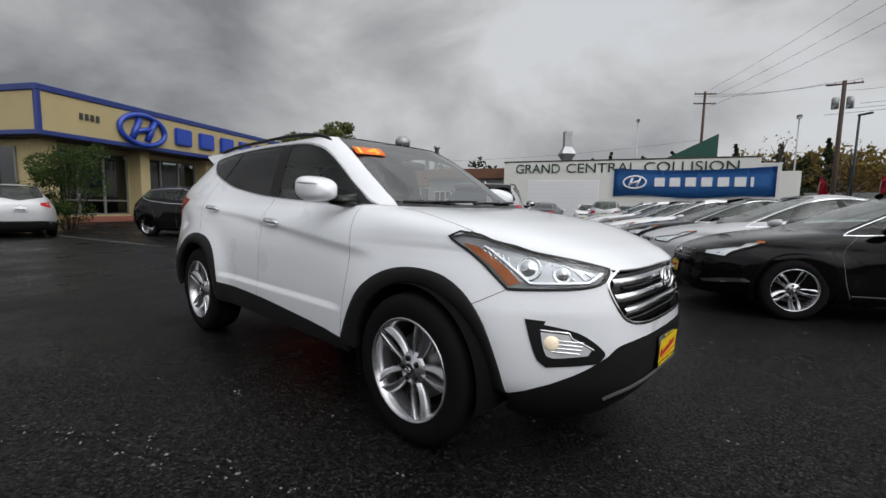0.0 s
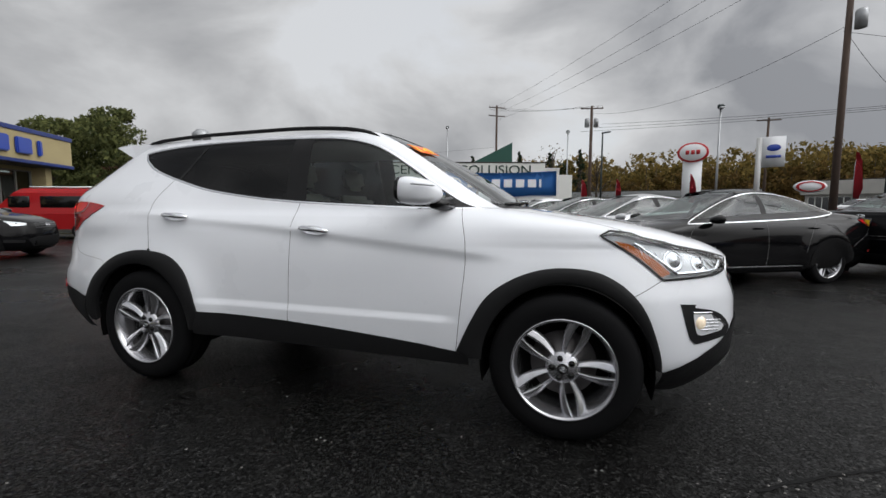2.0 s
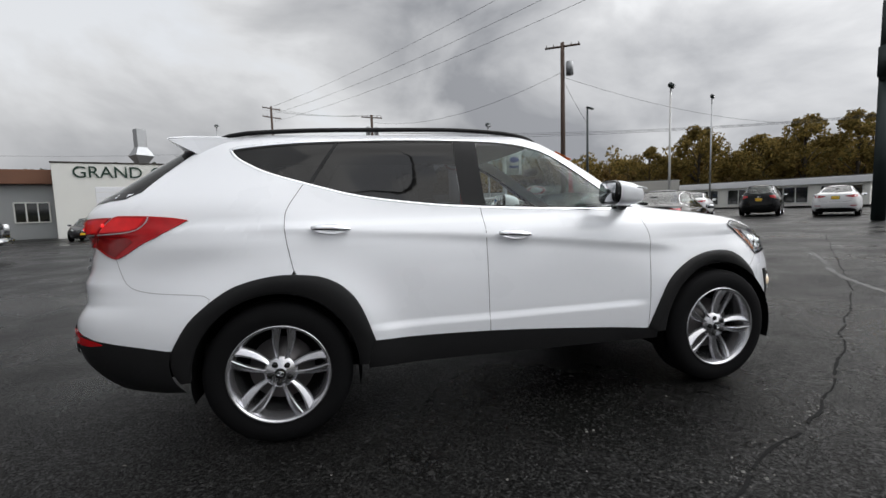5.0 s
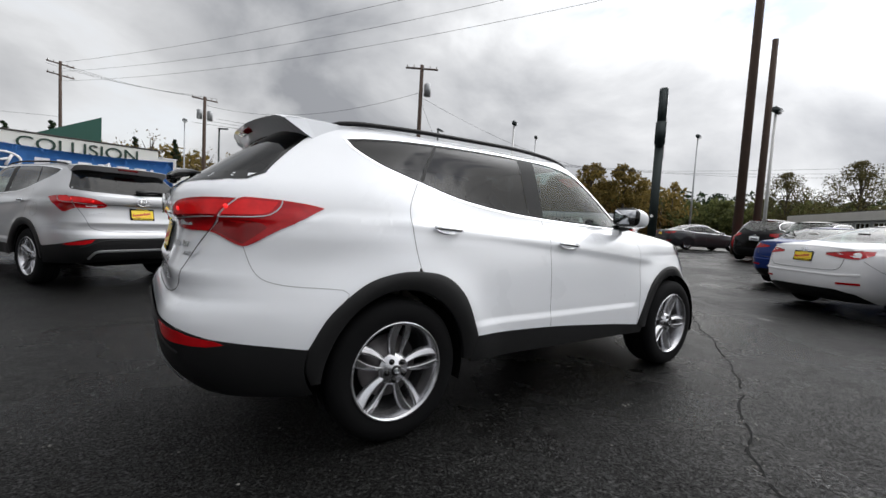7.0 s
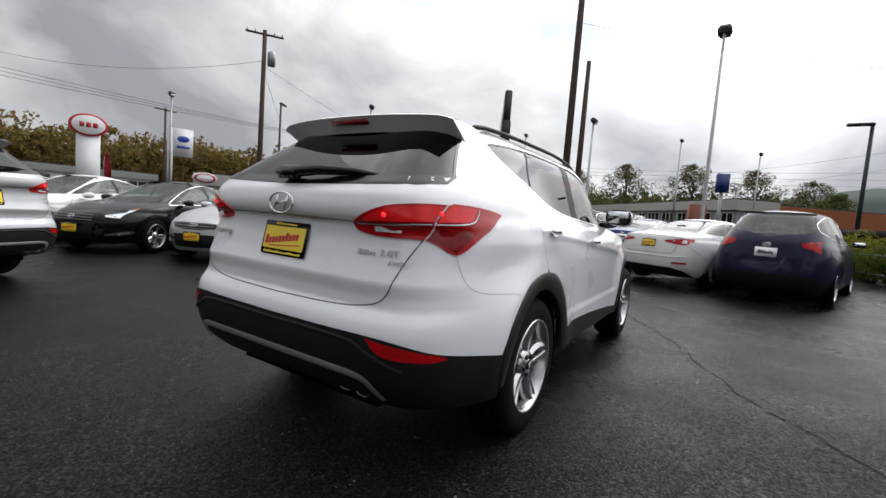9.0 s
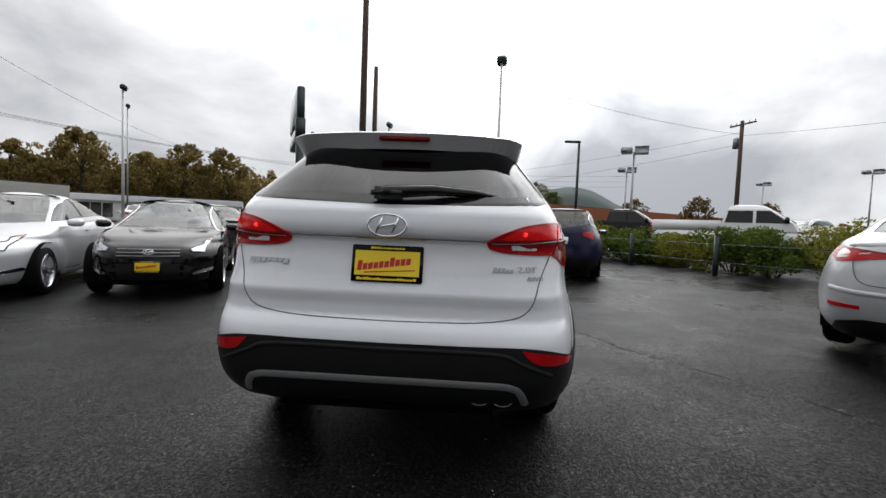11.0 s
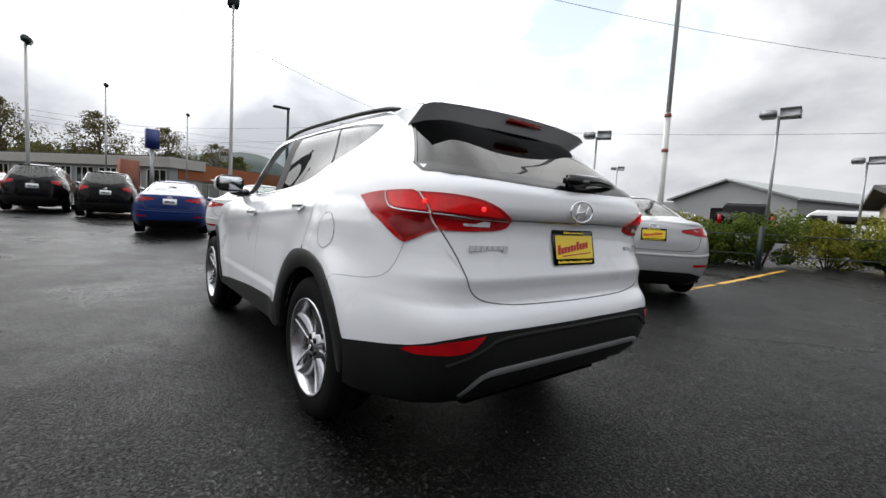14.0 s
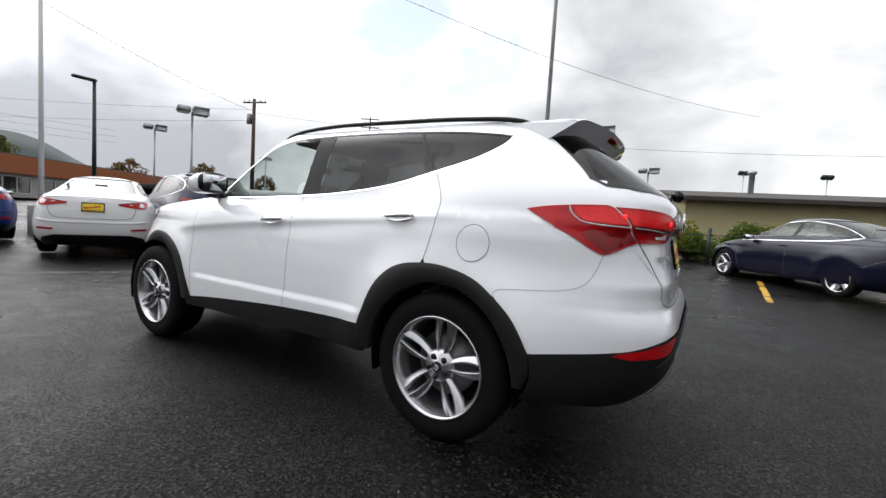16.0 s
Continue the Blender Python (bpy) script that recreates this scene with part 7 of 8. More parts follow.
# ---- the other cars ----
SEDAN = Shape(
    [(0.16, 0.76), (0.25, 0.84), (0.4, 0.873), (0.6, 0.885), (0.75, 0.875), (0.86, 0.852), (0.93, 0.825), (0.98, 0.785), (1.1, 0.725), (1.2, 0.665), (1.3, 0.60), (1.38, 0.535), (1.415, 0.47)],
    [(0.16, 2.18), (0.25, 2.28), (0.4, 2.345), (0.55, 2.34), (0.65, 2.31), (0.72, 2.24), (0.78, 2.08), (0.84, 1.85), (0.89, 1.56), (0.93, 1.28), (0.955, 1.10), (1.0, 0.98), (1.1, 0.74), (1.2, 0.48), (1.3, 0.20), (1.38, -0.02), (1.415, -0.14)],
    [(0.16, 3.2), (0.6, 3.2), (0.75, 3.0), (0.85, 4.0), (0.95, 5.0), (1.1, 4.0), (1.42, 3.5)],
    [(0.16, 2.15), (0.25, 2.3), (0.4, 2.43), (0.6, 2.465), (0.75, 2.46), (0.9, 2.44), (1.0, 2.41), (1.04, 2.33), (1.065, 2.08), (1.085, 1.86), (1.12, 1.72), (1.2, 1.5), (1.3, 1.2), (1.38, 0.92), (1.415, 0.76)],
    [(0.16, 5.0), (0.6, 6.0), (1.0, 6.0), (1.06, 6.0), (1.42, 4.0)],
    lambda x, z: sum(0.03 * np.exp(-((np.hypot(x - wx, z - 0.33) - 0.42) / 0.14) ** 2) * smooth(0.1, 0.35, z) for wx in (1.4, -1.4)),
    1.415, [(-0.78, 1.416), (-0.6, 1.445), (-0.35, 1.462), (-0.1, 1.458), (-0.02, 1.44)])
HATCH = Shape(
    [(0.18, 0.78), (0.25, 0.83), (0.4, 0.87), (0.6, 0.88), (0.8, 0.87), (0.95, 0.845), (1.02, 0.81), (1.1, 0.77), (1.25, 0.715), (1.4, 0.645), (1.48, 0.595), (1.54, 0.54)],
    [(0.18, 2.02), (0.3, 2.12), (0.5, 2.16), (0.7, 2.13), (0.8, 2.08), (0.86, 1.98), (0.91, 1.82), (0.96, 1.6), (1.0, 1.36), (1.03, 1.15), (1.06, 1.02), (1.1, 0.94), (1.25, 0.68), (1.4, 0.38), (1.48, 0.2), (1.54, 0.06)],
    [(0.2, 3.4), (0.7, 3.2), (0.85, 3.2), (0.95, 4.5), (1.05, 5.0), (1.2, 4.0), (1.55, 4.0)],
    [(0.18, 1.98), (0.3, 2.1), (0.5, 2.17), (0.75, 2.16), (1.0, 2.12), (1.08, 2.08), (1.2, 1.98), (1.35, 1.82), (1.48, 1.68), (1.54, 1.60)],
    [(0.2, 4.5), (0.6, 5.0), (1.55, 4.5)],
    lambda x, z: sum(0.03 * np.exp(-((np.hypot(x - wx, z - 0.33) - 0.42) / 0.14) ** 2) * smooth(0.1, 0.35, z) for wx in (1.3, -1.3)),
    1.54, [(-1.60, 1.542), (-1.2, 1.59), (-0.7, 1.605), (-0.3, 1.59), (0.06, 1.542)])


def paint(name, color, metal=0.0):
    return material(name, color, 0.3, metal, 0.4, 0.03, 3.0, spec=0.08)


PAINTS = {"black": material("black_car_paint", (0.003, 0.003, 0.0035), 0.12, 0.0, 0.25, 0.03, 3.0, spec=0.12), "silver": paint("silver_car_paint", (0.48, 0.485, 0.50), 0.35), "white": paint("white_car_paint", (0.78, 0.78, 0.79)),
          "navy": paint("navy_car_paint", (0.012, 0.012, 0.04)), "blue": paint("blue_car_paint", (0.012, 0.03, 0.14)), "grey": paint("grey_car_paint", (0.045, 0.045, 0.05), 0.3),
          "red": paint("red_car_paint", (0.32, 0.01, 0.012)), "violet": paint("deep_blue_car_paint", (0.012, 0.012, 0.16)), "green": paint("dark_green_car_paint", (0.010, 0.014, 0.011))}
GLASS_FAR = glass("sedan_window_glass", (0.34, 0.42, 0.39), 0.0, 1.48)


def build_car(color, kind, doors, dealer, detail, plate=True):
    """A saloon or hatchback: body shell, glasshouse, lamps, trim, wheels and seats."""
    sh = SEDAN if kind == "sedan" else HATCH
    sed = kind == "sedan"
    pm = PAINTS[color]
    car = thing("car", "", "car")
    wx, wz, ar = (1.4, 0.33, 0.385) if sed else (1.3, 0.33, 0.385)
    low = 0.20
    cow = (1.18, 0.944) if sed else (1.24, 1.018)
    if sed:
        belt = [(-1.62, 1.085), (-1.2, 1.02), (-0.6, 0.985), (0.2, 0.955), (0.98, 0.93)]
        upper = [(-1.62, 1.085), (-1.35, 1.20), (-1.0, 1.31), (-0.6, 1.375), (-0.3, 1.385), (0.0, 1.345), (0.35, 1.215), (0.70, 1.06), (0.98, 0.93)]
        glass_low, glass_top, deck = [(0.0, 1.098), (0.4, 1.105), (0.56, 1.13)], [(0.56, 1.13), (0.50, 1.28), (0.44, 1.395)], (0.66, 1.09)
        screen = [(0.36, 1.40), (0.52, 1.22), (0.63, 1.02), (0.66, 0.975)]
        pill = -0.28
        tl = [(0.90, 0.86), (0.30, 1.0)]
    else:
        belt = [(-1.72, 1.22), (-1.3, 1.12), (-0.6, 1.055), (0.2, 1.03), (1.0, 1.01)]
        upper = [(-1.72, 1.22), (-1.62, 1.36), (-1.2, 1.475), (-0.6, 1.515), (-0.2, 1.505), (0.1, 1.43), (0.45, 1.27), (0.75, 1.13), (1.0, 1.01)]
        glass_low, glass_top, deck = [(0.0, 1.10), (0.4, 1.11), (0.58, 1.14)], [(0.58, 1.14), (0.55, 1.3), (0.49, 1.5)], (0.70, 1.12)
        screen = [(0.45, 1.52), (0.56, 1.3), (0.66, 1.1), (0.69, 1.06)]
        pill = -0.2
    bl, up = spline(belt, 0.05), spline(upper, 0.05)

    def on(path, x0, x1):
        xs = np.array(path)
        inner = [tuple(p) for p in path if min(x0, x1) < p[0] < max(x0, x1)]
        ends = [(x, float(np.interp(x, xs[:, 0], xs[:, 1]))) for x in (min(x0, x1), max(x0, x1))]
        run = [ends[0], *inner, ends[1]]
        return [sh.s(x, z) for x, z in (run if x0 < x1 else run[::-1])]

    def arch(x):
        return [sh.s(x + ar * math.cos(t), max(low, wz + ar * 1.03 * math.sin(t))) for t in np.linspace(math.radians(200), math.radians(-20), 26)]

    under = [(-math.pi / 2, low)] + straight([sh.b(0.3, low), sh.b(0.7, low), sh.s(-wx - ar - 0.05, low)], 0.1) + arch(-wx) + arch(wx) + straight([sh.s(wx + ar + 0.05, low), sh.a(0.6, low), sh.a(0.3, low)], 0.1) + [(math.pi / 2, low)]
    cowl = spline([(math.pi / 2, cow[1]), sh.t(cow[0] - 0.06, 0.35), sh.t(cow[0] - 0.2, 0.62), sh.s(belt[-1][0], belt[-1][1])], 0.06)
    back = spline([sh.s(*belt[0]), sh.b(*deck), sh.b(0.58, glass_low[-1][1] - 0.006), sh.b(0.3, glass_low[1][1] - 0.003), (-math.pi / 2, glass_low[0][1])], 0.06)
    patch("body", sh, under + cowl + on(bl, belt[-1][0], belt[0][0])[1:] + back[1:], pm, car, 0, 0, 0, dx=0.12, zs=np.r_[0.2:0.75:0.06, 0.75:1.1:0.012, 1.1:1.3:0.05])
    top = sh.top
    ws = [sh.a(y, z) for y, z in screen]
    for side in (1, -1):
        rim = ([sh.s(*belt[0])] + [sh.b(*deck)] + [sh.b(y, z) for y, z in spline(glass_top, 0.06)] + straight([sh.b(glass_top[-1][0], top), sh.s(-0.5, top), sh.s(-0.2, top), ws[0]], 0.08) + spline(ws, 0.05)[1:]
               + on(up, belt[-1][0], belt[0][0])[:-1])
        patch("side_frame", sh, rim, pm, car, side, 0, 0, dx=0.12, dz=0.08)
        patch("front_side_glass", sh, on(bl, pill + 0.04, belt[-1][0] - 0.1) + on(up, belt[-1][0] - 0.12, pill + 0.04), GLASS_FAR, car, side, -0.005, dx=0.2, dz=0.1)
        patch("pillar", sh, on(bl, pill - 0.04, pill + 0.04) + on(up, pill + 0.04, pill - 0.04), CLADDING, car, side, -0.003, dx=0.2, dz=0.1)
        patch("rear_side_glass", sh, on(bl, belt[0][0] + 0.02, pill - 0.04) + on(up, pill - 0.04, belt[0][0] + 0.02), GLASS_FAR, car, side, -0.005, dx=0.2, dz=0.1)
        loop = on(bl, belt[-1][0], belt[0][0]) + on(up, belt[0][0], belt[-1][0])[1:]
        ribbon("window_trim", sh, loop, 0.016, CHROME, car, side, 0.0, 0.004)
        seams = [[(belt[-1][0] - 0.12, belt[-1][1]), (1.0, 0.75), (0.97, 0.45), (0.9, 0.27)], [(pill, float(np.interp(pill, *np.array(bl).T))), (pill, 0.27)]]
        if doors == 4:
            seams.append([(-1.32, 1.04 if sed else 1.12), (-1.12, 0.9), (-1.0, 0.7), (-0.93, 0.5)])
        for line in seams:
            ribbon("seam", sh, [sh.s(x, z) for x, z in spline(line, 0.05)], 0.006, SEAM, car, side, 0.001)
        ribbon("sill_strip", sh, [sh.s(x, 0.30) for x in np.linspace(-0.9, 0.9, 24)], 0.02, CHROME if sed and dealer and doors == 4 and detail > 30 else CLADDING, car, side, 0.002, 0.004)
        for hx in ((-0.12, -1.08) if doors == 4 else (-0.2,)):
            h = part("door_handle", box_bm((-0.09, -0.013, 0.004), (0.09, 0.013, 0.03), 0.010), pm, car)
            h.matrix_basis = on_body(sh, sh.s(hx, 0.86 if sed else 0.93), side)
        if sed:
            lamp = [sh.s(-2.03, 0.985), sh.s(-2.22, 0.985), sh.b(0.68, 0.985), sh.b(0.34, 0.93), sh.b(0.345, 0.905), sh.b(0.60, 0.865), sh.s(-2.30, 0.86), sh.s(-2.10, 0.93)]
            head = [sh.s(1.62, 0.83), sh.s(1.80, 0.80), sh.a(0.62, 0.755), sh.a(0.47, 0.70), sh.a(0.50, 0.655), sh.a(0.64, 0.64), sh.s(1.95, 0.69), sh.s(1.75, 0.77)]
            fog = [sh.a(0.72, 0.42), sh.a(0.5, 0.36), sh.a(0.52, 0.33), sh.a(0.74, 0.38)]
        else:
            lamp = [sh.s(-1.90, 1.06), sh.b(0.70, 1.07), sh.b(0.44, 1.03), sh.b(0.46, 0.96), sh.b(0.66, 0.90), sh.s(-1.98, 0.88)]
            head = [sh.s(1.50, 0.93), sh.a(0.66, 0.86), sh.a(0.46, 0.80), sh.a(0.50, 0.74), sh.a(0.66, 0.73), sh.s(1.76, 0.78)]
            fog = [sh.a(0.72, 0.44), sh.a(0.55, 0.42), sh.a(0.55, 0.36), sh.a(0.72, 0.38)]
        t = patch("tail_lamp", sh, straight(lamp + lamp[:1], 0.05)[:-1], RED_LENS, car, side, 0.006, 0.02, "red tail lamp", dx=0.15, dz=0.08)
        ribbon("lamp_line", sh, straight([lamp[2 if sed else 1], lamp[3 if sed else 2]], 0.05), 0.014, RED_DARK, t, side, 0.008)
        hd = patch("headlamp", sh, straight(head + head[:1], 0.05)[:-1], REFLECTOR, car, side, 0.004, 0.02, "clear headlamp", dx=0.15, dz=0.08)
        patch("headlamp_lens", sh, straight(head + head[:1], 0.05)[:-1], GLASS_LENS, hd, side, 0.012, 0, dx=0.15, dz=0.08)
        ribbon("headlamp_edge", sh, straight(head + head[:1], 0.05), 0.016, GLOSS_BLACK, hd, side, 0.012, 0.001)
        a, b = np.array(head[0]), np.array(head[-1])
        ribbon("amber_corner", sh, straight([tuple(a * 0.8 + b * 0.2), tuple(0.5 * a + 0.5 * np.array(head[1]))], 0.03), 0.03, AMBER, hd, side, 0.013)
        patch("fog_trim", sh, straight(fog + fog[:1], 0.05)[:-1], CHROME if sed else CLADDING, car, side, 0.006, 0.01, dx=0.15, dz=0.08)
        mir = part("door_mirror", mirror_bm(0.09, 0.105, 0.062, -0.07), pm, car)
        mir.matrix_basis = pose(0.66 if sed else 0.72, -side * 0.93, 1.0 if sed else 1.08, 0, 0, 10 * side)
        part("mirror_glass", box_bm((-0.076, -0.08, -0.042), (-0.068, 0.08, 0.042), 0.003), CHROME, mir)
        for x in (wx, -wx):
            bm = bmesh.new()
            rows = [[bm.verts.new((x + (ar + 0.005) * math.cos(q), -side * y, wz + (ar + 0.012) * math.sin(q))) for q in np.linspace(math.radians(-20), math.radians(200), 20)] for y in (0.5, 0.86)]
            for k in range(19):
                bm.faces.new((rows[0][k], rows[0][k + 1], rows[1][k + 1], rows[1][k]))
            bm.faces.new(rows[0])
            part("wheel_well", bm, DARK, car)
            make_wheel(car, pose(x, -side * 0.755, wz, 0, 25 if x > 0 else 60, 0 if side > 0 else 180), 0.332, 0.232, 0.105, 5, not (doors == 2), detail)
    patch("windscreen", sh, cowl[:-1] + [(p[0], p[1]) for p in spline(ws, 0.05)[::-1]] + [(math.pi / 2, screen[0][1])], GLASS_CLEAR if detail > 30 else GLASS_FAR, car, 0, -0.003, dx=0.2, dz=0.06)
    patch("rear_window", sh, [sh.b(y, z) for y, z in spline(glass_low, 0.08)] + [sh.b(y, z) for y, z in spline(glass_top, 0.06)][1:] + [(-math.pi / 2, glass_top[-1][1])], GLASS_FAR, car, 0, -0.003, dx=0.2, dz=0.06)
    # roof
    phis = np.linspace(-math.pi / 2, math.pi / 2, 33)
    e = sh.xyz(phis, np.full(33, top), 1)
    mid = (sh.f(top) - sh.r(top)) / 2
    base = [tuple(p) for p in e] + [(p[0], -p[1], p[2]) for p in e[::-1][1:-1]]
    n, rings = len(base), []
    for r in np.linspace(1, 0.04, 9):
        rings.append([(mid + (x - mid) * r, y * r, top + (float(sh.crown(mid + (x - mid) * r)) - top) * (1 - r ** 2.4)) for x, y, z in base])
    verts = [p for ring in rings for p in ring]
    faces = [(i * n + k, i * n + (k + 1) % n, (i + 1) * n + (k + 1) % n, (i + 1) * n + k) for i in range(8) for k in range(n)] + [tuple(range(8 * n, 9 * n))]
    part("roof", (verts, [], faces), pm, car)
    # grille, lower grille, rear valance, plates
    gz = (0.70, 0.60) if sed else (0.80, 0.70)
    gr = patch("grille", sh, [sh.a(0.0, gz[0]), sh.a(0.25, gz[0]), sh.a(0.45, gz[0] - 0.015), sh.a(0.36, gz[1]), sh.a(0.15, gz[1] - 0.02), sh.a(0.0, gz[1] - 0.02)], GLOSS_BLACK, car, 0, 0.003, 0.0, dx=0.15, dz=0.05)
    for side in (1, -1):
        for z in np.linspace(gz[0] - 0.012, gz[1], 3):
            ribbon("grille_bar", sh, [sh.a(y, z) for y in np.linspace(0, 0.36, 10)], 0.012, DARK_CHROME, gr, side, 0.006, 0.004)
    oval_emblem(gr, on_body(sh, (math.pi / 2 - 0.001, gz[0] - 0.05), 1, 0.006), 0.06, 0.034)
    patch("lower_grille", sh, [sh.a(0.0, 0.50), sh.a(0.35, 0.50), sh.a(0.52, 0.44), sh.a(0.42, 0.28), sh.a(0.0, 0.27)], CLADDING, car, 0, 0.004, 0.0, dx=0.15, dz=0.06)
    patch("rear_valance", sh, [sh.b(0.0, 0.39), sh.b(0.5, 0.39), sh.b(0.68, 0.34), sh.b(0.72, low), sh.b(0.0, low)], CLADDING, car, 0, 0.005, 0.0, dx=0.15, dz=0.06)
    if kind != "sedan":
        patch("rear_bumper_trim", sh, [sh.b(0.0, 0.5)] + straight([sh.b(0.5, 0.5), sh.b(0.7, 0.48), sh.s(-1.75, 0.46), sh.s(-1.75, 0.25), sh.b(0.6, 0.25), sh.b(0.0, 0.25)], 0.08), CLADDING, car, 0, 0.006, 0.0, dx=0.15, dz=0.06)
    if plate:
        pz = 0.86 if sed else 0.84
        if dealer:
            dealer_card(car, on_body(sh, (-math.pi / 2 + 0.001, pz), 1, 0.006), "rear_plate_card")
            dealer_card(car, on_body(sh, (math.pi / 2 - 0.001, 0.46), 1, 0.010), "front_plate_card")
        else:
            pl = part("number_plate", box_bm((-0.155, -0.078, 0), (0.155, 0.078, 0.008), 0.004), PAINT_WHITE, car)
            pl.matrix_basis = on_body(sh, (-math.pi / 2 + 0.001, pz), 1, 0.006)
            script_bars(pl, 0.22, 0.06, CABIN_DARK, pose(0, 0, 0.008), 6, 0.001, 2)
    if sed:
        for side in (1, -1):
            ribbon("boot_seam", sh, [sh.b(y, z) for y, z in spline([(0.0, 0.665), (0.40, 0.67), (0.53, 0.70), (0.575, 0.78), (0.585, 0.86)], 0.03)], 0.008, SEAM, car, side, 0.001)
            ribbon("boot_lip", sh, [sh.b(y, 1.022 - 0.02 * (y / 0.6) ** 2) for y in np.linspace(0, 0.62, 16)], 0.035, pm, car, side, 0.0, 0.022)
            ribbon("bumper_step", sh, [sh.b(y, z) for y, z in spline([(0.0, 0.60), (0.5, 0.605), (0.74, 0.63)], 0.04)], 0.045, pm, car, side, 0.0, 0.014)
            ribbon("bumper_seam", sh, [sh.s(x, z) for x, z in spline([(-1.80, 0.58), (-1.95, 0.66), (-2.12, 0.74), (-2.25, 0.84)], 0.04)], 0.006, SEAM, car, side, 0.001)
            patch("bumper_reflector", sh, straight([sh.b(0.52, 0.50), sh.b(0.74, 0.51), sh.b(0.74, 0.475), sh.b(0.52, 0.47), sh.b(0.52, 0.50)], 0.05)[:-1], RED_LENS, car, side, 0.006, 0.006, "red bumper reflector", dx=0.15, dz=0.08)
    oval_emblem(car, on_body(sh, (-math.pi / 2 + 0.001, 0.965), 1, 0.004), 0.055, 0.032)
    part("underbody", box_bm((-2.0, -0.5, 0.17), (1.95, 0.5, 0.5), 0.05), DARK, car)
    part("cabin_floor", box_bm((-1.5, -0.70, 0.45), (0.95, 0.70, 0.62)), CABIN_DARK, car)
    part("dashboard", box_bm((0.6, -0.68, 0.62), (1.0, 0.68, 0.93 if sed else 1.0), 0.06), CABIN_DARK, car)
    for y in (-0.36, 0.36):
        seat_into(car, pose(-0.05, y, 0.5 if sed else 0.56) @ Matrix.Diagonal((1, 1, 0.9, 1)), 0.5, CABIN_DARK if color in ("black", "red") else SEAT_CLOTH)
    seat_into(car, pose(-0.85, 0, 0.5 if sed else 0.56) @ Matrix.Diagonal((1, 1, 0.85, 1)), 1.2, CABIN_DARK if color in ("black", "red") else SEAT_CLOTH)
    steering_into(car, pose(0.42, 0.36, 0.85 if sed else 0.92, 0, 25, 0))
    return car


CARS, RECOLOURED = {}, {}


def make_car(label, color, m, kind="sedan", doors=4, dealer=True, scale=1.0, detail=28):
    """A car of a kind: built once, then copied and painted."""
    fine = 40 if detail > 30 else 20
    key = (kind, doors, dealer, fine)
    m = m @ Matrix.Diagonal((scale, scale, scale, 1))
    if key not in CARS:
        CARS[key] = build_car(color, kind, doors, dealer, fine), color
        car = CARS[key][0]
    else:
        first, was = CARS[key]
        car = copy_thing(first, m)
        if "group" in car:
            del car["group"]
        if color != was:
            for ob in car.children_recursive:
                if ob.type == "MESH" and ob.data.materials[0] == PAINTS[was]:
                    k = (ob.data.name, color)
                    if k not in RECOLOURED:
                        RECOLOURED[k] = ob.data.copy()
                        RECOLOURED[k].materials[0] = PAINTS[color]
                    ob.data = RECOLOURED[k]
    car.matrix_basis = m
    return tagged(car, label, "car")


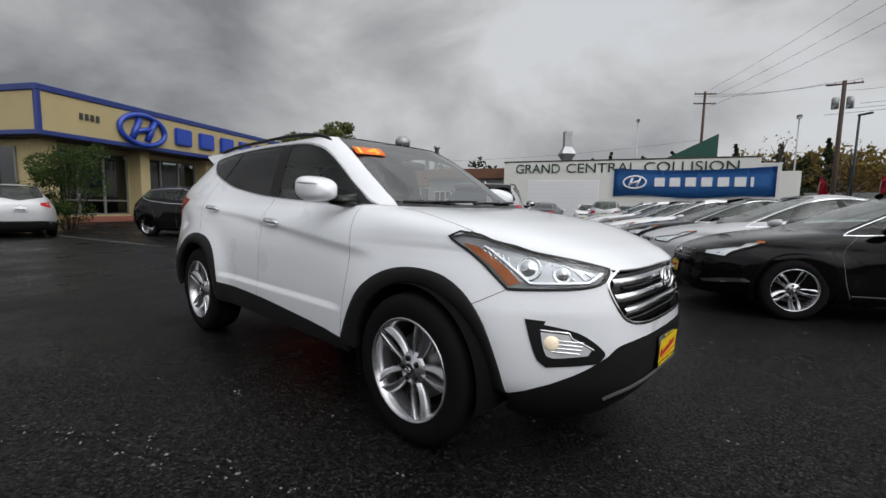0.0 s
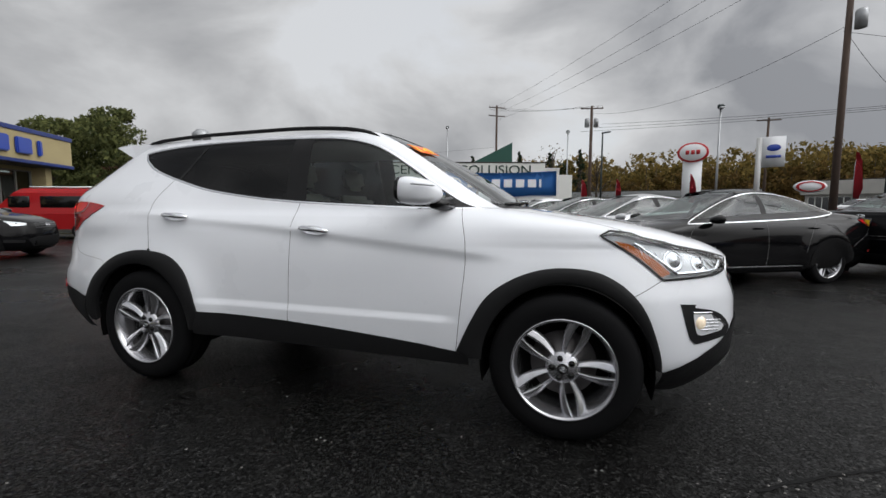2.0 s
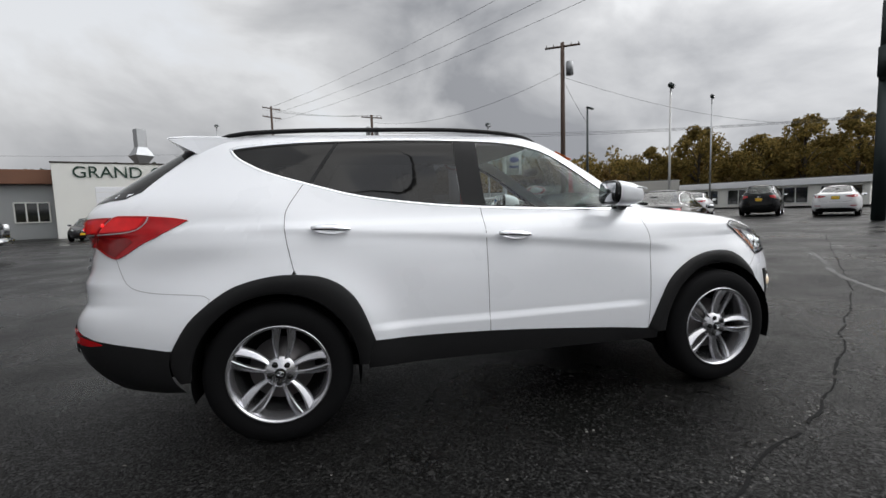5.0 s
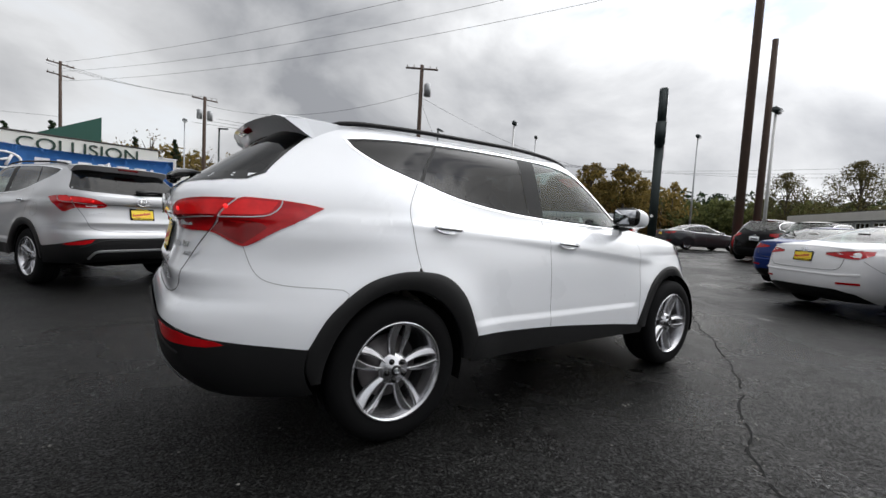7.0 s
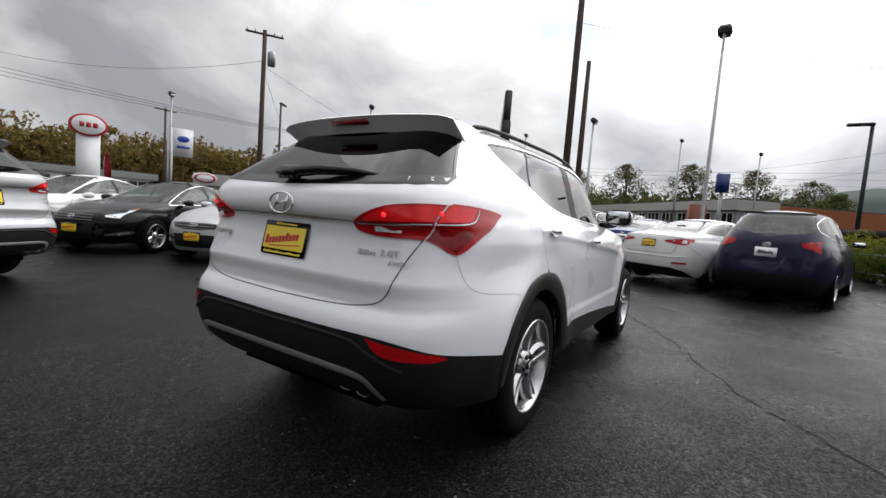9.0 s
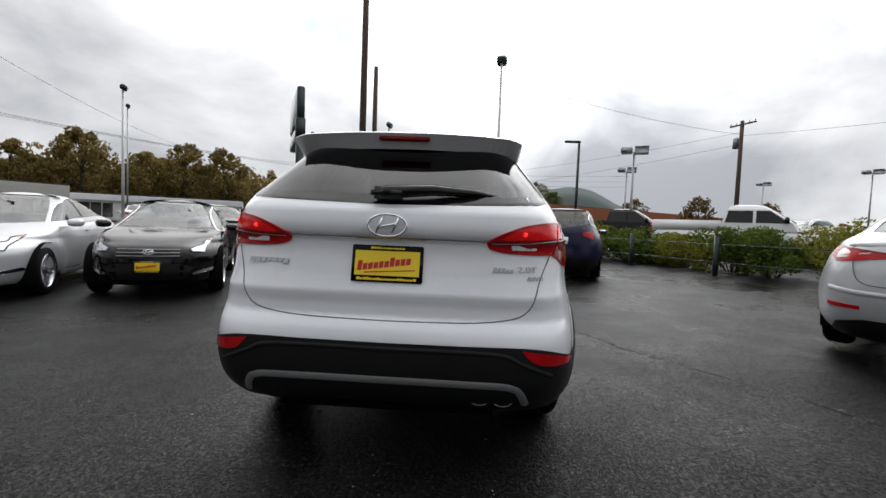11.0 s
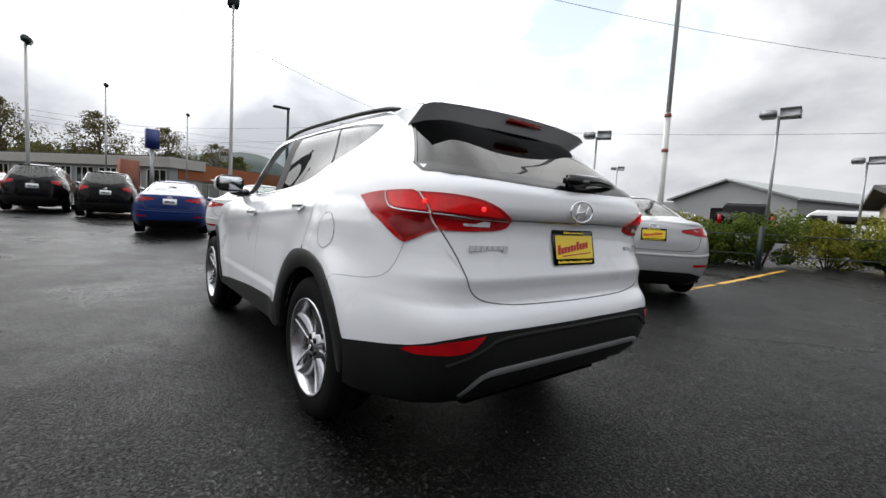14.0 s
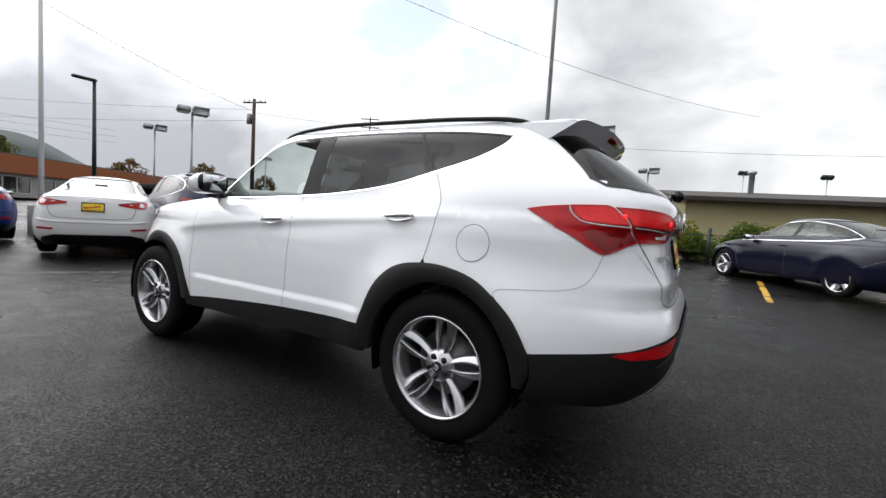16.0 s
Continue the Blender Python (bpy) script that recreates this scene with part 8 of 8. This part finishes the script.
def make_pickup(label, color, m):
    pm = PAINTS[color]
    car = thing("pickup_truck", label, "pickup truck", m)
    bm = bmesh.new()
    box_into(bm, (-2.85, -0.98, 0.55), (2.85, 0.98, 1.08), 0.09, seg=3)
    part("lower_body", bm, pm, car)
    part("hood", box_bm((1.25, -0.93, 0.9), (2.78, 0.93, 1.26), 0.12, seg=3), pm, car)
    for y in (-0.94, 0.94):
        part("bed_side", box_bm((-2.82, y - 0.045, 1.0), (-0.72, y + 0.045, 1.36), 0.03), pm, car)
    part("tailgate", box_bm((-2.86, -0.92, 0.72), (-2.76, 0.92, 1.34), 0.03), pm, car)
    cab = bmesh.new()
    rows = []
    for z, x0, x1, w in ((1.04, -0.72, 1.35, 0.96), (1.30, -0.72, 1.22, 0.94), (1.74, -0.60, 0.62, 0.80), (1.86, -0.48, 0.42, 0.70), (1.90, -0.3, 0.2, 0.5)):
        rows.append([cab.verts.new(p) for p in ((x0, -w, z), (x1 - 0.08, -w, z), (x1, -w * 0.85, z), (x1, w * 0.85, z), (x1 - 0.08, w, z), (x0, w, z))])
    for a, b in zip(rows, rows[1:]):
        for k in range(6):
            cab.faces.new((a[k], a[(k + 1) % 6], b[(k + 1) % 6], b[k]))
    cab.faces.new(rows[-1])
    part("cab", cab, pm, car, smooth=False)
    for s in (-1, 1):
        for x0, x1, x2, x3 in ((-0.64, 0.12, 0.12, -0.55), (0.20, 1.08, 0.56, 0.20)):
            bm = bmesh.new()
            bm.faces.new([bm.verts.new(p) for p in ((x0, s * 0.945, 1.30), (x1, s * 0.945, 1.30), (x2, s * 0.825, 1.70), (x3, s * 0.825, 1.70))])
            part("side_window", bm, GLOSS_BLACK, car)
        part("door_mirror", box_bm((0.92, s * 1.03 - 0.08, 1.30), (1.04, s * 1.03 + 0.08, 1.50), 0.03), GLOSS_BLACK, car)
        part("headlamp", box_bm((2.74, s * 0.72 - 0.14, 0.92), (2.87, s * 0.72 + 0.14, 1.16), 0.03), REFLECTOR, car)
        part("tail_lamp", box_bm((-2.88, s * 0.86 - 0.07, 0.85), (-2.80, s * 0.86 + 0.07, 1.28), 0.02), RED_LENS, car)
        for x in (-1.75, 1.85):
            part("wheel_arch", lathe_bm([(0.44, s * 0.99 - 0.1 * s), (0.44, s * 0.995), (0.0, s * 0.996)], 24), DARK, car).matrix_basis = Matrix.Translation((x, 0, 0.42))
            make_wheel(car, pose(x, s * 0.87, 0.40, 0, 10, 0 if s < 0 else 180), 0.40, 0.25, 0.13, 5, True, 24)
    bm = bmesh.new()
    bm.faces.new([bm.verts.new(p) for p in ((1.245, -0.78, 1.31), (1.245, 0.78, 1.31), (0.66, 0.66, 1.73), (0.66, -0.66, 1.73))])
    part("windscreen", bm, GLOSS_BLACK, car)
    part("front_bumper", box_bm((2.75, -0.95, 0.5), (2.95, 0.95, 0.72), 0.05), CHROME, car)
    return car


# ---- cars on the lot ----
def spot(x, y, turn):
    return pose(x, y, float(ground_z(x, y)), 0, 0, turn)


PAINTS["midnight"] = paint("midnight_blue_car_paint", (0.005, 0.005, 0.017))
PAINTS["silver_suv"] = paint("pale_silver_car_paint", (0.44, 0.445, 0.46), 0.35)
make_suv(PAINTS["silver_suv"], "pale silver SUV with black lower trim parked on the lot", pose(-3.47, 6.6, 0, 0, 0, 118))

row = Vector((-1.08, 1.91))
start = Vector((3.46, 5.01))
for k, (color, label) in enumerate((("black", "glossy black sedan with chrome trim parked in a row"), ("silver", "silver sedan with a dark grille parked in a row"), ("black", "black sedan parked in a row on the lot"),
                                    ("white", "white sedan parked in a row on the lot"), ("grey", "dark grey sedan parked in a row on the lot"), ("white", "white sedan parked in a row on the lot"), ("silver", "silver sedan parked in a row on the lot"))):
    p = start + row * k
    tagged(make_car(label, color, spot(p.x, p.y, 207), "sedan", detail=40 if k < 2 else 24), label, "car", "sedans in the front row")
make_car("white luxury sedan parked with its boot to the lot", "white", spot(8.42, -1.52, -26), "sedan", scale=0.98, detail=32)
make_car("dark blue compact SUV parked by the hedge", "navy", spot(7.78, -2.95, -15), "hatch", dealer=False, scale=1.03, detail=32)
make_car("black sedan with its boot beside the front row", "black", spot(7.7, 7.0, 37), "sedan", detail=32)
make_car("blue sedan with a spoiler parked on the lot", "blue", spot(11.3, 0.2, -9), "sedan", dealer=False, scale=0.95)
make_car("black hatchback parked on the lot", "black", spot(16.9, 1.7, -4), "hatch", dealer=False)
make_car("black compact SUV parked on the lot", "black", spot(19.0, 3.75, -2), "hatch", dealer=False, scale=1.05)
make_car("red sedan parked on the lot", "red", spot(23.8, 5.9, 5), "sedan", scale=0.95)
make_car("dark grey sedan parked beside the pylon", "grey", spot(24.0, 9.0, -28), "sedan")
make_car("white sedan parked far across the lot", "white", spot(23.5, 13.6, 32), "sedan")
make_car("black SUV parked far across the lot", "black", spot(22.5, 16.8, 36), "hatch", scale=1.05)
make_car("white sedan parked far across the lot", "white", spot(20.5, 19.5, 40), "sedan")
for x, y, color, label in ((18.8, 22.8, "black", "black sedan parked in the far row"), (17.2, 27.4, "white", "white sedan parked in the far row"), (13.8, 30.2, "silver", "silver sedan parked in the far row"),
                           (11.2, 33.0, "grey", "dark grey sedan parked in the far row"), (8.2, 35.5, "white", "white sedan parked in the far row")):
    tagged(make_car(label, color, spot(x, y, 44), "sedan", detail=20), label, "car", "sedans in the far row")
make_car("silver sedan parked close to the white SUV", "silver", spot(1.08, -5.92, -47), "sedan", scale=1.04, detail=40)
make_car("navy blue two-door coupe parked over the yellow line", "midnight", spot(-4.29, -8.44, -54), "sedan", 2, scale=0.93, detail=36)
make_car("black hatchback parked before the showroom", "black", spot(-12.4, 3.0, 29), "hatch", dealer=False, detail=32)
make_car("silver hatchback parked with its boot to the lot", "silver", spot(-16.0, -1.2, 181), "hatch", dealer=False, scale=0.95)
make_pickup("black pickup truck parked on the lot", "black", spot(-14.0, 12.0, 20))
make_car("dark hatchback parked on the lot", "grey", spot(-18.5, 12.5, 20), "hatch", dealer=False)
for x, y, color, kind, label in ((-16.4, 28.2, "grey", "sedan", "dark grey sedan facing out before the body shop"), (-13.9, 29.2, "violet", "sedan", "bright blue sedan facing out before the body shop"),
                                 (-11.2, 30.2, "white", "hatch", "white hatchback facing out before the body shop"), (-8.6, 30.9, "black", "sedan", "black sedan facing out before the body shop"), (-5.6, 31.8, "silver", "sedan", "silver sedan facing out before the body shop")):
    make_car(label, color, spot(x, y, -73), kind, scale=0.95)
make_car("dark sedan with its boot to the lot", "grey", spot(-9.5, 20.5, 110), "sedan")
make_car("silver hatchback with its boot to the lot", "silver", spot(-6.4, 21.5, 110), "hatch")
make_pickup("white pickup truck parked beyond the hedge", "white", spot(11.2, -9.8, -122))
make_pickup("dark pickup truck parked beyond the hedge", "black", spot(16.5, -7.6, -118))
for x, y, t, color, kind in ((6.5, -16.5, 120, "grey", "sedan"), (9.0, -19, 120, "black", "hatch"), (12.0, -21, 115, "white", "sedan"), (16, -24, 115, "black", "sedan"), (20, -18, 115, "silver", "hatch"), (8.0, -25, 120, "silver", "sedan"), (13, -28, 120, "grey", "hatch")):
    tagged(make_car("", color, spot(x, y, t), kind, dealer=False, detail=16), "%s car parked in the lower lot" % {"grey": "dark grey", "black": "black", "white": "white", "silver": "silver", "red": "red"}[color], "car", "cars in the lower lot")


def make_van(label, m, color="white", name="van", category="van"):
    v = thing(name, label, category, m)
    bm = bmesh.new()
    rows = []
    for z, x0, x1, w in ((0.45, -2.6, 2.6, 0.97), (1.15, -2.65, 2.6, 1.0), (1.3, -2.65, 1.95, 0.98), (2.1, -2.55, 1.2, 0.86), (2.3, -2.4, 0.9, 0.75)):
        rows.append([bm.verts.new(p) for p in ((x0, -w, z), (x1 - 0.1, -w, z), (x1, -w * 0.8, z), (x1, w * 0.8, z), (x1 - 0.1, w, z), (x0, w, z))])
    for a, b in zip(rows, rows[1:]):
        for k in range(6):
            bm.faces.new((a[k], a[(k + 1) % 6], b[(k + 1) % 6], b[k]))
    bm.faces.new(rows[-1])
    part("body", bm, PAINTS[color], v, "", False)
    for s in (-1, 1):
        for x0, x1 in ((0.35, 1.25), (-2.3, -0.1)):
            part("side_window", box_bm((x0, s * 0.95 - 0.03, 1.42), (x1, s * 0.95 + 0.02, 1.95), 0.02, None, 1), GLOSS_BLACK, v)
        for x in (-1.7, 1.75):
            make_wheel(v, pose(x, s * 0.88, 0.36, 0, 0, 0 if s < 0 else 180), 0.36, 0.2, 0.11, 5, False, 20)
    bm = bmesh.new()
    bm.faces.new([bm.verts.new(p) for p in ((1.93, -0.78, 1.36), (1.93, 0.78, 1.36), (1.24, 0.7, 2.07), (1.24, -0.7, 2.07))])
    part("windscreen", bm, GLOSS_BLACK, v)
    return v


red_box = make_van("boxy red off-road car with a pale roof rack", spot(-17.5, 8.55, 198) @ Matrix.Diagonal((0.85, 0.92, 0.80, 1)), "red", "off_road_car", "car")
part("roof_rack", box_bm((-2.3, -0.7, 2.32), (0.6, 0.7, 2.40), 0.03), WHITE_VINYL, red_box)
part("bumper", box_bm((-2.78, -0.95, 0.5), (-2.6, 0.95, 0.8), 0.05), CLADDING, red_box)
make_van("white passenger van parked in the lower lot", spot(3.2, -35.5, 10))
make_van("white cargo van parked in the lower lot", spot(-1.0, -36.0, 50))
make_pickup("black pickup truck parked in the lower lot", "black", spot(3.6, -20.8, -72))
